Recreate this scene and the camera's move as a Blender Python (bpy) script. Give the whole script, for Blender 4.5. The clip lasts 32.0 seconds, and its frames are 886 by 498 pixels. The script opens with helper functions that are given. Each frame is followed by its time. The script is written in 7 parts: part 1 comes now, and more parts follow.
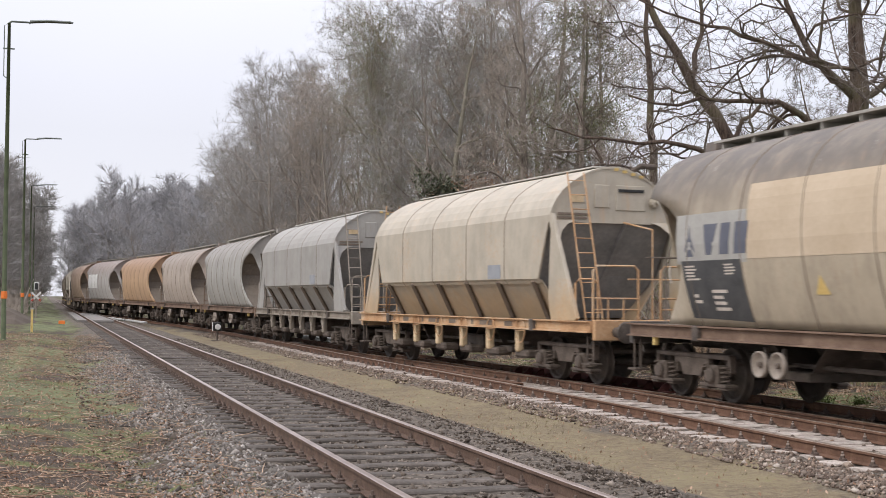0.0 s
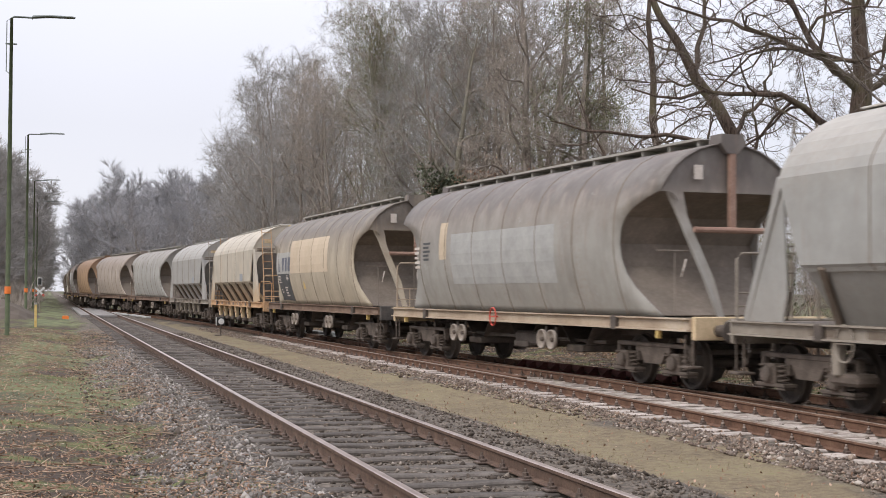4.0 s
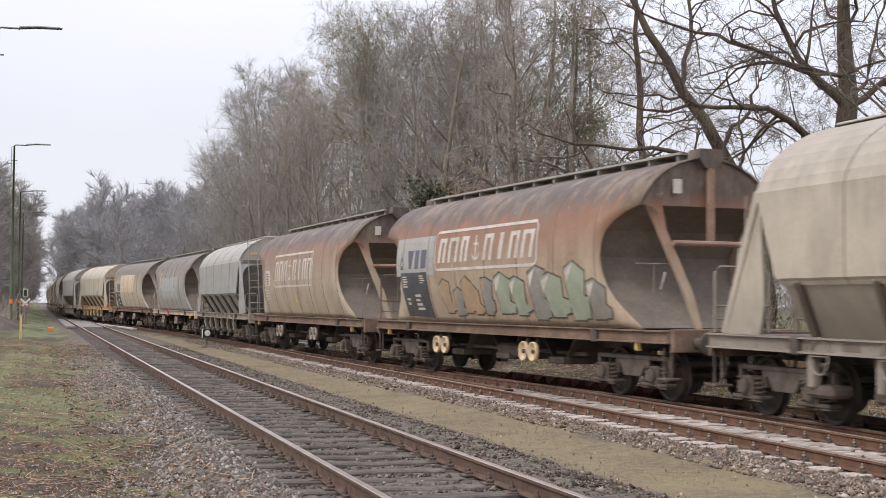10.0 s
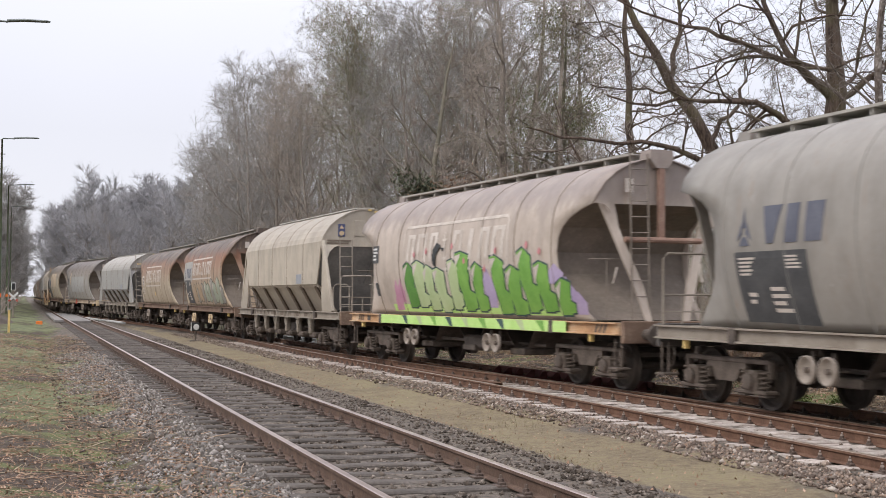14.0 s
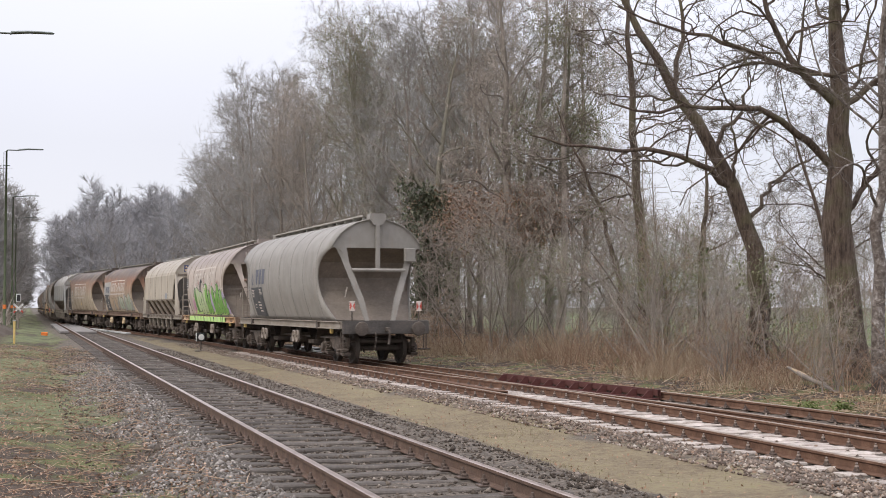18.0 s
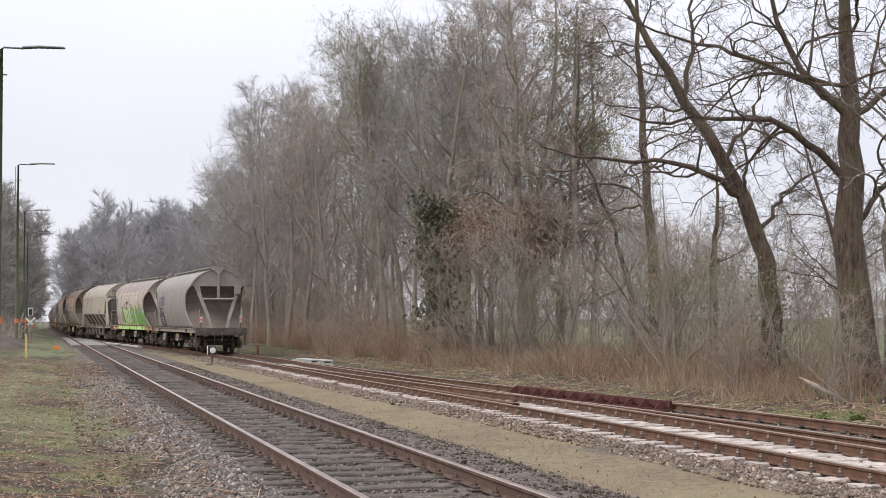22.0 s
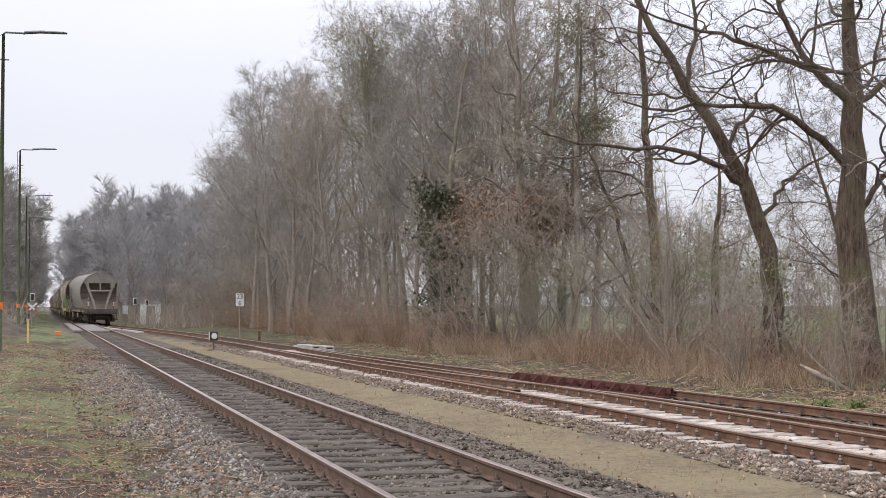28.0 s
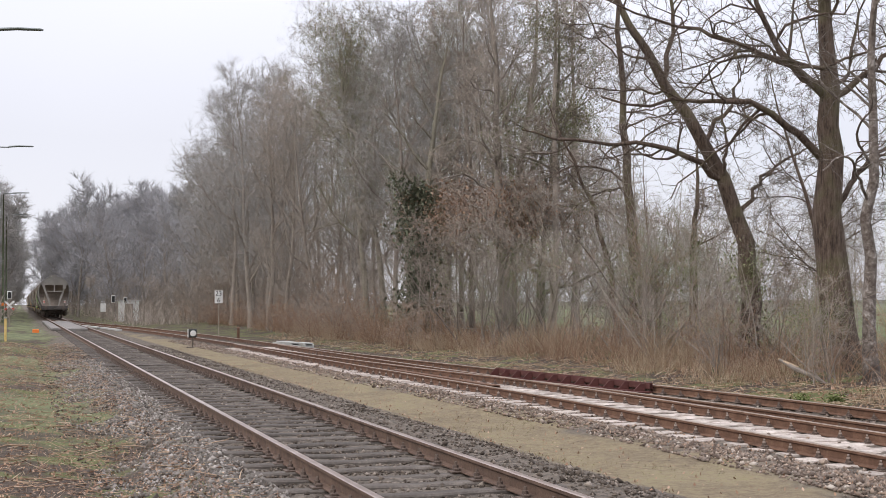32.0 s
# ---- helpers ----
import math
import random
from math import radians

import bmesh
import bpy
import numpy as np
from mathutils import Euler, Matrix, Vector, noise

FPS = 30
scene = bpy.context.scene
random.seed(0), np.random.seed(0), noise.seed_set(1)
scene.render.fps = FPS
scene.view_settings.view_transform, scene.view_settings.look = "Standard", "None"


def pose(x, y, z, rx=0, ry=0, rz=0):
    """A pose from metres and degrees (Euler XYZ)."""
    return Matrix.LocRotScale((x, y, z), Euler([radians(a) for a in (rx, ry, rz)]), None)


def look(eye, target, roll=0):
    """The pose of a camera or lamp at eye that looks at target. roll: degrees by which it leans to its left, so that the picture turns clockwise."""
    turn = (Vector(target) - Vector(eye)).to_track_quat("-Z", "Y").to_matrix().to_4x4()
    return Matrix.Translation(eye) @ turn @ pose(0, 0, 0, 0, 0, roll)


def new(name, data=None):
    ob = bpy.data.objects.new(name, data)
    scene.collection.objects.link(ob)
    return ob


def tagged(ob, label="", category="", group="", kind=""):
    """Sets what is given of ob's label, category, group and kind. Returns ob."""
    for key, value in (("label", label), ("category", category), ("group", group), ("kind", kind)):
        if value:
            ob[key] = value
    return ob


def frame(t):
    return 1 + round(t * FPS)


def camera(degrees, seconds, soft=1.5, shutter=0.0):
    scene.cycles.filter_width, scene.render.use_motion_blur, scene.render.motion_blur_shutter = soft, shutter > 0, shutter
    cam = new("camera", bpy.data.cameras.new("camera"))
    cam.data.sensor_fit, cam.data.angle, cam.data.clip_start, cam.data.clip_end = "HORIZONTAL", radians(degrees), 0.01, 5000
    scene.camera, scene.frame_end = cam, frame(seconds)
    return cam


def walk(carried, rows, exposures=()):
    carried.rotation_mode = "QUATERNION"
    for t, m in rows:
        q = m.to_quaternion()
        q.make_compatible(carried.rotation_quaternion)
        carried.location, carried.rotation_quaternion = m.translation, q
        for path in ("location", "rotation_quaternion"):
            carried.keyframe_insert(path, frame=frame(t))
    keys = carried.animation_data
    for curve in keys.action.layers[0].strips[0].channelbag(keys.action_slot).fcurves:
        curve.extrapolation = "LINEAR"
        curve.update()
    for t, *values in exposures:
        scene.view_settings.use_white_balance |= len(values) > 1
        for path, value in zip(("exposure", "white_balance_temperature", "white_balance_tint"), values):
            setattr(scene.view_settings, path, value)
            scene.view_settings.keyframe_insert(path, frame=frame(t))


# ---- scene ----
SECONDS = 32.0
cam = camera(36.49, SECONDS, soft=0.75, shutter=0.4)
EYE = (0.0, 0.0, 1.503)


def aim(yaw, pitch, roll):
    """Camera pose at EYE: yaw to the left of +y, pitch up, roll, in degrees."""
    y, p = radians(yaw), radians(pitch)
    ahead = Vector((-math.sin(y) * math.cos(p), math.cos(y) * math.cos(p), math.sin(p)))
    return look(EYE, Vector(EYE) + ahead, roll)


# seconds, yaw, pitch, roll of the hand-held turn
TURNS = [
    (0.0, -16.412, 2.104, 0.433),
    (0.5, -16.512, 2.124, 0.469),
    (1.0, -16.426, 2.155, 0.648),
    (1.5, -16.296, 2.154, 0.605),
    (2.0, -16.193, 2.136, 0.46),
    (2.5, -16.228, 2.157, 0.443),
    (3.0, -16.229, 2.13, 0.329),
    (3.5, -16.283, 1.972, 0.213),
    (5.5, -16.274, 1.683, 0.429),
    (6.0, -16.27, 1.604, 0.28),
    (6.5, -16.339, 1.637, 0.355),
    (7.0, -16.45, 1.708, 0.451),
    (7.5, -16.608, 1.833, 0.371),
    (8.0, -16.715, 2.003, 0.286),
    (8.5, -16.732, 2.171, 0.421),
    (9.0, -16.731, 2.313, 0.493),
    (9.5, -16.744, 2.397, 0.385),
    (10.0, -16.839, 2.37, 0.397),
    (10.5, -16.846, 2.333, 0.569),
    (11.0, -16.708, 2.265, 0.629),
    (11.5, -16.676, 2.204, 0.513),
    (12.0, -16.794, 2.132, 0.415),
    (12.5, -16.922, 2.127, 0.491),
    (13.0, -17.032, 2.119, 0.437),
    (13.5, -17.135, 2.132, 0.441),
    (14.0, -17.304, 2.105, 0.378),
    (14.5, -17.256, 2.032, 0.17),
    (16.5, -17.032, 2.251, -0.073),
    (17.0, -16.982, 2.371, -0.167),
    (17.5, -17.059, 2.446, -0.179),
    (18.0, -17.113, 2.47, 0.007),
    (18.5, -17.269, 2.596, 0.202),
    (19.0, -17.471, 2.761, 0.26),
    (19.5, -17.47, 3.011, 0.151),
    (20.0, -17.351, 3.192, 0.152),
    (20.5, -16.973, 3.25, 0.066),
    (21.0, -16.843, 3.171, -0.194),
    (21.5, -16.783, 3.098, -0.195),
    (22.0, -16.656, 2.989, -0.235),
    (22.5, -16.711, 2.88, -0.262),
    (23.0, -16.689, 2.696, -0.192),
    (23.5, -16.671, 2.567, 0.033),
    (24.0, -16.704, 2.503, 0.101),
    (24.5, -16.688, 2.447, 0.137),
    (25.0, -16.605, 2.47, 0.171),
    (25.5, -16.631, 2.427, -0.008),
    (27.5, -16.581, 2.414, -0.139),
    (28.0, -16.582, 2.414, -0.059),
    (28.5, -16.569, 2.502, 0.013),
    (29.0, -16.638, 2.515, 0.048),
    (29.5, -16.91, 2.473, -0.037),
    (30.0, -17.157, 2.467, -0.075),
    (30.5, -17.32, 2.438, 0.052),
    (31.0, -17.49, 2.422, 0.034),
    (31.5, -17.487, 2.356, -0.098),
    (32.0, -17.475, 2.242, -0.345),
]
walk(cam, [(t, aim(a, b, c)) for t, a, b, c in TURNS])

# ---- world and sun: bright overcast spring day ----
world = bpy.data.worlds.new("overcast_sky")
scene.world = world
world.use_nodes = True
wn, wl = world.node_tree.nodes, world.node_tree.links
SUN_ELEV, SUN_AZ = radians(38), radians(250)
sky = wn.new("ShaderNodeTexSky")
sky.sky_type, sky.sun_disc, sky.sun_elevation, sky.sun_rotation = "NISHITA", False, SUN_ELEV, SUN_AZ
cloud = wn.new("ShaderNodeTexNoise")
cloud.inputs["Scale"].default_value, cloud.inputs["Detail"].default_value = 1.6, 3
ramp = wn.new("ShaderNodeValToRGB")
ramp.color_ramp.elements[0].position, ramp.color_ramp.elements[0].color = 0.3, (7.5, 7.55, 8.5, 1)
ramp.color_ramp.elements[1].position, ramp.color_ramp.elements[1].color = 0.7, (8.8, 8.75, 9.5, 1)
blend = wn.new("ShaderNodeMix")
blend.data_type = "RGBA"
blend.inputs[0].default_value = 0.88
wl.new(cloud.outputs["Fac"], ramp.inputs["Fac"])
wl.new(sky.outputs[0], blend.inputs[6])
wl.new(ramp.outputs[0], blend.inputs[7])
# an overcast sky is brightest overhead
up_way = wn.new("ShaderNodeTexCoord")
up_z = wn.new("ShaderNodeSeparateXYZ")
rise = wn.new("ShaderNodeMapRange")
rise.inputs["From Min"].default_value, rise.inputs["From Max"].default_value = 0.12, 1.0
rise.inputs["To Min"].default_value, rise.inputs["To Max"].default_value = 1.0, 2.3
lift = wn.new("ShaderNodeVectorMath")
lift.operation = "SCALE"
wl.new(up_way.outputs["Generated"], up_z.inputs[0])
wl.new(up_z.outputs["Z"], rise.inputs["Value"])
wl.new(blend.outputs[2], lift.inputs[0])
wl.new(rise.outputs["Result"], lift.inputs["Scale"])
wl.new(lift.outputs[0], wn["Background"].inputs["Color"])
wn["Background"].inputs["Strength"].default_value = 0.11

sun_data = bpy.data.lights.new("sun", "SUN")
sun_data.energy, sun_data.angle, sun_data.color = 1.5, radians(25), (1.0, 0.935, 0.82)
sun = new("sun", sun_data)
sun.matrix_world = look((-30, -11, 31), (0, 0, 0))
scene.view_settings.exposure = 0.0


# ---- materials ----
def node_mat(name, rough=0.8, metal=0.0):
    m = bpy.data.materials.new(name)
    m.use_nodes = True
    b = m.node_tree.nodes["Principled BSDF"]
    b.inputs["Roughness"].default_value, b.inputs["Metallic"].default_value = rough, metal
    b.inputs["Specular IOR Level"].default_value = 0.3
    return m, m.node_tree.nodes, m.node_tree.links, b


def noise_node(n, l, vec, scale, detail=4.0, rough=0.6):
    t = n.new("ShaderNodeTexNoise")
    t.inputs["Scale"].default_value, t.inputs["Detail"].default_value, t.inputs["Roughness"].default_value = scale, detail, rough
    l.new(vec, t.inputs["Vector"])
    return t.outputs["Fac"]


def ramp_node(n, l, fac, stops):
    r = n.new("ShaderNodeValToRGB")
    e = r.color_ramp.elements
    while len(e) < len(stops):
        e.new(0.5)
    for k, (p, c) in enumerate(stops):
        e[k].position = p
        e[k].color = (*c, 1) if len(c) == 3 else c
    l.new(fac, r.inputs["Fac"])
    return r.outputs["Color"]


def mix_node(n, l, fac, a, b, mode="MIX"):
    m = n.new("ShaderNodeMix")
    m.data_type, m.blend_type = "RGBA", mode
    for k, v in ((0, fac), (6, a), (7, b)):
        if isinstance(v, (int, float)):
            m.inputs[k].default_value = v
        elif isinstance(v, tuple):
            m.inputs[k].default_value = (*v, 1)
        else:
            l.new(v, m.inputs[k])
    return m.outputs[2]


def math_node(n, l, op, a, b=0.0, clamp=False):
    m = n.new("ShaderNodeMath")
    m.operation, m.use_clamp = op, clamp
    for k, v in ((0, a), (1, b)):
        if isinstance(v, (int, float)):
            m.inputs[k].default_value = v
        else:
            l.new(v, m.inputs[k])
    return m.outputs[0]


def span_node(n, l, v, lo, hi):
    m = n.new("ShaderNodeMapRange")
    m.interpolation_type = "SMOOTHSTEP"
    m.inputs["From Min"].default_value, m.inputs["From Max"].default_value = lo, hi
    l.new(v, m.inputs["Value"])
    return m.outputs["Result"]


def bump_node(n, l, b, height, strength=0.4, dist=0.02):
    k = n.new("ShaderNodeBump")
    k.inputs["Strength"].default_value, k.inputs["Distance"].default_value = strength, dist
    l.new(height, k.inputs["Height"])
    l.new(k.outputs["Normal"], b.inputs["Normal"])


def place(n, kind="Object"):
    return n.new("ShaderNodeTexCoord").outputs[kind]


def plain(name, stops, scale=6.0, rough=0.8, metal=0.0, bump=0.3, fine=60.0, vary=0.0, world_space=False):
    """Two scales of noise over a ramp of base colours."""
    m, n, l, b = node_mat(name, rough, metal)
    vec = n.new("ShaderNodeNewGeometry").outputs["Position"] if world_space else place(n)
    big, small = noise_node(n, l, vec, scale), noise_node(n, l, vec, fine, 3)
    f = math_node(n, l, "ADD", math_node(n, l, "MULTIPLY", big, 0.65), math_node(n, l, "MULTIPLY", small, 0.35))
    col = ramp_node(n, l, f, stops)
    if vary:
        info = n.new("ShaderNodeObjectInfo").outputs["Random"]
        hsv = n.new("ShaderNodeHueSaturation")
        l.new(math_node(n, l, "ADD", math_node(n, l, "MULTIPLY", info, vary), 1 - vary / 2), hsv.inputs["Value"])
        l.new(col, hsv.inputs["Color"])
        col = hsv.outputs["Color"]
    l.new(col, b.inputs["Base Color"])
    if bump:
        bump_node(n, l, b, small, bump, 0.01)
    return m


def island_mat(name, stops, rough=0.9):
    """One colour a loose piece, with fine grain."""
    m, n, l, b = node_mat(name, rough)
    r = n.new("ShaderNodeNewGeometry").outputs["Random Per Island"]
    col = ramp_node(n, l, r, stops)
    g = noise_node(n, l, place(n), 40, 2)
    l.new(mix_node(n, l, 0.35, col, ramp_node(n, l, g, [(0.3, (0.35, 0.35, 0.35)), (0.7, (1, 1, 1))]), "MULTIPLY"), b.inputs["Base Color"])
    return m


def wagon_paint(name, base, grime, rust, top=3.3, amount=0.6, rust_amount=0.3, seed=0.0, low=None, roof=None):
    """Weathered wagon paint: brake-dust and cargo grime from the roof down, streaks, chips and rust."""
    m, n, l, b = node_mat(name, 0.55)
    co = n.new("ShaderNodeMapping")
    co.inputs["Location"].default_value = (seed * 7.1, seed * 3.7, 0)
    l.new(place(n), co.inputs["Vector"])
    vec = co.outputs["Vector"]
    st = n.new("ShaderNodeMapping")
    st.inputs["Scale"].default_value = (0.8, 0.85, 0.3)
    l.new(vec, st.inputs["Vector"])
    streak = noise_node(n, l, st.outputs["Vector"], 2.2, 6, 0.65)
    big, fine = noise_node(n, l, vec, 0.7, 4), noise_node(n, l, vec, 14, 4)
    sep = n.new("ShaderNodeSeparateXYZ")
    l.new(place(n), sep.inputs["Vector"])
    z = sep.outputs["Z"]
    zz = math_node(n, l, "ADD", z, math_node(n, l, "MULTIPLY", math_node(n, l, "SUBTRACT", streak, 0.5), 1.5))
    up = math_node(n, l, "MULTIPLY", span_node(n, l, zz, top - 0.9, top + 0.7), amount, True)
    col = mix_node(n, l, up, base, grime)
    if roof:
        col = mix_node(n, l, math_node(n, l, "MULTIPLY", span_node(n, l, zz, 3.3, 3.85), 0.95), col, roof)
    dirt = math_node(n, l, "MULTIPLY", span_node(n, l, streak, 0.42, 0.7), 0.62)
    col = mix_node(n, l, dirt, col, tuple(c * 0.55 + g * 0.25 for c, g in zip(base, grime)))
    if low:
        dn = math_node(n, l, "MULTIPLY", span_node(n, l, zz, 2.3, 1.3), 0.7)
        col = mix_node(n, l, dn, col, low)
    spots = math_node(n, l, "MULTIPLY", span_node(n, l, math_node(n, l, "ADD", math_node(n, l, "MULTIPLY", fine, 0.5), math_node(n, l, "MULTIPLY", big, 0.5)), 0.52, 0.66), rust_amount)
    col = mix_node(n, l, spots, col, rust)
    col = mix_node(n, l, 0.36, col, ramp_node(n, l, noise_node(n, l, vec, 1.4, 6, 0.7), [(0.35, (0.5, 0.47, 0.44)), (0.65, (1, 1, 1))]), "MULTIPLY")
    run = n.new("ShaderNodeMapping")
    run.inputs["Scale"].default_value = (1.0, 1.0, 0.09)
    l.new(vec, run.inputs["Vector"])
    runs = math_node(n, l, "MULTIPLY", span_node(n, l, noise_node(n, l, run.outputs["Vector"], 7, 5, 0.7), 0.55, 0.75), 0.45)
    col = mix_node(n, l, runs, col, tuple(0.35 * c + 0.65 * q for c, q in zip(base, rust)))
    scuff = math_node(n, l, "MULTIPLY", span_node(n, l, noise_node(n, l, vec, 3.2, 7, 0.75), 0.62, 0.7), 0.35)
    col = mix_node(n, l, scuff, col, tuple(0.5 * c + 0.3 for c in base))
    l.new(col, b.inputs["Base Color"])
    bump_node(n, l, b, big, 0.25, 0.03)
    return m


RAIL_RUST = plain("rail_rust", [(0.3, (0.075, 0.04, 0.026)), (0.55, (0.15, 0.082, 0.053)), (0.75, (0.225, 0.135, 0.09))], 5, 0.85, 0, 0.4, 45)
RAIL_HEAD = plain("rail_head", [(0.3, (0.2, 0.13, 0.09)), (0.55, (0.33, 0.25, 0.19)), (0.75, (0.46, 0.39, 0.34))], 4, 0.34, 0.6, 0.1, 60)
RAIL_POLISHED = plain("rail_polished", [(0.3, (0.3, 0.225, 0.19)), (0.55, (0.46, 0.37, 0.325)), (0.75, (0.58, 0.5, 0.465))], 2, 0.3, 0.75, 0.05, 60)
RAIL_DARK = plain("rail_dark", [(0.3, (0.06, 0.038, 0.028)), (0.55, (0.125, 0.08, 0.058)), (0.75, (0.2, 0.135, 0.1))], 5, 0.85, 0, 0.4, 45)
MAROON = plain("maroon_steel", [(0.3, (0.05, 0.018, 0.016)), (0.6, (0.11, 0.04, 0.034)), (0.8, (0.18, 0.075, 0.06))], 4, 0.8, 0, 0.4, 40)
SLEEPER_DARK = plain("sleeper_dark", [(0.3, (0.045, 0.038, 0.033)), (0.55, (0.1, 0.085, 0.073)), (0.75, (0.18, 0.155, 0.135))], 3, 0.9, 0, 0.6, 30, vary=0.4)
SLEEPER_LIGHT = plain("sleeper_light", [(0.32, (0.18, 0.145, 0.12)), (0.5, (0.39, 0.335, 0.295)), (0.7, (0.58, 0.52, 0.475))], 4, 0.85, 0, 0.4, 40, vary=0.45)
CLIP_STEEL = plain("clip_steel", [(0.3, (0.05, 0.035, 0.03)), (0.7, (0.2, 0.15, 0.12))], 20, 0.7, 0.2, 0.2, 90)
BOLT_PALE = plain("bolt_pale", [(0.3, (0.25, 0.2, 0.17)), (0.7, (0.45, 0.38, 0.33))], 20, 0.6, 0.3, 0.2, 90)
BLACK_STEEL = plain("black_steel", [(0.3, (0.05, 0.041, 0.035)), (0.55, (0.11, 0.09, 0.076)), (0.75, (0.2, 0.162, 0.133))], 3, 0.75, 0.1, 0.3, 30)
BOGIE_STEEL = plain("bogie_steel", [(0.3, (0.055, 0.044, 0.036)), (0.55, (0.125, 0.099, 0.081)), (0.75, (0.22, 0.176, 0.144))], 4, 0.75, 0.1, 0.3, 30)
WHEEL_STEEL = plain("wheel_steel", [(0.3, (0.045, 0.038, 0.033)), (0.7, (0.12, 0.097, 0.08))], 5, 0.7, 0.3, 0.2, 30)
WHITE_PAINT = plain("white_paint", [(0.3, (0.5, 0.49, 0.47)), (0.6, (0.72, 0.71, 0.68)), (0.8, (0.8, 0.79, 0.77))], 3, 0.6, 0, 0.1, 40)
FADED_WHITE = plain("faded_white", [(0.3, (0.42, 0.36, 0.31)), (0.6, (0.62, 0.56, 0.5)), (0.8, (0.72, 0.67, 0.62))], 3, 0.7, 0, 0.1, 25)
YELLOW_PAINT = plain("yellow_paint", [(0.3, (0.5, 0.34, 0.1)), (0.6, (0.68, 0.5, 0.2)), (0.8, (0.75, 0.6, 0.3))], 6, 0.6, 0, 0.1, 40)
CREAM_PAINT = plain("cream_paint", [(0.3, (0.45, 0.34, 0.2)), (0.6, (0.65, 0.5, 0.32)), (0.8, (0.74, 0.62, 0.46))], 5, 0.6, 0, 0.1, 40)
LAMP_STEEL = plain("lamp_steel", [(0.3, (0.1, 0.11, 0.1)), (0.7, (0.2, 0.22, 0.19))], 3, 0.5, 0.5, 0.1, 30)
LAMP_GREEN = plain("lamp_green", [(0.3, (0.045, 0.055, 0.03)), (0.7, (0.1, 0.12, 0.06))], 3, 0.7, 0.1, 0.1, 30)
ORANGE_PAINT = plain("orange_paint", [(0.3, (0.7, 0.16, 0.03)), (0.7, (0.85, 0.25, 0.06))], 5, 0.5, 0, 0.0, 30)
RED_PAINT = plain("red_paint", [(0.3, (0.45, 0.06, 0.04)), (0.7, (0.62, 0.1, 0.07))], 5, 0.5, 0, 0.0, 30)
CONCRETE = plain("concrete", [(0.3, (0.3, 0.3, 0.285)), (0.7, (0.5, 0.5, 0.475))], 2, 0.9, 0, 0.3, 30)
ASPHALT = plain("asphalt_pale", [(0.3, (0.16, 0.148, 0.138)), (0.7, (0.28, 0.26, 0.24))], 1.2, 0.9, 0, 0.3, 30)
def bark_mat(name, stops, moss=0.0, vary=0.3):
    """Furrowed bark: ridges run along the stem, with moss on some sides."""
    m, n, l, b = node_mat(name, 0.95)
    mp = n.new("ShaderNodeMapping")
    mp.inputs["Scale"].default_value = (1, 1, 0.16)
    l.new(place(n), mp.inputs["Vector"])
    ridge, big, fine = noise_node(n, l, mp.outputs[0], 17, 3, 0.65), noise_node(n, l, place(n), 0.9, 3), noise_node(n, l, place(n), 30, 3)
    f = math_node(n, l, "ADD", math_node(n, l, "MULTIPLY", ridge, 0.6), math_node(n, l, "ADD", math_node(n, l, "MULTIPLY", big, 0.25), math_node(n, l, "MULTIPLY", fine, 0.15)))
    col = ramp_node(n, l, f, stops)
    if moss:
        col = mix_node(n, l, math_node(n, l, "MULTIPLY", span_node(n, l, big, 0.5, 0.65), moss), col, (0.12, 0.12, 0.055))
    hsv = n.new("ShaderNodeHueSaturation")
    l.new(math_node(n, l, "ADD", math_node(n, l, "MULTIPLY", n.new("ShaderNodeObjectInfo").outputs["Random"], vary), 1 - vary / 2), hsv.inputs["Value"])
    l.new(col, hsv.inputs["Color"])
    l.new(hsv.outputs["Color"], b.inputs["Base Color"])
    bump_node(n, l, b, math_node(n, l, "ADD", ridge, math_node(n, l, "MULTIPLY", fine, 0.4)), 0.9, 0.05)
    return m


BARK_GREY = plain("bark_grey", [(0.3, (0.18, 0.152, 0.13)), (0.55, (0.28, 0.24, 0.205)), (0.75, (0.37, 0.322, 0.28))], 2.5, 0.95, 0, 0.6, 24, vary=0.3)
BARK_BROWN = bark_mat("bark_brown", [(0.36, (0.035, 0.024, 0.019)), (0.5, (0.115, 0.082, 0.063)), (0.66, (0.2, 0.155, 0.122))], 0.45)
BARK_OLIVE = plain("bark_olive", [(0.3, (0.13, 0.118, 0.088)), (0.55, (0.22, 0.2, 0.155)), (0.75, (0.31, 0.285, 0.23))], 2.5, 0.95, 0, 0.6, 24, vary=0.3)
BARK_PALE = plain("bark_pale", [(0.4, (0.09, 0.07, 0.058)), (0.55, (0.19, 0.16, 0.14)), (0.7, (0.45, 0.41, 0.38))], 4, 0.9, 0, 0.4, 16)
TWIG_GREY = island_mat("twig_grey", [(0.0, (0.26, 0.245, 0.232)), (1.0, (0.42, 0.395, 0.372))])
TWIG_BROWN = island_mat("twig_brown", [(0.0, (0.22, 0.175, 0.145)), (1.0, (0.4, 0.33, 0.275))])
MOSS_BLADE = island_mat("moss_blade", [(0.0, (0.13, 0.11, 0.05)), (0.6, (0.24, 0.2, 0.1)), (1.0, (0.4, 0.33, 0.2))])
# distance haze put into the twig colour: paler and bluer than near twigs
TWIG_HAZE = island_mat("twig_haze", [(0.0, (0.3, 0.292, 0.3)), (1.0, (0.46, 0.45, 0.46))])
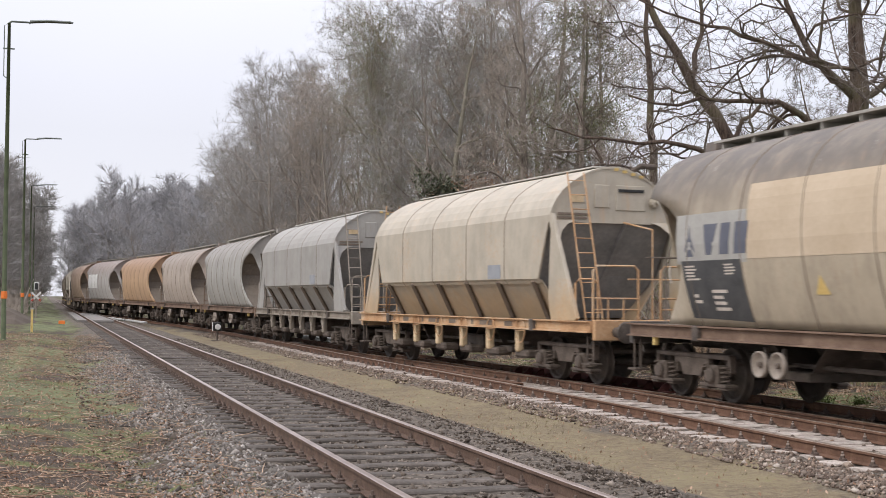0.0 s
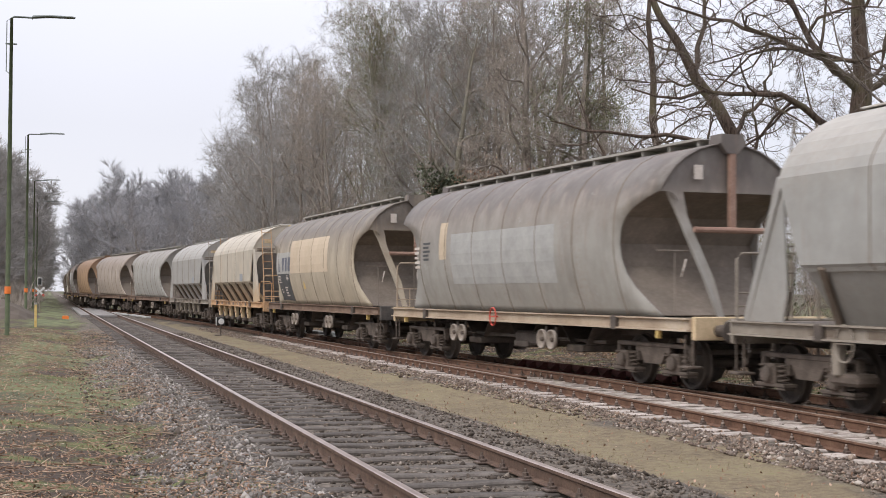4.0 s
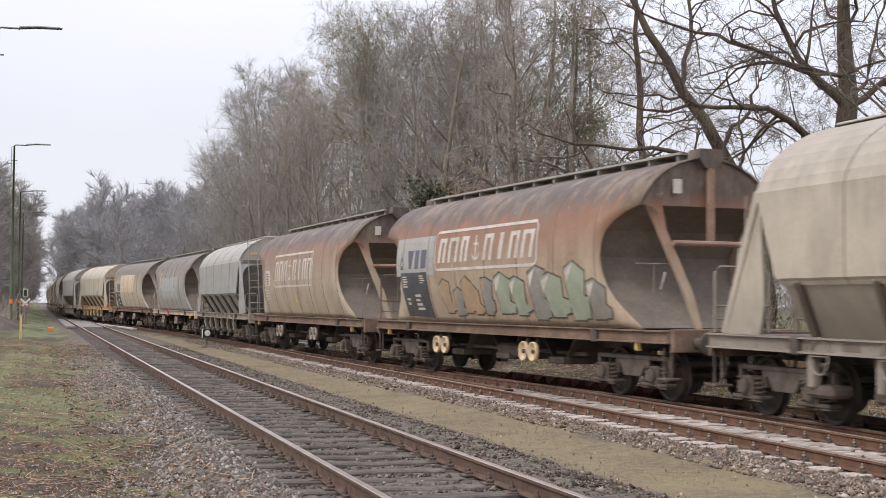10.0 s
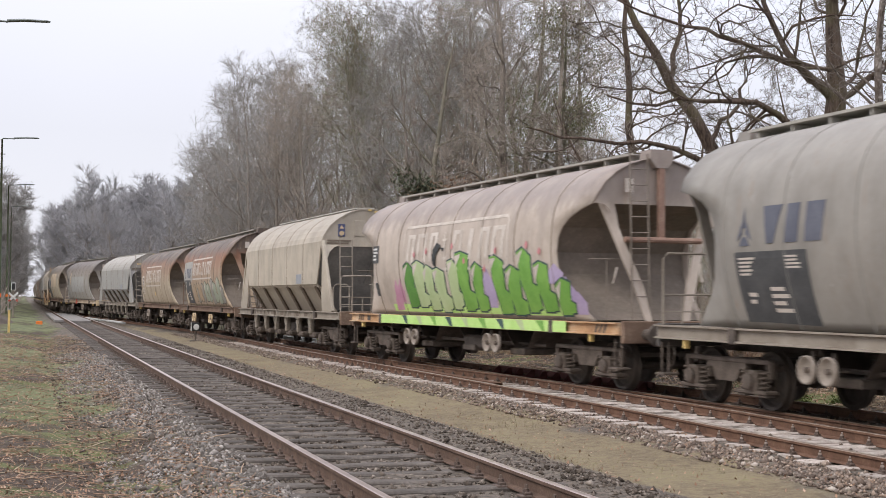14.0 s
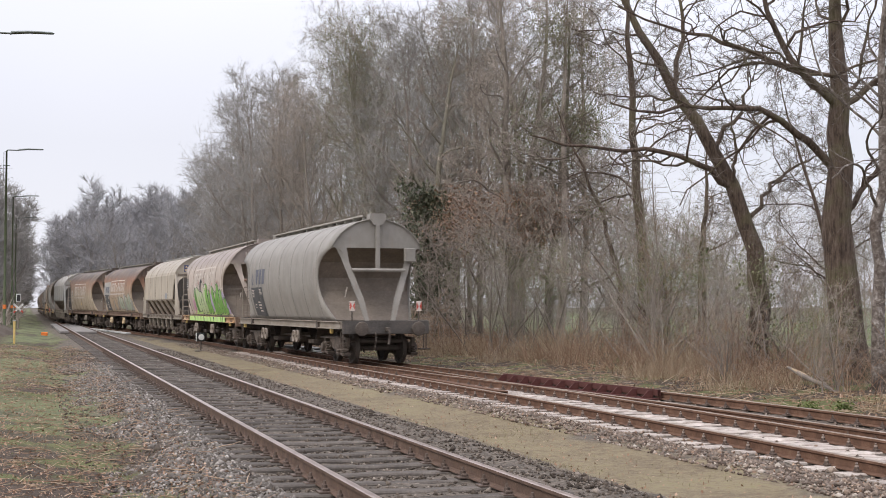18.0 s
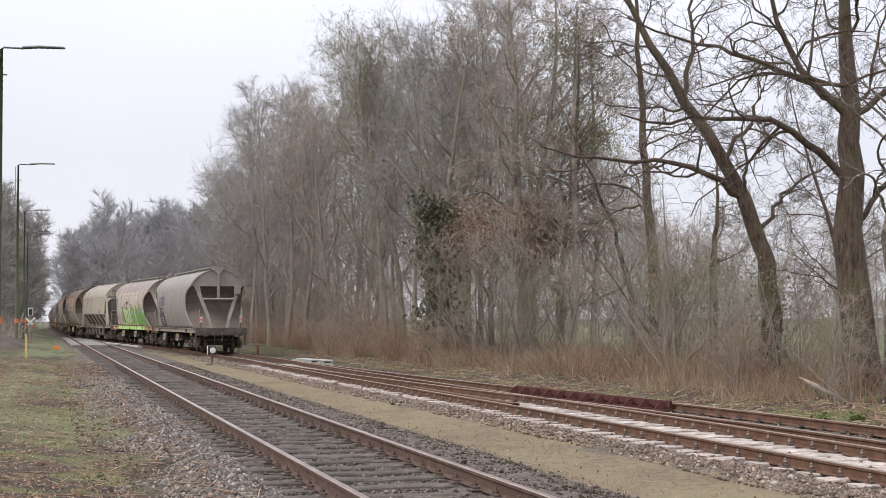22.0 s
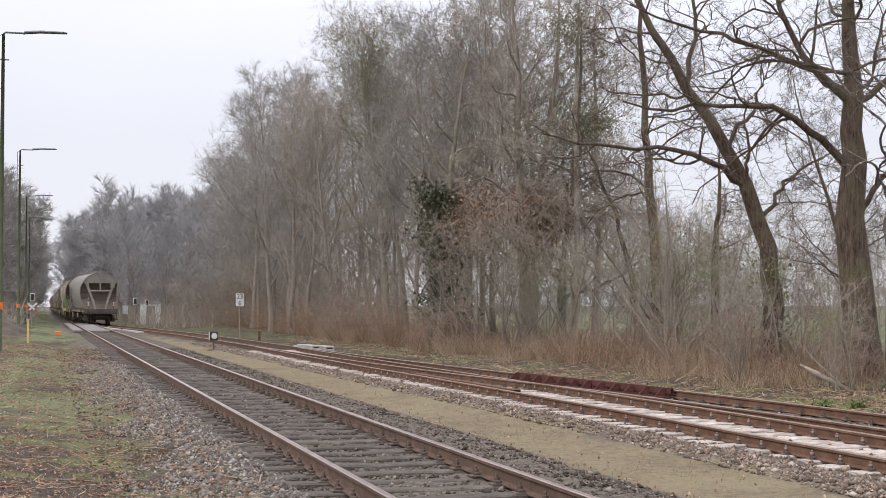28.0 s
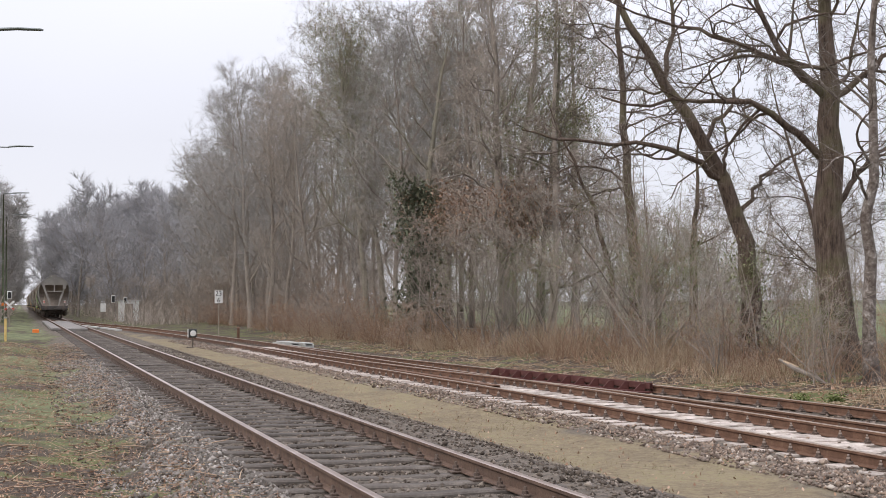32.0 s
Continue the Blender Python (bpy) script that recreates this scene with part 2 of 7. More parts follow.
TWIG_TAN = island_mat("twig_tan", [(0.0, (0.3, 0.25, 0.21)), (1.0, (0.5, 0.43, 0.37))])
TWIG_DARK = island_mat("twig_dark", [(0.0, (0.1, 0.08, 0.066)), (1.0, (0.19, 0.155, 0.13))])
LEAF_OLIVE = island_mat("leaf_olive", [(0.0, (0.17, 0.185, 0.09)), (0.6, (0.26, 0.27, 0.145)), (1.0, (0.36, 0.355, 0.22))])
LEAF_IVY = island_mat("leaf_ivy", [(0.0, (0.09, 0.1, 0.065)), (1.0, (0.2, 0.21, 0.14))])
LEAF_RUSSET = island_mat("leaf_russet", [(0.0, (0.22, 0.125, 0.08)), (0.7, (0.38, 0.235, 0.155)), (1.0, (0.52, 0.37, 0.27))])
LEAF_FRESH = island_mat("leaf_fresh", [(0.0, (0.1, 0.15, 0.05)), (1.0, (0.22, 0.27, 0.1))])
STRAW = island_mat("straw", [(0.0, (0.3, 0.2, 0.13)), (0.6, (0.44, 0.33, 0.22)), (1.0, (0.62, 0.51, 0.38))])
BRAMBLE = island_mat("bramble_stem", [(0.0, (0.22, 0.13, 0.088)), (0.7, (0.37, 0.24, 0.16)), (1.0, (0.52, 0.38, 0.265))])
STONE = island_mat("ballast_stone", [(0.0, (0.085, 0.062, 0.048)), (0.35, (0.18, 0.132, 0.102)), (0.6, (0.23, 0.188, 0.158)), (0.85, (0.3, 0.215, 0.158)), (1.0, (0.48, 0.42, 0.36))])
STONE_DARK = island_mat("ballast_stone_dark", [(0.0, (0.052, 0.04, 0.031)), (0.5, (0.105, 0.083, 0.065)), (0.85, (0.168, 0.135, 0.107)), (1.0, (0.33, 0.28, 0.235))])
STONE_GREY = island_mat("ballast_stone_grey", [(0.0, (0.08, 0.068, 0.058)), (0.5, (0.18, 0.16, 0.14)), (0.85, (0.27, 0.24, 0.215)), (1.0, (0.45, 0.41, 0.37))])
GRASS_GREEN = island_mat("grass_green", [(0.0, (0.09, 0.12, 0.035)), (1.0, (0.22, 0.25, 0.09))])


# ---- mesh building ----
class Shape:
    """Gathers vertices and faces of one part."""

    def __init__(self):
        self.v, self.f = [], []

    def add(self, verts, faces):
        k = len(self.v)
        self.v += [tuple(p) for p in verts]
        self.f += [tuple(i + k for i in q) for q in faces]
        return self

    def box(self, x0, x1, y0, y1, z0, z1, c=0.01):
        """A box with chamfered edges."""
        x0, x1, y0, y1, z0, z1 = min(x0, x1), max(x0, x1), min(y0, y1), max(y0, y1), min(z0, z1), max(z0, z1)
        c = min(c, (x1 - x0) * 0.3, (y1 - y0) * 0.3, (z1 - z0) * 0.3)
        lo, hi = (x0, y0, z0), (x1, y1, z1)
        verts, index = [], {}
        for sx in (0, 1):
            for sy in (0, 1):
                for sz in (0, 1):
                    s = (sx, sy, sz)
                    for ax in range(3):
                        p = [(hi[k] - c if s[k] else lo[k] + c) for k in range(3)]
                        p[ax] = hi[ax] if s[ax] else lo[ax]
                        index[s + (ax,)] = len(verts)
                        verts.append(p)
        faces = []
        for ax in range(3):
            b, d = (ax + 1) % 3, (ax + 2) % 3
            for s in (0, 1):
                ring = []
                for i, j in ((0, 0), (1, 0), (1, 1), (0, 1)):
                    k = [0, 0, 0]
                    k[ax], k[b], k[d] = s, i, j
                    ring.append(index[tuple(k) + (ax,)])
                faces.append(ring if s else ring[::-1])
            for i in (0, 1):
                for j in (0, 1):
                    e = []
                    for s, a in ((0, b), (1, b), (1, d), (0, d)):
                        k = [0, 0, 0]
                        k[ax], k[b], k[d] = s, i, j
                        e.append(index[tuple(k) + (a,)])
                    faces.append(e if i == j else e[::-1])
        for s in ((a, b, d) for a in (0, 1) for b in (0, 1) for d in (0, 1)):
            t = [index[s + (ax,)] for ax in range(3)]
            faces.append(t if sum(s) % 2 else t[::-1])
        return self.add(verts, faces)

    def tube(self, pts, r, sides=8, cap=True):
        """A round bar along points; r is one radius or one a point."""
        pts = [Vector(p) for p in pts]
        rr = [r] * len(pts) if isinstance(r, (int, float)) else r
        verts, faces = [], []
        for k, p in enumerate(pts):
            d = (pts[min(k + 1, len(pts) - 1)] - pts[max(k - 1, 0)]).normalized()
            a = d.cross(Vector((0, 0, 1)) if abs(d.z) < 0.9 else Vector((1, 0, 0))).normalized()
            b = d.cross(a)
            for s in range(sides):
                t = 2 * math.pi * s / sides
                verts.append(p + (a * math.cos(t) + b * math.sin(t)) * rr[k])
        for k in range(len(pts) - 1):
            for s in range(sides):
                n = (s + 1) % sides
                faces.append((k * sides + s, k * sides + n, (k + 1) * sides + n, (k + 1) * sides + s))
        if cap:
            faces.append(tuple(range(sides)))
            faces.append(tuple((len(pts) - 1) * sides + s for s in reversed(range(sides))))
        return self.add(verts, faces)

    def beam(self, a, b, w, h, c=0.008):
        """A square bar from a to b."""
        a, b = Vector(a), Vector(b)
        d = b - a
        q = d.to_track_quat("Y", "Z")
        s = Shape().box(-w / 2, w / 2, 0, d.length, -h / 2, h / 2, c)
        return self.add([a + q @ Vector(p) for p in s.v], s.f)

    def disc(self, centre, axis, profile, sides=20):
        """Turns a profile of (radius, offset along the axis) round the axis."""
        c, d = Vector(centre), Vector(axis).normalized()
        a = d.cross(Vector((0, 0, 1)) if abs(d.z) < 0.9 else Vector((1, 0, 0))).normalized()
        b = d.cross(a)
        verts, faces = [], []
        for r, o in profile:
            for s in range(sides):
                t = 2 * math.pi * s / sides
                verts.append(c + d * o + (a * math.cos(t) + b * math.sin(t)) * r)
        for k in range(len(profile) - 1):
            for s in range(sides):
                n = (s + 1) % sides
                faces.append((k * sides + s, k * sides + n, (k + 1) * sides + n, (k + 1) * sides + s))
        faces.append(tuple(reversed(range(sides))))
        faces.append(tuple((len(profile) - 1) * sides + s for s in range(sides)))
        return self.add(verts, faces)

    def sheet(self, rows, thick=0.0):
        """A grid of points as a surface, closed to a slab when thick."""
        k, w, h = len(self.v), len(rows[0]), len(rows)
        flat = [Vector(p) for r in rows for p in r]
        faces = [(i * w + j, i * w + j + 1, (i + 1) * w + j + 1, (i + 1) * w + j) for i in range(h - 1) for j in range(w - 1)]
        if not thick:
            return self.add(flat, faces)
        nor = [Vector((0, 0, 0)) for _ in flat]
        for q in faces:
            nn = (flat[q[2]] - flat[q[0]]).cross(flat[q[3]] - flat[q[1]])
            for i in q:
                nor[i] += nn
        back = [p - v.normalized() * thick for p, v in zip(flat, nor)]
        o = len(flat)
        faces += [tuple(o + i for i in reversed(q)) for q in faces[:]]
        edge = [j for j in range(w)] + [i * w + w - 1 for i in range(1, h)] + [(h - 1) * w + j for j in range(w - 2, -1, -1)] + [i * w for i in range(h - 2, 0, -1)]
        for a, b in zip(edge, edge[1:] + edge[:1]):
            faces.append((b, a, o + a, o + b))
        return self.add(flat + back, faces)

    def mesh(self, name, mat, smooth=False):
        m = bpy.data.meshes.new(name)
        m.from_pydata([tuple(p) for p in self.v], [], self.f)
        m.materials.append(mat)
        if smooth:
            m.polygons.foreach_set("use_smooth", [True] * len(m.polygons))
        m.update()
        return m


def part(name, shape, mat, parent, label="", smooth=False, at=None):
    """Links one mesh object under a thing or part; shape may be a finished mesh."""
    data = shape if isinstance(shape, bpy.types.Mesh) else shape.mesh(name, mat, smooth)
    ob = new(name, data)
    ob.parent = parent
    if at is not None:
        ob.matrix_basis = at
    if label:
        ob["label"] = label
    return ob


def thing(name, at, label, category, group="", kind=""):
    ob = new(name)
    ob.empty_display_size = 0.3
    ob.matrix_basis = at
    return tagged(ob, label, category, group, kind)


def solid(name, shape, mat, label, category="", group="", kind="", smooth=False, at=None):
    ob = new(name, shape if isinstance(shape, bpy.types.Mesh) else shape.mesh(name, mat, smooth))
    if at is not None:
        ob.matrix_basis = at
    return tagged(ob, label, category, group, kind)


def np_mesh(name, verts, quads, mat, smooth=False):
    """A mesh from arrays, for large loose stuff."""
    m = bpy.data.meshes.new(name)
    verts, quads = np.asarray(verts, np.float32), np.asarray(quads, np.int32)
    m.vertices.add(len(verts))
    m.vertices.foreach_set("co", verts.ravel())
    w = quads.shape[1]
    m.loops.add(quads.size)
    m.loops.foreach_set("vertex_index", quads.ravel())
    m.polygons.add(len(quads))
    m.polygons.foreach_set("loop_start", np.arange(0, quads.size, w, dtype=np.int32))
    m.polygons.foreach_set("loop_total", np.full(len(quads), w, np.int32))
    if smooth:
        m.polygons.foreach_set("use_smooth", np.ones(len(quads), bool))
    m.materials.append(mat)
    m.update(calc_edges=True)
    return m


# ---- plan of the line: +y runs away along the near track ----
NEAR_L, NEAR_R = 2.655, 4.165
TRAIN_Y = (-140, 0, 10, 17, 22, 27, 32, 40, 45, 50, 56, 64, 71.5, 79, 87, 95, 104, 113.5, 121, 135, 150, 170, 520)
TRAIN_X = (14.6, 12.25, 12.06, 11.95, 11.7, 11.2, 10.68, 10.12, 9.86, 9.63, 9.4, 9.2, 9.0, 8.66, 8.08, 7.33, 6.28, 5.08, 4.35, 3.6, 3.42, 3.41, 3.41)
LOOP_Y = (-140, 10, 20, 27, 36, 45, 56, 60)
LOOP_X = (9.8, 9.8, 9.8, 9.66, 9.48, 9.38, 9.3, 9.28)


def smooth_line(ys, xs, width=5.0):
    """Evenly stepped, softened x over y."""
    y = np.arange(ys[0], ys[-1] + 0.01, 0.5)
    x = np.interp(y, ys, xs)
    k = np.hanning(int(width * 4) | 1)
    k /= k.sum()
    pad = len(k) // 2
    ext = np.r_[x[0] + (np.arange(-pad, 0)) * (x[1] - x[0]), x, x[-1] + np.arange(1, pad + 1) * (x[-1] - x[-2])]
    return y, np.convolve(ext, k, "valid")


TY, TX = smooth_line(TRAIN_Y, TRAIN_X, 6)
LY, LX = smooth_line(LOOP_Y, LOOP_X, 3)
TS = np.r_[0, np.cumsum(np.hypot(np.diff(TX), np.diff(TY)))]
TS -= np.interp(0, TY, TS)


def train_x(y):
    return np.interp(y, TY, TX)


def rail_z(y):
    return np.interp(np.asarray(y, float), (-140, 10, 25, 40, 75, 92, 130), (-0.24, -0.215, -0.19, -0.2, -0.2, -0.16, 0.0))


def on_track(s):
    """The track's centre at s metres along it."""
    y = float(np.interp(s, TS, TY))
    return Vector((float(np.interp(y, TY, TX)), y, float(rail_z(y))))


def ground_z(x, y):
    x, y = np.asarray(x, float), np.asarray(y, float)
    def bump(c, half, top, slope):
        return top - np.clip((np.abs(x - c) - half) / slope, 0, 1) ** 1.2 * (top + 0.46)
    base = np.full(np.broadcast(x, y).shape, -0.46)
    near = bump(3.41, 1.75, -0.192, 1.2)
    lo, hi = np.minimum(np.where(y < 58, np.interp(y, LY, LX), 99), train_x(y)), train_x(y)
    tr = bump((lo + hi) / 2, (hi - lo) / 2 + 1.35, -0.178 + rail_z(y), 1.1)
    z = np.maximum(np.maximum(base, near), tr)
    verge = -0.46 + 0.34 * np.clip((2.2 - x) / 2.6, 0, 1)
    z = np.where(x < 2.2, np.maximum(z, verge), z)
    bank = np.clip((x - 14.2) / 3.5, 0, 1)
    return z + 0.3 * bank * (x > 12)


# ---- ground: one sheet to the horizon ----
def value_noise(x, y, scale, seed):
    """Smooth random field in plain arrays."""
    rng = np.random.default_rng(seed)
    tab = rng.random((64, 64))
    u, v = np.asarray(x) / scale, np.asarray(y) / scale
    i, j = np.floor(u).astype(int), np.floor(v).astype(int)
    a, b = u - i, v - j
    a, b = a * a * (3 - 2 * a), b * b * (3 - 2 * b)
    g = lambda p, q: tab[p % 64, q % 64]
    return (g(i, j) * (1 - a) + g(i + 1, j) * a) * (1 - b) + (g(i, j + 1) * (1 - a) + g(i + 1, j + 1) * a) * b


def zones(x, y):
    """Shares of ballast, moss strip, litter and field, by the plan."""
    n1 = value_noise(x, y, 1.3, 5) - 0.5 + 0.5 * (value_noise(x, y, 0.35, 6) - 0.5)
    tr = train_x(y)
    lo = np.minimum(np.where(y < 58, np.interp(y, LY, LX), 99), tr)
    n2 = value_noise(x, y, 3.0, 15) - 0.5
    near = 1 - np.clip((np.abs(x - 3.55) - 2.15 + n1 * 0.9 + np.where(x < 3.5, n2 * 1.2 + 0.15, 0)) / 0.4, 0, 1)
    main = np.clip((x - (lo - 1.95 - np.clip(14 - y, 0, 4) * 0.1) + n1 * 0.9) / 0.45, 0, 1) * np.clip(((tr + 2.1) - x + n1 * 0.8) / 0.5, 0, 1)
    ballast = np.maximum(near, main)
    strip = (x > 3.5) * (x < tr)
    field = np.clip((x - 30) / 8, 0, 1) * (y < 400)
    patch = np.clip((value_noise(x, y * 0.35, 1.1, 17) + 0.25 * n1 - 0.36) * 4, 0, 1) * np.clip((1.9 - x) / 0.6, 0, 1) * np.clip((x + 1.3) / 0.6, 0, 1) * np.clip((y - 15) / 12, 0, 1)
    field = np.maximum(field, patch * 0.9)
    return ballast, strip * 1.0, field, n1


def build_ground():
    xs = np.r_[np.array([-3000, -900, -300, -120, -60, -35, -22, -14, -9, -6]), np.arange(-4, 18, 0.11), np.array([18, 18.5, 19, 20, 21, 23, 26, 30, 34, 38, 46, 60, 90, 150, 300, 900, 3000])]
    ys = np.r_[np.array([-3000, -900, -300, -150, -60, -30, -12, 0]), np.arange(5, 34, 0.16), np.arange(34, 70, 0.4), np.arange(70, 150, 1.0), np.array([150, 155, 160, 170, 190, 220, 260, 320, 420, 600, 1000, 3000])]
    X, Y = np.meshgrid(xs, ys)
    b, s, fld, n1 = zones(X, Y)
    rough = value_noise(X, Y, 0.17, 8) - 0.5
    near_cam = (np.abs(X) < 40) & (Y > -20) & (Y < 160)
    Z = ground_z(X, Y) + near_cam * (rough * (0.03 + 0.012 * b) + n1 * 0.03 * (1 - b))
    verts = np.stack([X, Y, Z], -1).reshape(-1, 3)
    h, w = X.shape
    i, j = np.meshgrid(np.arange(h - 1), np.arange(w - 1), indexing="ij")
    k = (i * w + j).ravel()
    quads = np.stack([k, k + 1, k + w + 1, k + w], 1)
    m, n, l, bs = node_mat("trackside_ground", 0.95)
    at = n.new("ShaderNodeAttribute")
    at.attribute_name = "zone"
    sep = n.new("ShaderNodeSeparateColor")
    l.new(at.outputs["Color"], sep.inputs["Color"])
    pos = n.new("ShaderNodeNewGeometry").outputs["Position"]
    g1, g2, g3 = noise_node(n, l, pos, 0.9, 5), noise_node(n, l, pos, 9, 5, 0.7), noise_node(n, l, pos, 55, 3, 0.7)
    vor = n.new("ShaderNodeTexVoronoi")
    vor.inputs["Scale"].default_value = 20
    l.new(pos, vor.inputs["Vector"])
    gravel = mix_node(n, l, 0.6, ramp_node(n, l, g2, [(0.3, (0.06, 0.052, 0.047)), (0.7, (0.17, 0.15, 0.137))]), vor.outputs["Color"], "SOFT_LIGHT")
    bw = n.new("ShaderNodeRGBToBW")
    l.new(vor.outputs["Color"], bw.inputs[0])
    gravel = mix_node(n, l, 0.7, ramp_node(n, l, g2, [(0.3, (0.08, 0.067, 0.054)), (0.7, (0.195, 0.166, 0.137))]), ramp_node(n, l, bw.outputs[0], [(0.2, (0.55, 0.54, 0.53)), (0.8, (1.25, 1.2, 1.17))]), "MULTIPLY")
    moss = ramp_node(n, l, math_node(n, l, "ADD", math_node(n, l, "MULTIPLY", g1, 0.3), math_node(n, l, "ADD", math_node(n, l, "MULTIPLY", g2, 0.4), math_node(n, l, "MULTIPLY", g3, 0.3))), [(0.36, (0.1, 0.073, 0.05)), (0.46, (0.185, 0.143, 0.092)), (0.54, (0.245, 0.202, 0.122)), (0.64, (0.205, 0.192, 0.092))])
    litter = ramp_node(n, l, math_node(n, l, "ADD", math_node(n, l, "MULTIPLY", g2, 0.55), math_node(n, l, "MULTIPLY", g3, 0.45)), [(0.33, (0.028, 0.020, 0.015)), (0.5, (0.07, 0.051, 0.038)), (0.68, (0.155, 0.116, 0.088))])
    green = ramp_node(n, l, g3, [(0.3, (0.075, 0.085, 0.03)), (0.7, (0.17, 0.175, 0.07))])
    verge = mix_node(n, l, span_node(n, l, g1, 0.46, 0.6), litter, green)
    field = ramp_node(n, l, g1, [(0.3, (0.105, 0.125, 0.058)), (0.7, (0.19, 0.205, 0.105))])
    col = mix_node(n, l, sep.outputs["Green"], verge, moss)
    col = mix_node(n, l, sep.outputs["Blue"], col, field)
    col = mix_node(n, l, sep.outputs["Red"], col, gravel)
    l.new(col, bs.inputs["Base Color"])
    bump_node(n, l, bs, math_node(n, l, "ADD", g3, math_node(n, l, "MULTIPLY", vor.outputs["Distance"], 0.6)), 0.7, 0.03)
    me = np_mesh("ground", verts, quads, m, True)
    attr = me.color_attributes.new("zone", "FLOAT_COLOR", "POINT")
    attr.data.foreach_set("color", np.stack([b, s, fld, np.ones_like(b)], -1).reshape(-1, 4).astype(np.float32).ravel())
    tagged(new("ground", me), "trackside ground of grey ballast, mossy strip and brown leaf litter", "ground", kind="structure")


build_ground()


# ---- tracks ----
RAIL_SIDE = [(-0.07, 0.0), (-0.07, 0.012), (-0.012, 0.03), (-0.009, 0.11), (-0.034, 0.125), (-0.034, 0.152)]
RAIL_TOP = [(-0.034, 0.152), (-0.026, 0.16), (0.026, 0.16), (0.034, 0.152)]


def rail(name, ys, xs, parent, top_mat, lift=0.0, flat=False, side_mat=None):
    """Flat-bottomed rail: rusty foot and web, and the head's worn top as its own part."""
    body, head = Shape(), Shape()
    zs = rail_z(ys) if not flat else np.zeros(len(ys))
    prof = RAIL_SIDE + [(-a, b) for a, b in reversed(RAIL_SIDE)]
    rows, tops = [], []
    for k in range(len(ys)):
        rows.append([(xs[k] + a, ys[k], zs[k] - 0.16 + b + lift) for a, b in prof])
        tops.append([(xs[k] + a, ys[k], zs[k] - 0.16 + b + lift) for a, b in RAIL_TOP])
    n = len(prof)
    body.add([p for r in rows for p in r], [(k * n + i, k * n + (i + 1) % n, (k + 1) * n + (i + 1) % n, (k + 1) * n + i) for k in range(len(rows) - 1) for i in range(n)] + [tuple(range(n))[::-1]])
    w = part(name, body, side_mat or RAIL_RUST, parent)
    head.sheet(tops)
    part("rail_head", head, top_mat, w)
    return w


def steps(y0, y1):
    """Rail stations, close where the camera stands."""
    return np.r_[np.arange(y0, 0, 6.0), np.arange(0, 60, 1.0), np.arange(60, 160, 4.0), np.arange(160, y1, 20.0)] if y1 > 160 else np.arange(y0, y1 + 0.01, 0.8)


def pieces(name, mesh, poses, parent):
    """Alike pieces on one mesh."""
    for m in poses:
        ob = new(name, mesh)
        ob.parent = parent
        ob.matrix_basis = m


near_track = thing("near_track", pose(0, 0, 0), "straight unused track with rusty rails on dark worn sleepers", "railway track", kind="structure")
ny = steps(-40, 520)
rail("rail", ny, np.full(len(ny), NEAR_L), near_track, RAIL_POLISHED, flat=True, side_mat=RAIL_DARK)
rail("rail", ny, np.full(len(ny), NEAR_R), near_track, RAIL_POLISHED, flat=True, side_mat=RAIL_DARK)
main_track = thing("main_track", pose(0, 0, 0), "rusty curved track that carries the goods train", "railway track", kind="structure")
my = steps(-140, 520)
my = my[my < 152]
mx = train_x(my)
mslope = np.gradient(mx, my)
half = 0.7535 * np.sqrt(1 + mslope ** 2)
rail("rail", my, mx - half, main_track, RAIL_HEAD)
rail("rail", my, mx + half, main_track, RAIL_HEAD)
loop_track = thing("loop_track", pose(0, 0, 0), "rusty branch track of the turnout on pale bearers", "railway track", kind="structure")
ly = np.arange(-40, 56.1, 0.8)
lx = np.interp(ly, LY, LX)
rail("rail", ly, lx - 0.7535, loop_track, RAIL_HEAD)
rail("rail", ly[ly < 55], (lx + 0.7535)[ly < 55], loop_track, RAIL_HEAD)

# check rails of the turnout
cy = np.arange(25.6, 33.2, 0.6)
check = thing("check_rail", pose(0, 0, 0), "short rusty check rail beside the turnout's running rail", "check rail")
sh = Shape()
cx = np.interp(cy, LY, LX) - 0.7535 + 0.2
sh.sheet([[(x - 0.05, y, rail_z(y) - 0.1), (x - 0.05, y, rail_z(y) + 0.005), (x + 0.12, y, rail_z(y) + 0.005), (x + 0.12, y, rail_z(y) - 0.1)] for x, y in zip(cx, cy)], 0.02)
part("bar", sh, RAIL_RUST, check)
blk = Shape().box(-0.06, 0.06, -0.05, 0.05, -0.14, 0.0, 0.01).mesh("spacer_block", CLIP_STEEL)
pieces("spacer_block", blk, [pose(float(np.interp(y, cy, cx)) - 0.1, y, float(rail_z(y)) - 0.02) for y in np.arange(26, 33, 0.62)], check)

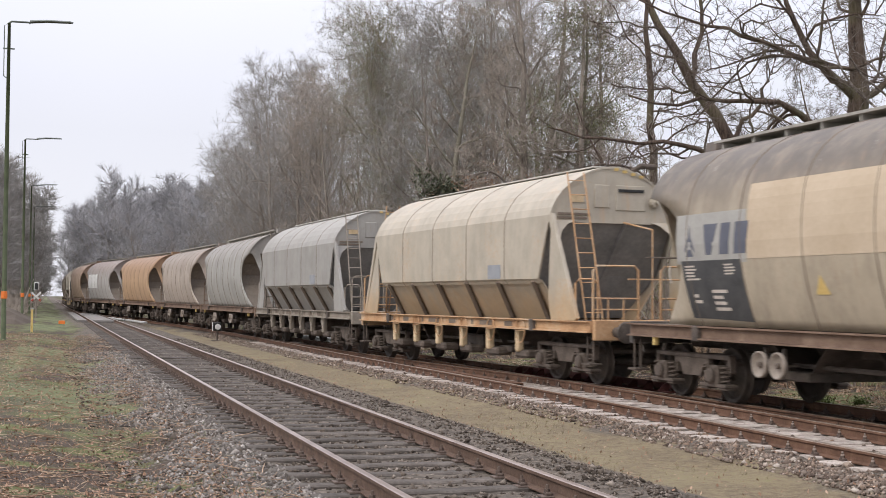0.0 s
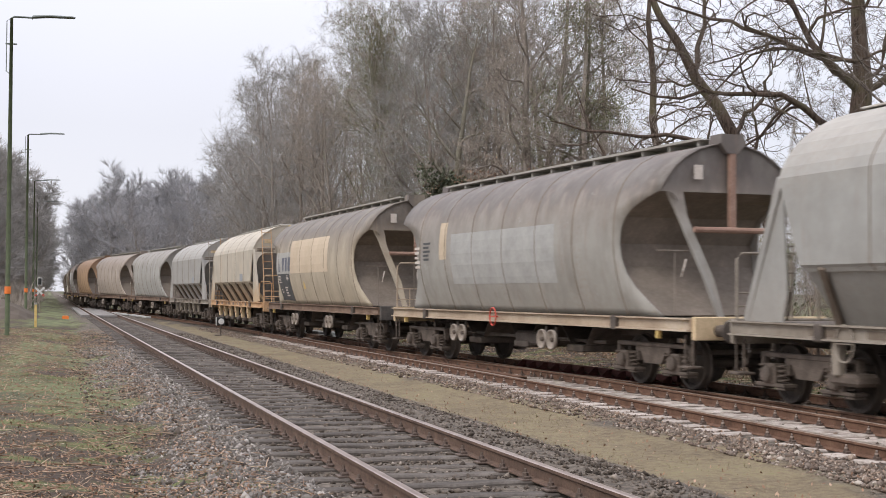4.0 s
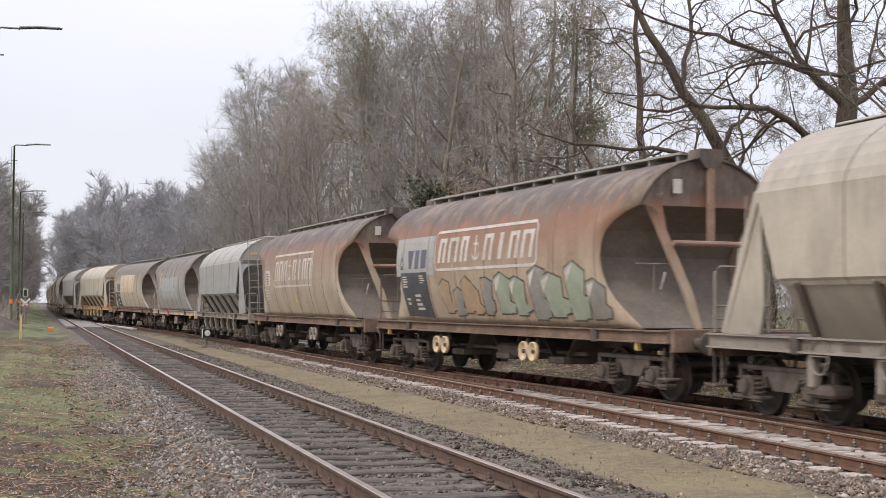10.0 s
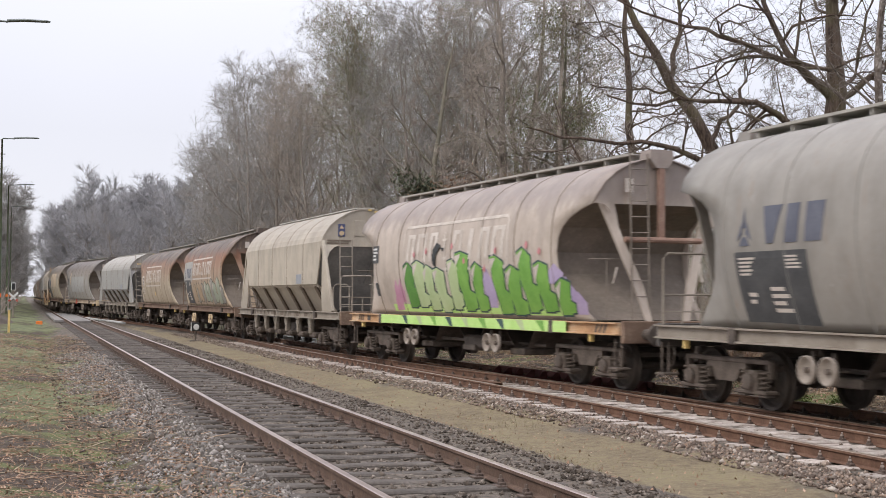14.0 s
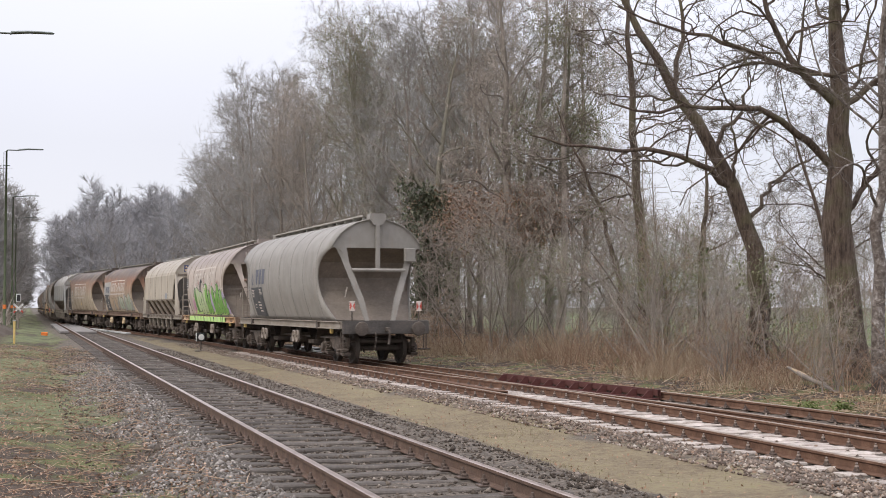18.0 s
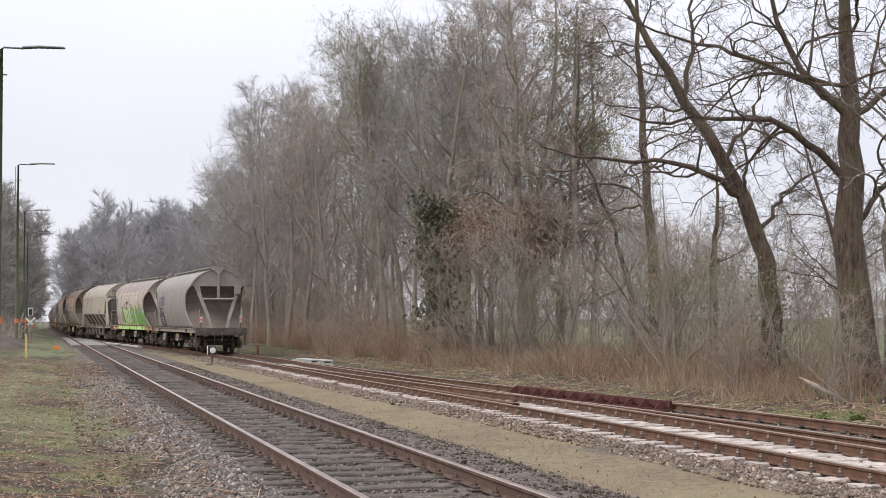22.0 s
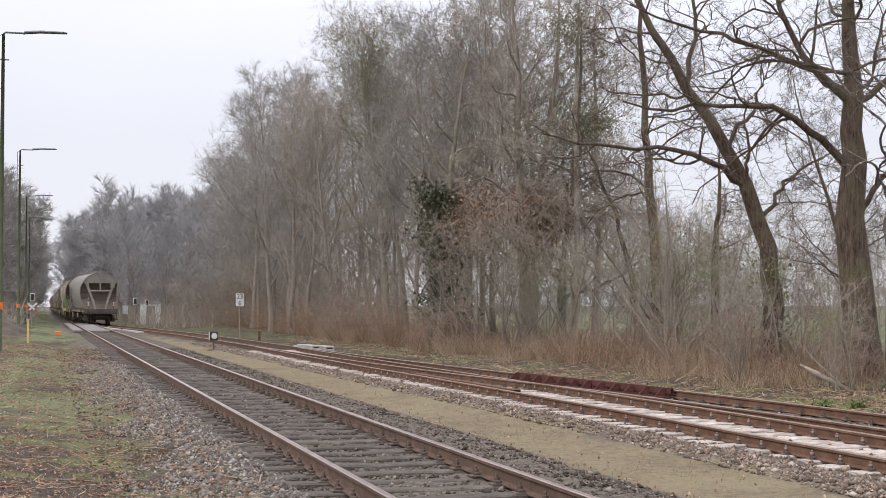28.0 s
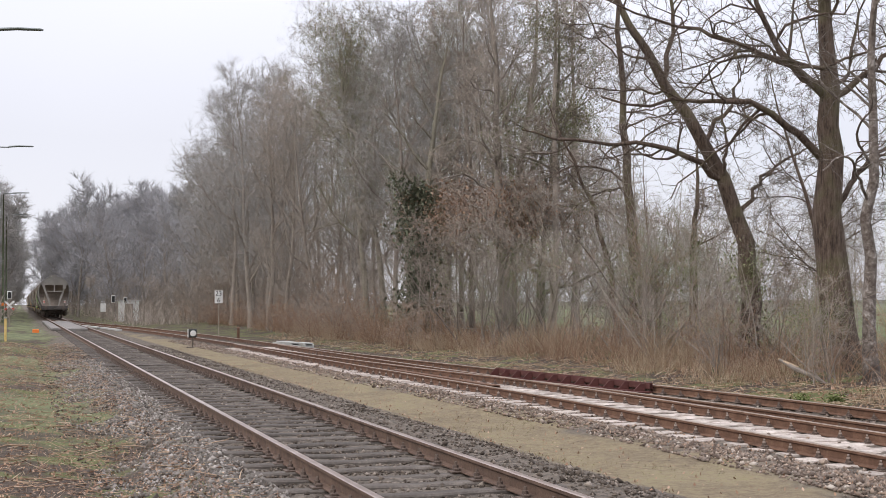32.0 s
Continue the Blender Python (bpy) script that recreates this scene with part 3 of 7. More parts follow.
guard = thing("guard_rail", pose(0, 0, 0), "maroon raised guard rail on ribbed brackets opposite the crossing", "check rail")
gy = np.arange(24.5, 32.2, 0.6)
gx = train_x(gy) + 0.7535 - 0.13
sh = Shape()
sh.sheet([[(x - 0.03, y, rail_z(y) - 0.08), (x - 0.03, y, rail_z(y) + 0.04), (x + 0.03, y, rail_z(y) + 0.04), (x + 0.03, y, rail_z(y) - 0.08)] for x, y in zip(gx, gy)], 0.012)
part("bar", sh, MAROON, guard)
br = Shape()
br.add([(-0.26, -0.02, -0.14), (0, -0.02, -0.14), (0, -0.02, 0.02), (-0.1, -0.02, 0.02), (-0.26, 0.02, -0.14), (0, 0.02, -0.14), (0, 0.02, 0.02), (-0.1, 0.02, 0.02)], [(3, 2, 1, 0), (4, 5, 6, 7), (0, 1, 5, 4), (1, 2, 6, 5), (2, 3, 7, 6), (3, 0, 4, 7)])
br.box(-0.34, 0.1, -0.16, 0.16, -0.165, -0.13, 0.008)
pieces("bracket", br.mesh("bracket", MAROON), [pose(float(np.interp(y, gy, gx)) - 0.03, y, float(rail_z(y))) for y in np.arange(24.7, 32.0, 0.62)], guard)


def sleeper_mesh(name, length, mat, w=0.25, seed=1):
    rng = np.random.default_rng(seed)
    s = Shape()
    n = 7
    rows = []
    for k in range(n):
        x = -length / 2 + length * k / (n - 1)
        dz, dy = rng.normal(0, 0.006), rng.normal(0, 0.008)
        hw = w / 2 * (0.96 if k in (0, n - 1) else 1)
        rows.append([(x, -hw - 0.02 + dy, -0.16), (x, -hw + dy, -0.015 + dz), (x, -hw + 0.025 + dy, dz), (x, hw - 0.025 + dy, dz), (x, hw + dy, -0.015 + dz), (x, hw + 0.02 + dy, -0.16)])
    s.sheet(rows)
    s.f.append(tuple(range(6)))
    s.f.append(tuple(range((n - 1) * 6, n * 6))[::-1])
    return s.mesh(name, mat)


rng = np.random.default_rng(3)
dark_sleepers = [sleeper_mesh("sleeper", 2.5, SLEEPER_DARK, 0.21, k) for k in range(4)]
for k, y in enumerate(np.arange(7.5 - 35 * 0.63, 100, 0.63)):
    ob = new("sleeper", dark_sleepers[k % 4])
    ob.parent = near_track
    ob.matrix_basis = pose(3.41 + rng.normal(0, 0.02), y, -0.165 + rng.normal(0, 0.004), 0, rng.normal(0, 0.25), rng.normal(0, 0.5))
for k, y in enumerate(np.arange(9 - 38 * 0.63, 90, 0.63)):
    ob = new("sleeper", dark_sleepers[(k + 1) % 4])
    ob.parent = main_track
    ob.matrix_basis = pose(float(train_x(y)) + rng.normal(0, 0.02), y, float(rail_z(y)) - 0.175, 0, 0, 3.5 + rng.normal(0, 0.4))
pale_sleepers = [sleeper_mesh("bearer", 2.35, SLEEPER_LIGHT, 0.26, 20 + k) for k in range(4)]
for k, y in enumerate(np.arange(9 - 40 * 0.6, 56, 0.6)):
    ob = new("bearer", pale_sleepers[k % 4])
    ob.parent = loop_track
    ob.matrix_basis = pose(float(np.interp(y, LY, LX)) + (-0.08 if y > 16 else 0.1) + rng.normal(0, 0.05), y, float(rail_z(y)) - 0.15, 0, 0, 1.5 + rng.normal(0, 0.5))

dust = Shape()
dy = np.arange(8, 34, 1.0)
dx = np.interp(dy, LY, LX)
dust.sheet([[(x + o, y, rail_z(y) - 0.168 - 0.012 * ((k + int(y)) % 2)) for k, o in enumerate((-0.66, -0.3, 0.0, 0.3, 0.66))] for x, y in zip(dx, dy)][::-1])
solid("dust_bed", dust, SLEEPER_LIGHT, "pale dusty infill between the branch rails", "ballast", kind="structure")


def fastening():
    """Ribbed plate with clip and two bolts."""
    s = Shape().box(-0.16, 0.16, -0.08, 0.08, -0.165, -0.143, 0.005)
    for sx in (-1, 1):
        s.box(sx * 0.06, sx * 0.125, -0.045, 0.045, -0.15, -0.115, 0.01)
        s.disc((sx * 0.1, 0, -0.12), (0, 0, 1), [(0.028, 0), (0.028, 0.03), (0.014, 0.032), (0.014, 0.065)], 6)
    return s.mesh("fastening", CLIP_STEEL)


fast = fastening()
pale_bolt = Shape().disc((0, 0, 0), (0, 0, 1), [(0.022, 0), (0.022, 0.02), (0.012, 0.022), (0.012, 0.05)], 6).mesh("bolt", BOLT_PALE)
poses = [pose(x, y, 0) for y in np.arange(7.5, 50, 0.63) for x in (NEAR_L, NEAR_R)]
pieces("fastening", fast, poses[:134], near_track)
poses = []
for y in np.arange(9, 54, 0.6):
    for o in (-0.7535, 0.7535):
        poses.append(pose(float(np.interp(y, LY, LX)) + o, y, float(rail_z(y))))
pieces("fastening", fast, poses, loop_track)
bolts = []
for y in np.arange(9, 36, 0.6):
    for o in (-0.7535, 0.7535):
        bolts.append(pose(float(np.interp(y, LY, LX)) + o - 0.1, y, float(rail_z(y)) - 0.09))
pieces("bolt", pale_bolt, bolts, loop_track)
poses = []
for y in np.arange(9, 75, 0.63):
    for o in (-0.7535, 0.7535):
        poses.append(pose(float(train_x(y)) + o, y, float(rail_z(y)) + 0.003, 0, 0, 3.5))
pieces("fastening", fast, poses, main_track)


# ---- loose ballast stones ----
def stones(name, n, seed, place_fn, size, mat, label):
    """Angular stones, each a jittered octahedron, as one loose heap."""
    rng = np.random.default_rng(seed)
    x, y = place_fn(rng, n)
    r = size * np.exp(rng.normal(0, 0.35, len(x)))
    z = ground_z(x, y) + r * 0.25
    base = np.array([(1, 0, 0), (0, 1, 0), (-1, 0, 0), (0, -1, 0), (0, 0, 0.8), (0, 0, -0.8)], float)
    v = base[None] * (0.7 + 0.6 * rng.random((len(x), 6, 1))) + rng.normal(0, 0.18, (len(x), 6, 3))
    a = rng.random(len(x)) * 6.28
    c, s = np.cos(a), np.sin(a)
    vx, vy = v[..., 0] * c[:, None] - v[..., 1] * s[:, None], v[..., 0] * s[:, None] + v[..., 1] * c[:, None]
    v = np.stack([vx, vy, v[..., 2]], -1) * r[:, None, None] + np.stack([x, y, z], -1)[:, None]
    tri = np.array([(0, 1, 4), (1, 2, 4), (2, 3, 4), (3, 0, 4), (1, 0, 5), (2, 1, 5), (3, 2, 5), (0, 3, 5)])
    f = (tri[None] + 6 * np.arange(len(x))[:, None, None]).reshape(-1, 3)
    ob = new(name, np_mesh(name, v.reshape(-1, 3), f, mat))
    return tagged(ob, label, "ballast", kind="stuff")


def near_spots(rng, n):
    y = 7 + 48 * rng.random(n) ** 1.7
    x = np.where(rng.random(n) < 0.75, rng.uniform(1.3, 5.55, n) + np.abs(rng.normal(0, 0.12, n)), rng.uniform(0.5, 2.6, n))
    keep = (np.abs(x - NEAR_L) > 0.09) & (np.abs(x - NEAR_R) > 0.09) & (x > 0.3) & (x < 6.1)
    return x[keep], y[keep]


def main_spots(rng, n):
    y = 9 + 60 * rng.random(n) ** 1.8
    lo = np.minimum(np.where(y < 58, np.interp(y, LY, LX), 99), train_x(y))
    x = lo - 1.1 + np.clip(rng.normal(0, 0.42, n), -0.85, 2)
    far = rng.random(n) < 0.25
    x = np.where(far, lo + rng.uniform(-0.7, 3.6, n), x)
    keep = np.ones(n, bool)
    for o in (-0.7535, 0.7535):
        keep &= (np.abs(x - np.interp(y, LY, LX) - o) > 0.12) & (np.abs(x - train_x(y) - o) > 0.12)
    keep &= ~((np.abs(x - np.interp(y, LY, LX)) < 1.25) & (rng.random(n) < 0.85))
    return x[keep], y[keep]


stones("near_ballast", 36000, 11, near_spots, 0.017, STONE_DARK, "dark grey ballast stones lying along the near track")
def shoulder_spots(rng, n):
    y = 8 + 34 * rng.random(n) ** 1.7
    x = 0.75 + 1.5 * rng.random(n) ** 0.7
    keep = value_noise(x, y * 0.6, 1.1, 41) + 0.4 * (x - 1.2) > 0.42
    return x[keep], y[keep]


stones("shoulder_ballast", 26000, 13, shoulder_spots, 0.019, STONE_GREY, "pale dusty grey stones on the near track's shoulder")
stones("main_ballast", 52000, 12, main_spots, 0.021, STONE, "pale grey and brown ballast stones beside the turnout")


# ---- trees ----
def perpendicular(d):
    a = np.cross(d, np.where(np.abs(d[..., 2:]) < 0.9, np.array([0, 0, 1.0]), np.array([1.0, 0, 0])))
    return a / np.linalg.norm(a, axis=-1, keepdims=True)


def tubes(pts, rad, sides, spike=False):
    """Tube vertices and quads for many polylines at once: pts (n, k, 3), rad (n, k); a spike has pointed ends, in triangles."""
    n, k, _ = pts.shape
    d = np.gradient(pts, axis=1)
    d /= np.linalg.norm(d, axis=-1, keepdims=True) + 1e-9
    a = perpendicular(d)
    b = np.cross(d, a)
    t = np.arange(sides) * 2 * np.pi / sides
    v = pts[:, :, None] + rad[:, :, None, None] * (a[:, :, None] * np.cos(t)[:, None] + b[:, :, None] * np.sin(t)[:, None])
    i = np.arange(n)[:, None, None] * k * sides + np.arange(k - 1)[None, :, None] * sides
    s = np.arange(sides)[None, None]
    e = (np.arange(sides) + 1)[None, None] % sides
    q = np.stack([i + s, i + e, i + sides + e, i + sides + s], -1).reshape(-1, 4)
    if spike:
        m = (k - 1) * sides + 1
        v = np.concatenate([v[:, :-1].reshape(n, -1, 3), pts[:, -1:]], 1)
        i = np.arange(n)[:, None] * m
        s = np.arange(sides)[None]
        e = (s + 1) % sides
        f = [np.stack([i + (k - 2) * sides + s, i + (k - 2) * sides + e, np.broadcast_to(i + m - 1, (n, sides))], -1).reshape(-1, 3)]
        for j in range(k - 2):
            a0, a1, a2, a3 = i + j * sides + s, i + j * sides + e, i + (j + 1) * sides + e, i + (j + 1) * sides + s
            f += [np.stack([a0, a1, a2], -1).reshape(-1, 3), np.stack([a0, a2, a3], -1).reshape(-1, 3)]
        return v.reshape(-1, 3), np.concatenate(f)
    return v.reshape(-1, 3), q


def run_lines(rng, start, way, length, k, wiggle, rise):
    """Wandering polylines from starts along ways."""
    pts = [start]
    d = way / np.linalg.norm(way, axis=-1, keepdims=True)
    for _ in range(k):
        d = d + rng.normal(0, wiggle, d.shape) + np.array([0, 0, 1.0]) * rise
        d /= np.linalg.norm(d, axis=-1, keepdims=True)
        pts.append(pts[-1] + d * (length / k)[:, None])
    return np.stack(pts, 1)


def sprout(rng, pts, rad, length, per, lo, spread, ratio, thin, up=0.0):
    """Starts, ways, lengths and radii of the shoots along polylines."""
    n, k, _ = pts.shape
    u = lo + (1 - lo) * (np.arange(per)[None] + rng.random((n, per))) / per
    f = u * (k - 1)
    i = np.minimum(f.astype(int), k - 2)
    w = (f - i)[..., None]
    r = np.arange(n)[:, None]
    p = pts[r, i] * (1 - w) + pts[r, i + 1] * w
    d = pts[r, i + 1] - pts[r, i]
    d /= np.linalg.norm(d, axis=-1, keepdims=True) + 1e-9
    a = perpendicular(d)
    b = np.cross(d, a)
    t = rng.random((n, per)) * 2 * np.pi
    ang = np.radians(spread) * (0.65 + 0.7 * rng.random((n, per)))
    side = a * np.cos(t)[..., None] + b * np.sin(t)[..., None]
    way = d * np.cos(ang)[..., None] + side * np.sin(ang)[..., None]
    way[..., 2] += up
    ln = length[:, None] * ratio * (1.25 - 0.75 * u) * (0.6 + 0.7 * rng.random((n, per)))
    rd = (rad[r, i] * (1 - w[..., 0]) + rad[r, i + 1] * w[..., 0]) * thin
    return p.reshape(-1, 3), way.reshape(-1, 3), ln.ravel(), rd.ravel()


def tree_meshes(seed, height, radius, lean=(0, 0), fork=0.35, limbs=9, limb_ratio=0.55, spread=48, levels=4, twig=0.006, per=(7, 6, 5), trunk_rise=0.0, stems=1, arms=(), bark=None, twigs=None, wiggle=0.1, up=0.1, droop=0.0, line=None, sides=(6, 5, 3, 3, 3), dome=0.0, tail=1, coarse=False, thin=0.5, ratio=0.5, fan=56, fine=None):
    """Meshes of a bare tree: trunk and limbs as one, the twigs as another; fine adds hair-thin shoots: how many, how long, how thick."""
    rng = np.random.default_rng(seed)
    if line is None:
        start = np.zeros((stems, 3))
        if stems > 1:
            start[:, :2] = rng.normal(0, 0.35, (stems, 2))
        way = np.tile(np.array([lean[0], lean[1], 1.0]), (stems, 1)) + rng.normal(0, 0.36 if stems > 1 else 0.02, (stems, 3))
        length = np.full(stems, height * (0.92 - 0.2 * (dome > 0))) * (0.8 + 0.25 * rng.random(stems) if stems > 1 else 1)
        trunk = run_lines(rng, start, way, length, 14, 0.045, trunk_rise)
    else:
        c = np.array(line, float)
        u = np.linspace(0, len(c) - 1, 15)
        trunk = np.stack([np.interp(u, np.arange(len(c)), c[:, k]) for k in range(3)], -1)[None]
        trunk[:, 1:-1] = (trunk[:, :-2] + 2 * trunk[:, 1:-1] + trunk[:, 2:]) / 4
        trunk[:, 1:] += rng.normal(0, 0.05, trunk[:, 1:].shape)
        length = np.array([np.linalg.norm(np.diff(c, axis=0), axis=1).sum()])
    k = trunk.shape[1]
    tr = np.tile(radius * (1 - 0.88 * np.linspace(0, 1, k) ** 1.1), (len(trunk), 1))
    tr[:, 0] *= 1.35
    V, Q, o = [], [], 0
    tv, tq = [], []

    def keep(v, q, big):
        a, b = (V, Q) if big else (tv, tq)
        off = sum(len(p) for p in a)
        a.append(v)
        b.append(q + off)

    keep(*tubes(trunk, tr, sides[0] + 2), True)
    pts, rad, ln = trunk, tr, length
    per_level = (limbs,) + tuple(per)
    for lev in range(levels):
        p, w, l2, r2 = sprout(rng, pts, rad, ln, per_level[lev], fork if lev == 0 else 0.25, spread if lev == 0 else fan if lev < 3 else fan * 0.8, limb_ratio if lev == 0 else ratio if lev < 3 else ratio * 1.2, thin if lev == 0 else 0.52, up)
        if lev == 0 and dome:
            u = np.clip((p[:, 2] / height - fork * 0.7) / (0.72 - fork * 0.7), 0, 1)
            l2 = height * dome * (0.45 + 0.55 * np.sin(np.pi * (0.15 + 0.7 * u))) * (0.75 + 0.5 * rng.random(len(u)))
            w = w + np.array([0, 0, 1.0]) * (0.25 + 0.5 * u)[:, None]
        r2 = np.maximum(r2, twig)
        segs = tail if lev == levels - 1 else ((4, 3, 2, 2) if coarse else (13, 6, 3, 2))[lev]
        pts = run_lines(rng, p, w, l2, segs, wiggle * (1 + 0.5 * lev), (up * 0.35 if lev < 2 else up * 0.2) - droop * (lev >= 1))
        rad = r2[:, None] * np.linspace(1, 0.35 if lev < levels - 1 else 0.5, segs + 1)[None]
        rad = np.maximum(rad, twig * 0.6)
        if lev == 0 and len(arms):
            extra, er, el = [], [], []
            for c in arms:
                c = np.array(c, float)
                u = np.linspace(0, len(c) - 1, 14)
                q = np.stack([np.interp(u, np.arange(len(c)), c[:, j]) for j in range(3)], -1)
                q[1:-1] = (q[:-2] + 2 * q[1:-1] + q[2:]) / 4
                q[1:-1] = (q[:-2] + q[1:-1] + q[2:]) / 3
                q[1:] += rng.normal(0, 0.055, q[1:].shape)
                extra.append(q)
                l3 = np.linalg.norm(np.diff(c, axis=0), axis=1).sum()
                el.append(l3)
                er.append((0.0115 * l3 + 0.028) * np.linspace(1, 0.22, 14))
            k2 = np.linspace(0, 13, pts.shape[1])
            extra = [np.stack([np.interp(k2, np.arange(14), q[:, j]) for j in range(3)], -1) for q in extra]
            er = [np.interp(k2, np.arange(14), e) for e in er]
            pts, rad, l2 = np.concatenate([pts, extra]), np.concatenate([rad, er]), np.r_[l2, el]
        keep(*tubes(pts, rad, sides[lev], lev >= 2), lev < 2)
        ln = l2
    tips = pts[:, -1]
    if fine:
        p, w, _, _ = sprout(rng, pts, rad, ln, fine[0], 0.1, fan * 0.75, 1.0, 0.5, up + 0.12)
        w /= np.linalg.norm(w, axis=1, keepdims=True)
        side = perpendicular(w)
        turn = rng.random(len(p))[:, None] * 2 * np.pi
        side = (side * np.cos(turn) + np.cross(w, side) * np.sin(turn)) * fine[2]
        end = p + w * (fine[1] * (0.5 + rng.random(len(p))))[:, None]
        keep(np.stack([p - side, p + side, end], 1).reshape(-1, 3), np.arange(3 * len(p)).reshape(-1, 3), False)
    return np_mesh("trunk", np.concatenate(V), np.concatenate(Q), bark, True), np_mesh("crown", np.concatenate(tv), np.concatenate(tq), twigs), tips


def leaf_mesh(name, seed, points, per, size, spread, mat, hang=0.0):
    """Small bent leaves round points."""
    rng = np.random.default_rng(seed)
    c = np.repeat(np.asarray(points), per, 0)
    c = c + rng.normal(0, spread, c.shape) - np.array([0, 0, 1.0]) * np.abs(rng.normal(0, 1, len(c)))[:, None] * hang
    d = rng.normal(0, 1, c.shape)
    d[:, 2] -= hang * 2
    d /= np.linalg.norm(d, axis=1, keepdims=True)
    a = perpendicular(d)
    s = (size * (0.6 + 0.8 * rng.random(len(c))))[:, None]
    v = np.stack([c - d * s, c + a * s * 0.55 + np.cross(d, a) * s * 0.15, c + d * s, c - a * s * 0.55 + np.cross(d, a) * s * 0.15], 1).reshape(-1, 3)
    return np_mesh(name, v, np.arange(len(v)).reshape(-1, 4), mat)


def plant(name, at, meshes, label, category="tree", extra=(), group="", turn=0.0, scale=1.0):
    x, y = at
    ob = thing(name, pose(x, y, float(ground_z(x, y)) - 0.08, 0, 0, turn), label, category, group)
    ob.scale = (scale,) * 3
    part("trunk", meshes[0], None, ob)
    part("crown", meshes[1], None, ob)
    for nm, me, lab in extra:
        part(nm, me, None, ob, lab)
    return ob


# ---- the woods ----
GREY = dict(bark=BARK_GREY, twigs=TWIG_GREY)
BROWN = dict(bark=BARK_OLIVE, twigs=TWIG_BROWN)
DARK = dict(bark=BARK_BROWN, twigs=TWIG_DARK)
wood_rng = np.random.default_rng(21)
FAR_SIDES = (4, 3, 3, 3, 3)
MID = [tree_meshes(100 + k, 18, 0.15 + 0.03 * (k % 2), fork=0.2, limbs=17, dome=0.25 + 0.02 * (k % 3), spread=46, levels=3, twig=0.012, per=(10, 8), up=0.12, wiggle=0.13, sides=(5, 3, 3, 3), fine=(5, 0.5, 0.005), bark=BARK_GREY, twigs=(TWIG_GREY if k % 3 else TWIG_TAN)) for k in range(5)]
LIGHT = [tree_meshes(200 + k, 20, 0.17, fork=0.12, limbs=16, dome=0.28, spread=48, levels=3, twig=0.016, per=(9, 7), up=0.12, wiggle=0.13, coarse=True, sides=FAR_SIDES, fine=(6, 0.6, 0.0065), **GREY) for k in range(4)]
SHRUB = [tree_meshes(300 + k, 4.6 + k, 0.035, fork=0.1, limbs=6, limb_ratio=0.42, spread=46, levels=2, twig=0.009, per=(7,), up=0.04, wiggle=0.24, stems=6, coarse=True, tail=2, sides=(3, 3, 3, 3), fine=(5, 0.45, 0.0035), bark=BARK_GREY, twigs=(TWIG_TAN if k else BRAMBLE)) for k in range(4)]


EDGE = [tree_meshes(310 + k, 3.4, 0.022, fork=0.05, limbs=7, limb_ratio=0.45, spread=54, levels=2, twig=0.007, per=(7,), up=0.0, wiggle=0.26, stems=7, coarse=True, tail=2, sides=(3, 3, 3, 3), fine=(5, 0.35, 0.0032), bark=BRAMBLE, twigs=(TWIG_TAN if k else BRAMBLE)) for k in range(3)]


def wood_edge():
    spots = []
    for y in np.arange(60, 152, 4.4):
        for row in range(2):
            x = 17.6 + row * 4.0 + wood_rng.normal(0, 1.0) + max(0, (y - 70) * 0.015)
            spots.append((x, y + wood_rng.normal(0, 1.3), row))
    for k, (x, y, row) in enumerate(spots):
        if row == 0 and 68 < y < 77:
            continue
        m = (MID if y < 105 and row == 0 else LIGHT)
        m = m[int(wood_rng.integers(len(m)))]
        size = 0.98 if y < 82 else 1.12 if y < 114 else 0.98
        x -= 0.9 * (82 < y < 114)
        plant("bare_tree", (x, y), m, "tall bare grey-brown tree at the wood's edge", "tree", group="trees along the line", turn=float(wood_rng.uniform(0, 360)), scale=float(size * wood_rng.uniform(0.88, 1.1)))


wood_edge()


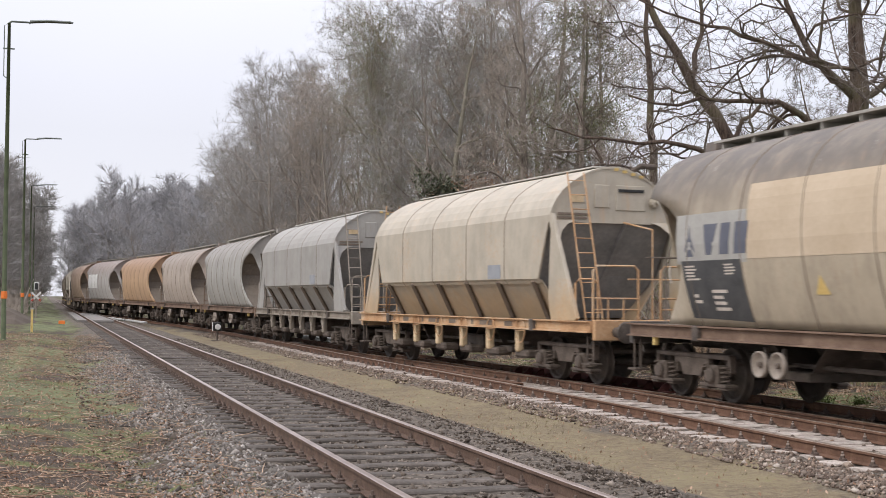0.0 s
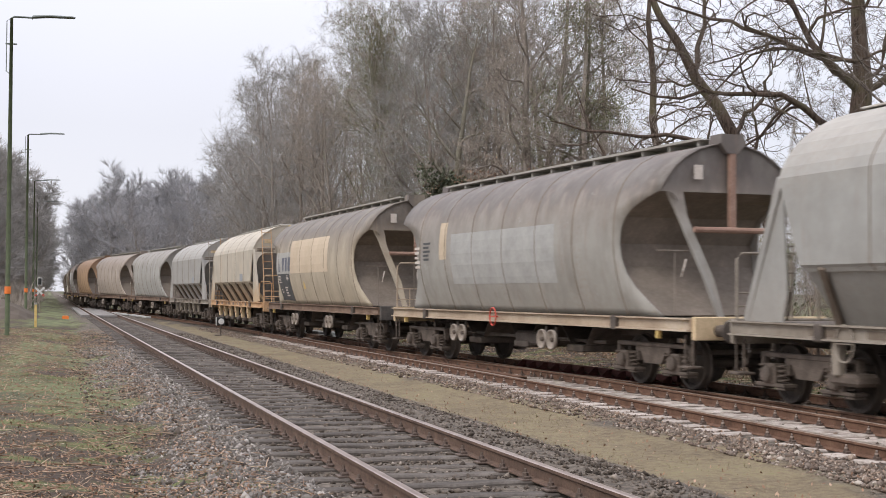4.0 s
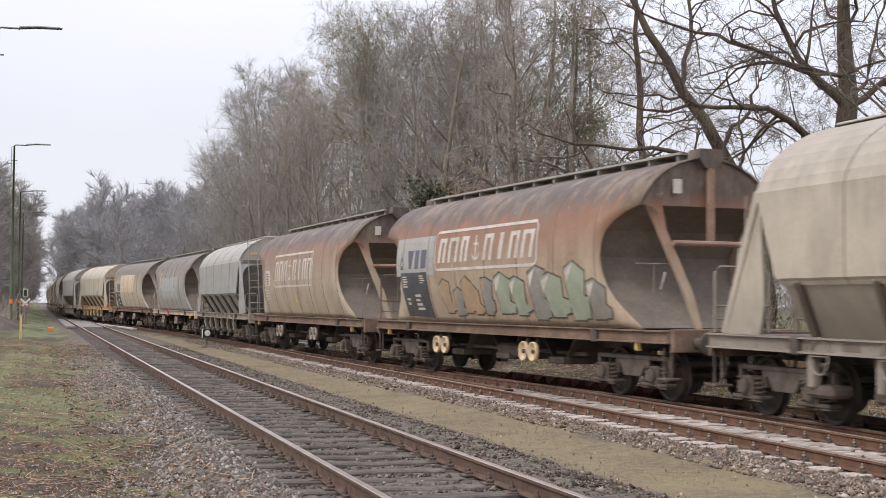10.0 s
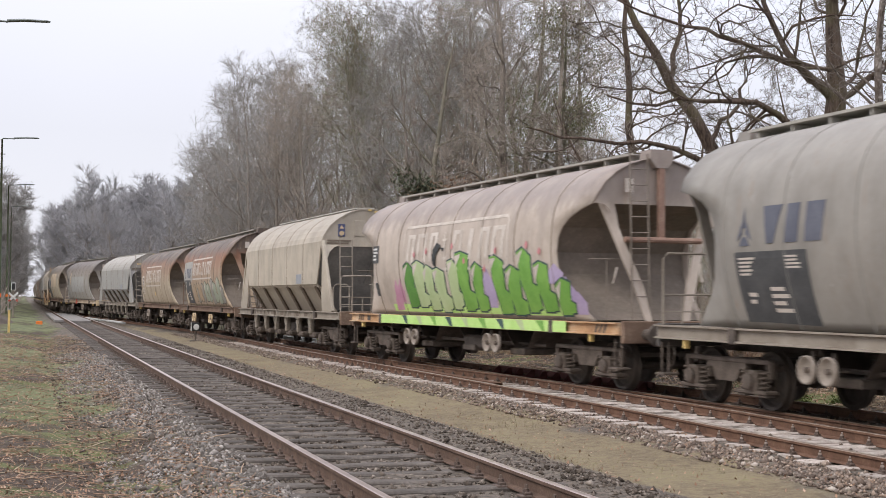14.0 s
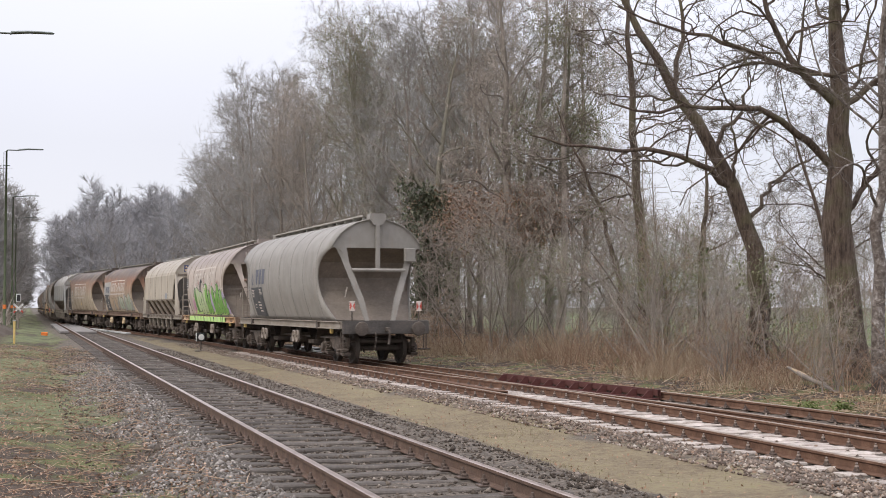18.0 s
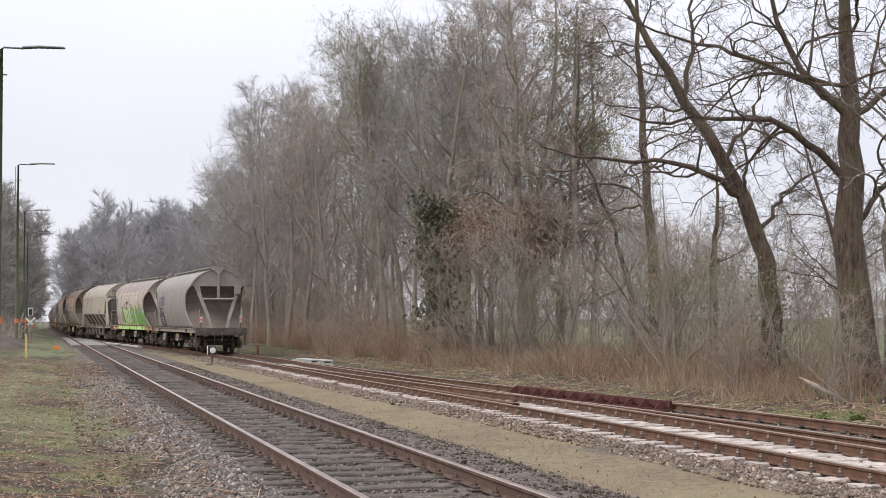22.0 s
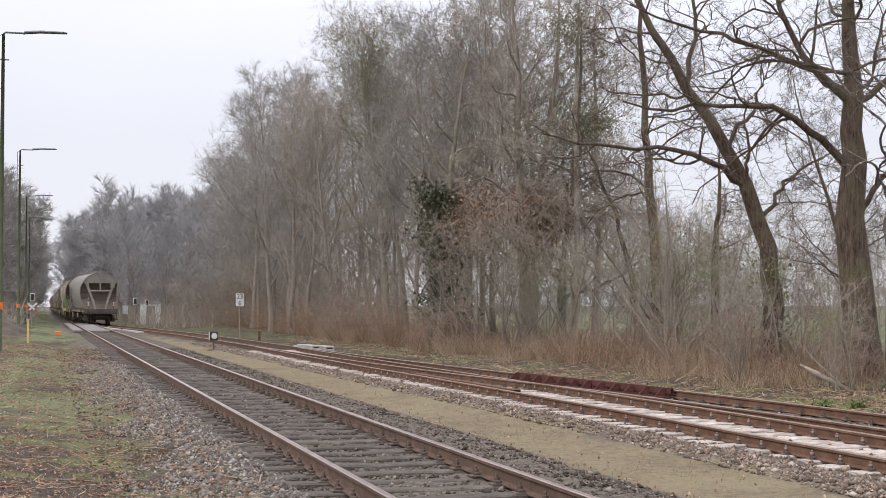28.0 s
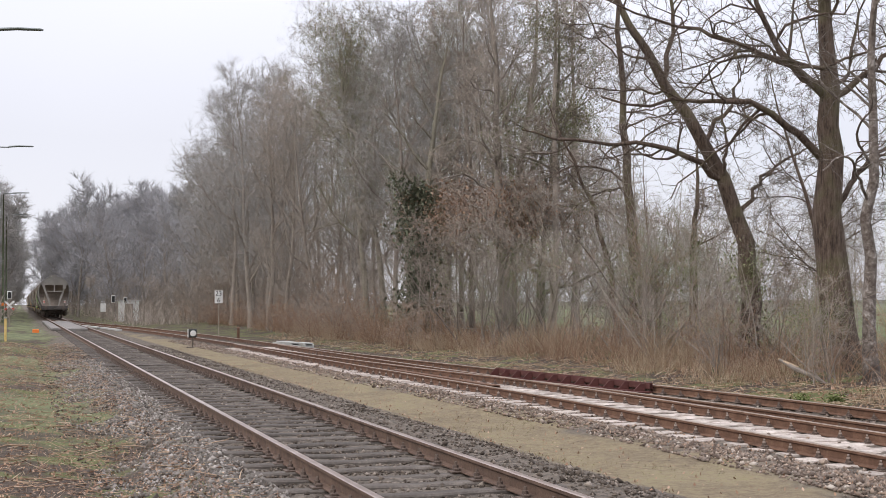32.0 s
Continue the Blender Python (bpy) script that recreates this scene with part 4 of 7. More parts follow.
def thicket():
    for y in np.arange(36, 150, 2.7):
        x = 15.4 + wood_rng.random() * 5.5 + max(0, (y - 70) * 0.012)
        m = SHRUB[int(wood_rng.integers(4))]
        plant("bare_shrub", (x, y + wood_rng.normal(0, 0.6)), m, "bare many-stemmed shrub in the thicket under the trees", "shrub", group="shrubs along the wood", turn=float(wood_rng.uniform(0, 360)), scale=float(wood_rng.uniform(0.7, 1.35)))
    for y in np.arange(50, 150, 2.4):
        x = 14.6 + wood_rng.random() * 1.8 + max(0, (y - 70) * 0.012)
        plant("low_bush", (x, y + wood_rng.normal(0, 0.6)), EDGE[int(wood_rng.integers(3))], "low bare tan bush at the wood's edge", "shrub", group="bushes along the wood", turn=float(wood_rng.uniform(0, 360)), scale=float(wood_rng.uniform(0.35, 0.85)))
    for k in range(22):
        x, y = 16.2 + 8.5 * wood_rng.random() ** 1.3, 22.5 + 25 * wood_rng.random()
        plant("low_bush", (x, y), EDGE[k % 3], "low bare tan bush among dead grass", "shrub", group="bushes along the wood", turn=float(wood_rng.uniform(0, 360)), scale=float(wood_rng.uniform(0.25, 0.6)))
    for x, y, k, sc in ((17.0, 30.5, 1, 0.6), (15.9, 28.6, 0, 0.5), (18.6, 30.2, 2, 0.55), (16.6, 33.8, 3, 0.5), (20.4, 36.5, 2, 0.8), (16.3, 24.6, 1, 0.5), (21.5, 33.0, 0, 0.8), (24.0, 40.0, 3, 0.8)):
        plant("bare_shrub", (x, y), SHRUB[k], "thin bare shrub among dead grass", "shrub", group="shrubs along the wood", turn=float(wood_rng.uniform(0, 360)), scale=sc)


thicket()


def far_wood(name, spots, seed, label, height=(17, 23), bark=None, twigs=None, per=(12,), twig=0.016, stem=0.17, fine=(22, 0.8, 0.016)):
    """Many far bare trees joined as one wood."""
    rng = np.random.default_rng(seed)
    TV, TQ, CV, CQ, ot, oc = [], [], [], [], 0, 0
    base = []
    for k in range(4):
        a, b, _ = tree_meshes(seed + k, 18, stem, fork=0.06, limbs=22, dome=0.27, spread=50 if stem > 0.1 else 64, levels=2, twig=twig, per=per, up=0.14 if stem > 0.1 else 0.02, wiggle=0.15, coarse=True, sides=(3, 3, 3, 3), fine=fine, bark=bark, twigs=twigs)
        arr = []
        for me in (a, b):
            v = np.empty(len(me.vertices) * 3, np.float32)
            me.vertices.foreach_get("co", v)
            q = np.empty(len(me.loops), np.int32)
            me.loops.foreach_get("vertex_index", q)
            arr.append((v.reshape(-1, 3), q.reshape(-1, 4 if me is a else 3)))
            bpy.data.meshes.remove(me)
        base.append(arr)
    for x, y in spots:
        (v1, q1), (v2, q2) = base[int(rng.integers(4))]
        t, s = rng.random() * 6.28, rng.uniform(*height) / 18
        rot = np.array([[math.cos(t), -math.sin(t), 0], [math.sin(t), math.cos(t), 0], [0, 0, 1]]) * s
        off = np.array([x, y, -0.45])
        TV.append(v1 @ rot.T + off)
        TQ.append(q1 + ot)
        ot += len(v1)
        CV.append(v2 @ rot.T + off)
        CQ.append(q2 + oc)
        oc += len(v2)
    ob = thing(name, pose(0, 0, 0), label, "woodland", kind="stuff")
    part("trunks", np_mesh("trunks", np.concatenate(TV), np.concatenate(TQ), bark, True), None, ob)
    part("crowns", np_mesh("crowns", np.concatenate(CV), np.concatenate(CQ), twigs), None, ob)


r = np.random.default_rng(31)
# the most distant woods carry their haze in the crowns' base colour
far_wood("far_wood", [(9.5 + 18 * r.random() + k * 0.03, 150 + k * 2.6 + 3 * r.random()) for k in range(26)], 400, "bare wood beside the far straight track", (13.5, 16.5), BARK_GREY, TWIG_HAZE)
far_wood("tall_far_wood", [(7.6 + 18 * r.random() + k * 0.04, 205 + k * 3.2 + 3 * r.random()) for k in range(46)], 405, "tall bare wood far down the line", (20.5, 24), BARK_GREY, TWIG_HAZE, fine=(24, 1.0, 0.026))
far_wood("verge_wood", [(-2.0 - 7 * r.random() ** 1.5 - max(0, 170 - (108 + k * 5.4)) * 0.045, 108 + k * 5.4 + 3 * r.random()) for k in range(46)], 410, "bare wood on the lamp side of the line", (14, 17.5), BARK_GREY, TWIG_GREY, fine=(30, 0.9, 0.024))
far_wood("end_wood", [(x, y) for x, y in [(-40 + 84 * r.random(), 420 + 60 * r.random()) for k in range(34)] if not -1.5 < x - 0.006 * y + 2.7 < 6.5], 430, "bare wood closing the end of the line", (20, 28), BARK_GREY, TWIG_HAZE, per=(8,), fine=(16, 1.6, 0.03))
ang, dist = np.radians(20 + 19 * r.random(60)), 72 + 85 * r.random(60)
far_wood("field_wood", list(zip(dist * np.sin(ang), dist * np.cos(ang))), 420, "distant bare wood beyond the green field", (7, 12), BARK_GREY, TWIG_HAZE, per=(8,), twig=0.018, stem=0.08, fine=(8, 0.9, 0.006))
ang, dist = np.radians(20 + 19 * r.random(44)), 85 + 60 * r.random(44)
far_wood("field_hedge", list(zip(dist * np.sin(ang), dist * np.cos(ang))), 425, "low bare hedge beyond the green field", (3.5, 6), BARK_GREY, TWIG_HAZE, per=(7,), twig=0.025, stem=0.08, fine=(10, 1.4, 0.01))
far_wood("back_wood", [(x, y) for k, (x, y) in enumerate([(26 + 22 * r.random(), 58 + k * 1.5 + 3 * r.random()) for k in range(74)]) if k % 3 == 0 or not 0.21 < x / y < 0.34], 440, "low bare trees filling the wood's depth", (6, 11), BARK_GREY, TWIG_TAN, per=(8,), twig=0.018, stem=0.08, fine=(10, 0.9, 0.007))
far_wood("low_wood", [(12.5 + 20 * r.random(), 112 + k * 2.0 + 3 * r.random()) for k in range(50)] + [(-3.5 - 10 * r.random(), 105 + k * 4.8 + 3 * r.random()) for k in range(30)] + [(8.5 + 20 * r.random(), 190 + k * 5.5 + 3 * r.random()) for k in range(34)], 450, "low bare thicket closing the foot of the far woods", (4, 7), BARK_GREY, TWIG_TAN, per=(8,), twig=0.022, stem=0.08, fine=(14, 1.8, 0.018))
# hero trees by the turnout
oak = tree_meshes(7, 12, 0.42, line=[(0, 0, 0), (-0.1, 0, 2.2), (-0.3, 0, 3.8), (-0.3, -0.1, 5.1), (-0.3, -0.2, 6.6), (-0.4, -0.2, 7.9), (-0.3, -0.2, 9.6), (-0.5, -0.3, 12.5)], fork=0.5, limbs=6, limb_ratio=0.4, spread=58, levels=4, twig=0.0042, per=(11, 9, 7), up=0.03, wiggle=0.24, tail=2, thin=0.26, ratio=0.42, sides=(12, 6, 4, 3), arms=[
    [(-0.4, -0.1, 4.9), (-1.4, -0.3, 5.6), (-2.3, -0.4, 6.2), (-3.1, -0.3, 6.3), (-4.4, -0.1, 6.05), (-6.0, 0.2, 6.2)],
    [(-0.3, -0.2, 6.2), (-1.1, -0.4, 6.8), (-1.7, -0.3, 7.4), (-2.1, -0.2, 8.3), (-2.6, -0.1, 9.7), (-3.4, 0, 12)],
    [(-0.3, -0.2, 6.3), (0.3, -0.5, 6.8), (0.9, -0.8, 7.4), (1.6, -1.2, 8.3), (2.6, -1.6, 10)],
    [(-0.2, 0, 3.6), (0.4, 0.2, 4.5), (0.9, 0.1, 5.0), (1.8, -0.1, 5.6), (3, -0.4, 6.6)],
    [(-0.35, -0.2, 6.5), (-0.9, 0.3, 7.2), (-2.0, 0.8, 7.8), (-3.2, 1.2, 8.2), (-5.0, 1.6, 8.7)]], **DARK)
plant("oak_tree", (18.17, 27.03), oak, "large bare oak with a stout ridged trunk and spreading limbs")
lean_oak = tree_meshes(8, 12, 0.31, line=[(0, 0, 0), (0, -0.1, 1.6), (0, -0.1, 3.0), (-0.4, 0, 4.2), (-1.2, 0.1, 6.1), (-2.2, 0.4, 7.5), (-3.0, 0.6, 8.9), (-3.9, 0.8, 10.5), (-5.0, 1.0, 12.5)], fork=0.55, limbs=6, limb_ratio=0.36, spread=60, levels=4, twig=0.0045, per=(11, 9, 7), up=0.03, wiggle=0.25, tail=2, thin=0.28, ratio=0.42, sides=(12, 6, 4, 3), arms=[
    [(-0.8, 0, 5.1), (-1.6, -0.2, 5.6), (-2.4, -0.1, 6.0), (-3.6, 0.3, 6.1), (-5.2, 0.7, 6.0), (-6.4, 1.0, 6.4)],
    [(-2.3, 0.5, 7.8), (-1.9, 0.7, 9.4), (-1.9, 0.7, 10.6), (-1.8, 0.6, 12)],
    [(-1.2, 0.2, 6.1), (-0.3, 0.3, 7.3), (0.0, 0.2, 8.2), (0.4, 0.1, 9.2)],
    [(-0.9, 0, 5.0), (-0.8, -0.4, 5.9), (-1.1, -0.5, 6.6), (-0.9, -0.5, 7.4)],
    [(-0.3, 0, 4.1), (0.6, 0.3, 5.1), (1.4, 0.2, 5.8), (2.4, 0, 6.2)]], **DARK)
ivy_rng = np.random.default_rng(71)
climb = np.stack([ivy_rng.normal(0, 0.34, 900), ivy_rng.normal(0, 0.34, 900), 3.4 * ivy_rng.random(900) ** 1.3], -1)
plant("leaning_oak", (19.37, 33.17), lean_oak, "bare oak whose ivy-clad dark trunk leans over the track", extra=[("ivy", leaf_mesh("ivy", 72, climb, 2, 0.06, 0.06, LEAF_OLIVE, 0.3), "olive ivy leaves round the lower trunk")])
ash = tree_meshes(9, 16, 0.23, line=[(0, 0, 0), (-0.1, -0.1, 3.2), (-0.3, -0.1, 5.7), (-0.5, -0.2, 7.9), (-0.7, -0.3, 11), (-0.8, -0.3, 13), (-0.9, -0.4, 16)], fork=0.3, limbs=16, limb_ratio=0.26, spread=60, levels=4, twig=0.006, per=(8, 7, 5), up=0.03, wiggle=0.22, thin=0.3, **DARK)
plant("ash_tree", (21.24, 44.23), ash, "slender bare tree with a straight dark trunk")
plant("slanting_tree", (20.5, 44.6), tree_meshes(13, 9, 0.13, line=[(0, 0, 0), (-0.1, -0.1, 2.5), (-0.5, 0, 4.3), (-1.0, 0.1, 5.8), (-1.8, 0.3, 7.5), (-2.4, 0.4, 9)], fork=0.4, limbs=9, limb_ratio=0.32, spread=52, levels=4, twig=0.006, per=(7, 6, 5), up=0.04, wiggle=0.22, thin=0.35, **DARK), "thin bare tree slanting over the thicket")
plant("broken_tree", (21.4, 40.3), tree_meshes(10, 8, 0.17, line=[(0, 0, 0), (0, -0.1, 3.1), (0.1, -0.2, 5), (0.1, -0.3, 7.2)], fork=0.35, limbs=9, limb_ratio=0.28, spread=58, levels=4, twig=0.006, per=(7, 6, 5), up=0.03, wiggle=0.22, thin=0.35, **DARK), "broken-topped thin tree behind the leaning oak")
for x, y, sd in ((20.9, 31.0, 14), (22.6, 34.0, 15)):
    plant("young_tree", (x, y), tree_meshes(sd, 9, 0.09, fork=0.2, limbs=14, limb_ratio=0.32, spread=55, levels=4, twig=0.005, per=(8, 7, 5), up=0.05, wiggle=0.22, thin=0.4, **DARK), "young bare tree with fine drooping twigs behind the oak", group="young trees behind the oak")
plant("birch_tree", (17.15, 24.4), tree_meshes(11, 12, 0.15, line=[(0, 0, 0), (-0.1, -0.1, 2.5), (0, -0.2, 4.8), (0, -0.3, 7.2), (0.1, -0.4, 9.5), (0.2, -0.5, 13)], fork=0.3, limbs=14, limb_ratio=0.26, spread=48, levels=4, twig=0.004, per=(8, 7, 5), up=0.0, droop=0.06, wiggle=0.15, thin=0.35, tail=2, bark=BARK_PALE, twigs=TWIG_DARK), "birch with pale flaking bark and hanging twigs")
for k, (x, y, hh, rr) in enumerate([(18.95, 52.0, 17, 0.27), (20.1, 54.2, 18, 0.24), (20.4, 50.5, 16, 0.2), (19.9, 58.8, 16, 0.17), (21.6, 58.5, 18, 0.2), (24.2, 57.0, 17, 0.2)]):
    me = tree_meshes(40 + k, hh, rr, fork=0.12, limbs=24, limb_ratio=0.26, spread=52, levels=4, twig=0.0085, per=(8, 8, 6), up=0.1, wiggle=0.18, thin=0.36, sides=(6, 4, 3, 3), bark=BARK_GREY, twigs=TWIG_TAN)
    extra = []
    if k in (0, 1):
        pick = me[2][(me[2][:, 2] < 6.5)]
        extra = [("leaves", leaf_mesh("leaves", 80 + k, pick, 5, 0.055, 0.35, LEAF_RUSSET, 0.1), "withered russet leaves on the low twigs")]
    plant("beech_tree", (x, y), me, "tall bare tree with dense brown twigs in a clump", extra=extra, group="clump of tall trees")
# an ivy-wrapped tree and tall trees with olive hanging foliage
me = tree_meshes(60, 15, 0.24, fork=0.2, limbs=16, limb_ratio=0.26, spread=48, levels=4, twig=0.011, per=(8, 7, 4), up=0.12, wiggle=0.16, **BROWN)
pts = np.stack([ivy_rng.normal(0, 0.75, 2600), ivy_rng.normal(0, 0.75, 2600), 0.4 + 6.6 * ivy_rng.random(2600)], -1)
pts[:, :2] *= 0.75 * (0.55 + 0.6 * np.sin(pts[:, 2:] * 0.9) ** 2)
pts = np.concatenate([pts, me[2][(me[2][:, 2] < 7.5) & (np.hypot(me[2][:, 0], me[2][:, 1]) < 1.6)][::2]])
plant("ivy_tree", (17.1, 57.5), me, "bare tree wrapped in dense dark ivy", extra=[("ivy", leaf_mesh("ivy", 61, pts, 4, 0.1, 0.16, LEAF_IVY, 0.2), "dense dark green ivy")])
me = tree_meshes(62, 15, 0.22, fork=0.12, limbs=18, limb_ratio=0.24, spread=60, levels=4, twig=0.011, per=(8, 7, 4), up=0.05, wiggle=0.16, **BROWN)
spread_pts = ivy_rng.normal(0, 1, (1500, 3))
spread_pts *= (ivy_rng.random(1500) ** 0.3 / np.linalg.norm(spread_pts, axis=1))[:, None] * np.array([2.1, 2.1, 3.2])
spread_pts[:, 2] += 9.0
plant("evergreen_tree", (21.2, 53.5), me, "tall tree with a dense dull olive evergreen crown", extra=[("foliage", leaf_mesh("foliage", 63, np.concatenate([me[2][::3], spread_pts]), 12, 0.042, 0.5, LEAF_OLIVE, 0.15), "dull olive evergreen foliage")])
for k, (x, y, sc) in enumerate([(18.6, 73.5, 1.0), (20.4, 76.0, 1.02), (21.6, 71.0, 0.98), (23.2, 74.5, 1.0), (19.8, 68.0, 0.8)]):
    me = tree_meshes(64 + k, 22, 0.2, fork=0.28, limbs=22, dome=0.24, spread=36, levels=4, twig=0.011, per=(8, 6, 4), up=0.14, wiggle=0.14, sides=(5, 4, 3, 3), **BROWN)
    tips = me[2][me[2][:, 2] > 6]
    plant("willow_tree", (x, y), me, "tall tree with thin olive spring foliage hanging from its twigs", extra=[("leaves", leaf_mesh("leaves", 67 + k, tips[k % 2::3], 14, 0.036, 0.45, LEAF_OLIVE, 0.6), "thin olive leaves")], scale=sc)
# budding bushes
for k, (x, y, sc) in enumerate([(18.6, 38.5, 0.9), (17.6, 46.5, 0.8), (18.6, 31.8, 0.62), (18.9, 40.2, 0.8), (17.2, 27.0, 0.5)]):
    ob = plant("budding_bush", (x, y), SHRUB[k % 4], "bush with sparse fresh yellow-green buds", "shrub", extra=[("leaves", leaf_mesh("leaves", 90 + k, SHRUB[k % 4][2], 34, 0.026, 0.3, LEAF_FRESH), "fresh small buds")], scale=sc)


# ---- brush along the wood's foot ----
def brush(name, n, seed, box, height, mat, radius, label, lean=0.35, segs=4, curve=0.12, clump=0.0):
    rng = np.random.default_rng(seed)
    y = box[2] + (box[3] - box[2]) * rng.random(n) ** 1.25
    x = box[0] + (box[1] - box[0]) * rng.random(n) + np.clip(y - 70, 0, 99) * 0.01
    keep = value_noise(x, y * 0.7, 1.6, seed + 3) + rng.random(n) * 0.25 > clump
    x, y = x[keep], y[keep]
    n = len(x)
    st = np.stack([x, y, ground_z(x, y) - 0.05], -1)
    way = np.concatenate([rng.normal(0, lean, (n, 2)), np.ones((n, 1))], 1)
    ln = height * (0.35 + 0.9 * rng.random(n)) * (0.35 + 1.2 * value_noise(x, y, 2.4, seed))
    pts = run_lines(rng, st, way, ln, segs, curve, -0.05)
    rad = radius * (0.6 + 0.8 * rng.random(n))[:, None] * np.linspace(1, 0.3, segs + 1)[None]
    ob = new(name, np_mesh(name, *tubes(pts, rad, 3), mat))
    return tagged(ob, label, "undergrowth", kind="stuff")


brush("dead_grass", 22000, 51, (14.7, 17.6, 18, 78), 0.8, STRAW, 0.006, "pale dead grass standing along the wood's edge", 0.45, 2, 0.12, 0.6)
brush("brambles", 15000, 52, (15.3, 21.0, 18, 120), 1.15, BRAMBLE, 0.008, "tangled red-brown brambles under the trees", 0.5, 3, 0.25, 0.5)
brush("saplings", 900, 53, (16.5, 30.0, 44, 150), 2.6, TWIG_TAN, 0.008, "thin bare saplings crowding the wood's foot", 0.7, 5, 0.4)
brush("thin_saplings", 110, 60, (16.0, 27.0, 20, 46), 3.2, BRAMBLE, 0.011, "scattered thin bare saplings under the oaks", 0.35, 5, 0.14)
brush("far_thicket", 3600, 62, (9.0, 30.0, 122, 230), 2.4, TWIG_TAN, 0.03, "low tan thicket at the foot of the far woods", 0.4, 3, 0.2)
brush("verge_thicket", 3600, 63, (-16.0, -2.2, 92, 260), 2.6, TWIG_TAN, 0.03, "low tan thicket beside the far line", 0.4, 3, 0.2)
brush("verge_grass", 20000, 54, (-1.8, 1.9, 10, 62), 0.09, GRASS_GREEN, 0.004, "short green grass on the verge", 0.5, 2, 0.12, 0.72)
brush("strip_grass", 15000, 61, (5.5, 8.6, 8, 42), 0.07, MOSS_BLADE, 0.0045, "short dry grass and moss on the strip between the tracks", 0.9, 2, 0.12, 0.35)


def litter(name, n, seed, box, length, radius, mat, label):
    """Fallen sticks and stalks lying flat."""
    rng = np.random.default_rng(seed)
    y = box[2] + (box[3] - box[2]) * rng.random(n) ** 1.8
    x = box[0] + (box[1] - box[0]) * rng.random(n)
    st = np.stack([x, y, ground_z(x, y) + 0.02], -1)
    a = rng.random(n) * 6.28
    way = np.stack([np.cos(a), np.sin(a), rng.normal(0.02, 0.08, n)], -1)
    ln = length * np.exp(rng.normal(0, 0.6, n))
    pts = run_lines(rng, st, way, ln, 3, 0.12, 0.0)
    rad = radius * (0.5 + rng.random(n))[:, None] * np.array([1, 1, 0.8, 0.4])[None]
    tagged(new(name, np_mesh(name, *tubes(pts, rad, 3), mat)), label, "litter", kind="stuff")


litter("dry_stalks", 3500, 55, (-3.5, 1.9, 11, 60), 0.09, 0.004, STRAW, "dry straw-coloured stalks strewn on the verge")
litter("fallen_twigs", 3400, 56, (-3.5, 2.2, 11, 60), 0.17, 0.005, BRAMBLE, "brown fallen twigs strewn on the verge")
litter("bank_litter", 3000, 57, (13.2, 16.5, 16, 80), 0.3, 0.007, STRAW, "dry stalks and sticks along the wood's foot")


def leaf_litter(name, n, seed, box, size, mat, label):
    rng = np.random.default_rng(seed)
    y = box[2] + (box[3] - box[2]) * rng.random(n) ** 1.7
    x = box[0] + (box[1] - box[0]) * rng.random(n)
    c = np.stack([x, y, ground_z(x, y) + 0.03], -1)
    ob = new(name, leaf_mesh(name, seed, c, 1, size, 0.012, mat))
    tagged(ob, label, "litter", kind="stuff")


leaf_litter("fallen_leaves", 26000, 58, (-3.5, 1.8, 10.5, 60), 0.018, LEAF_RUSSET, "withered brown leaves on the verge")
leaf_litter("strip_leaves", 1800, 64, (5.5, 8.8, 8, 45), 0.022, LEAF_RUSSET, "withered brown leaves on the mossy strip")
leaf_litter("bank_leaves", 7000, 59, (13.0, 17.0, 16, 75), 0.035, LEAF_RUSSET, "withered brown leaves along the wood's foot")


# a broken pale bough and two green tufts by the far rail
bough = thing("fallen_bough", pose(16.2, 25.5, 0), "broken pale bough leaning in the dead grass", "branch")
part("bough", Shape().tube([(0.05, -0.95, -0.32), (0.02, -0.3, -0.14), (-0.03, 0.3, 0.0), (0.0, 0.95, 0.16)], [0.03, 0.045, 0.055, 0.03], 7), BARK_GREY, bough)
part("broken_end", Shape().tube([(0.0, 0.2, 0.0), (-0.01, 0.6, 0.075), (0.0, 1.0, 0.175)], [0.045, 0.05, 0.02], 7), STRAW, bough, "pale bare wood of the broken end")
for k, (x, y) in enumerate([(13.9, 22.0), (14.6, 21.9)]):
    g_rng = np.random.default_rng(95 + k)
    c = g_rng.normal(0, 1, (260, 3)) * np.array([0.075, 0.075, 0.045]) + np.array([0, 0, 0.05])
    tuft = thing("green_tuft", pose(x, y, float(ground_z(x, y))), "low bright green tuft of leaves by the rail", "plant", "green tufts")
    part("leaves", leaf_mesh("leaves", 97 + k, c, 2, 0.03, 0.03, GRASS_GREEN), None, tuft)


# ---- goods wagons: local y forward, x right, z up from the rail ----
ROUND = [(1.2, 1.28), (1.255, 1.42), (1.315, 1.58), (1.385, 1.8), (1.45, 2.05), (1.505, 2.35), (1.525, 2.62), (1.52, 2.9), (1.505, 3.1), (1.485, 3.26), (1.455, 3.4), (1.425, 3.51), (1.33, 3.72), (1.16, 3.94), (0.93, 4.13), (0.64, 4.28), (0.33, 4.37), (0.0, 4.4)]
ANGLED = [(0.78, 1.3), (1.44, 2.08), (1.485, 2.12), (1.49, 2.5), (1.49, 3.0), (1.485, 3.42), (1.43, 3.58), (1.33, 3.76), (1.19, 3.94), (1.0, 4.1), (0.78, 4.24), (0.54, 4.36), (0.28, 4.44), (0.0, 4.47)]


def skin_at(section, z, out=0.0):
    """Half width of a section at height z."""
    return float(np.interp(z, [p[1] for p in section], [p[0] for p in section])) + out


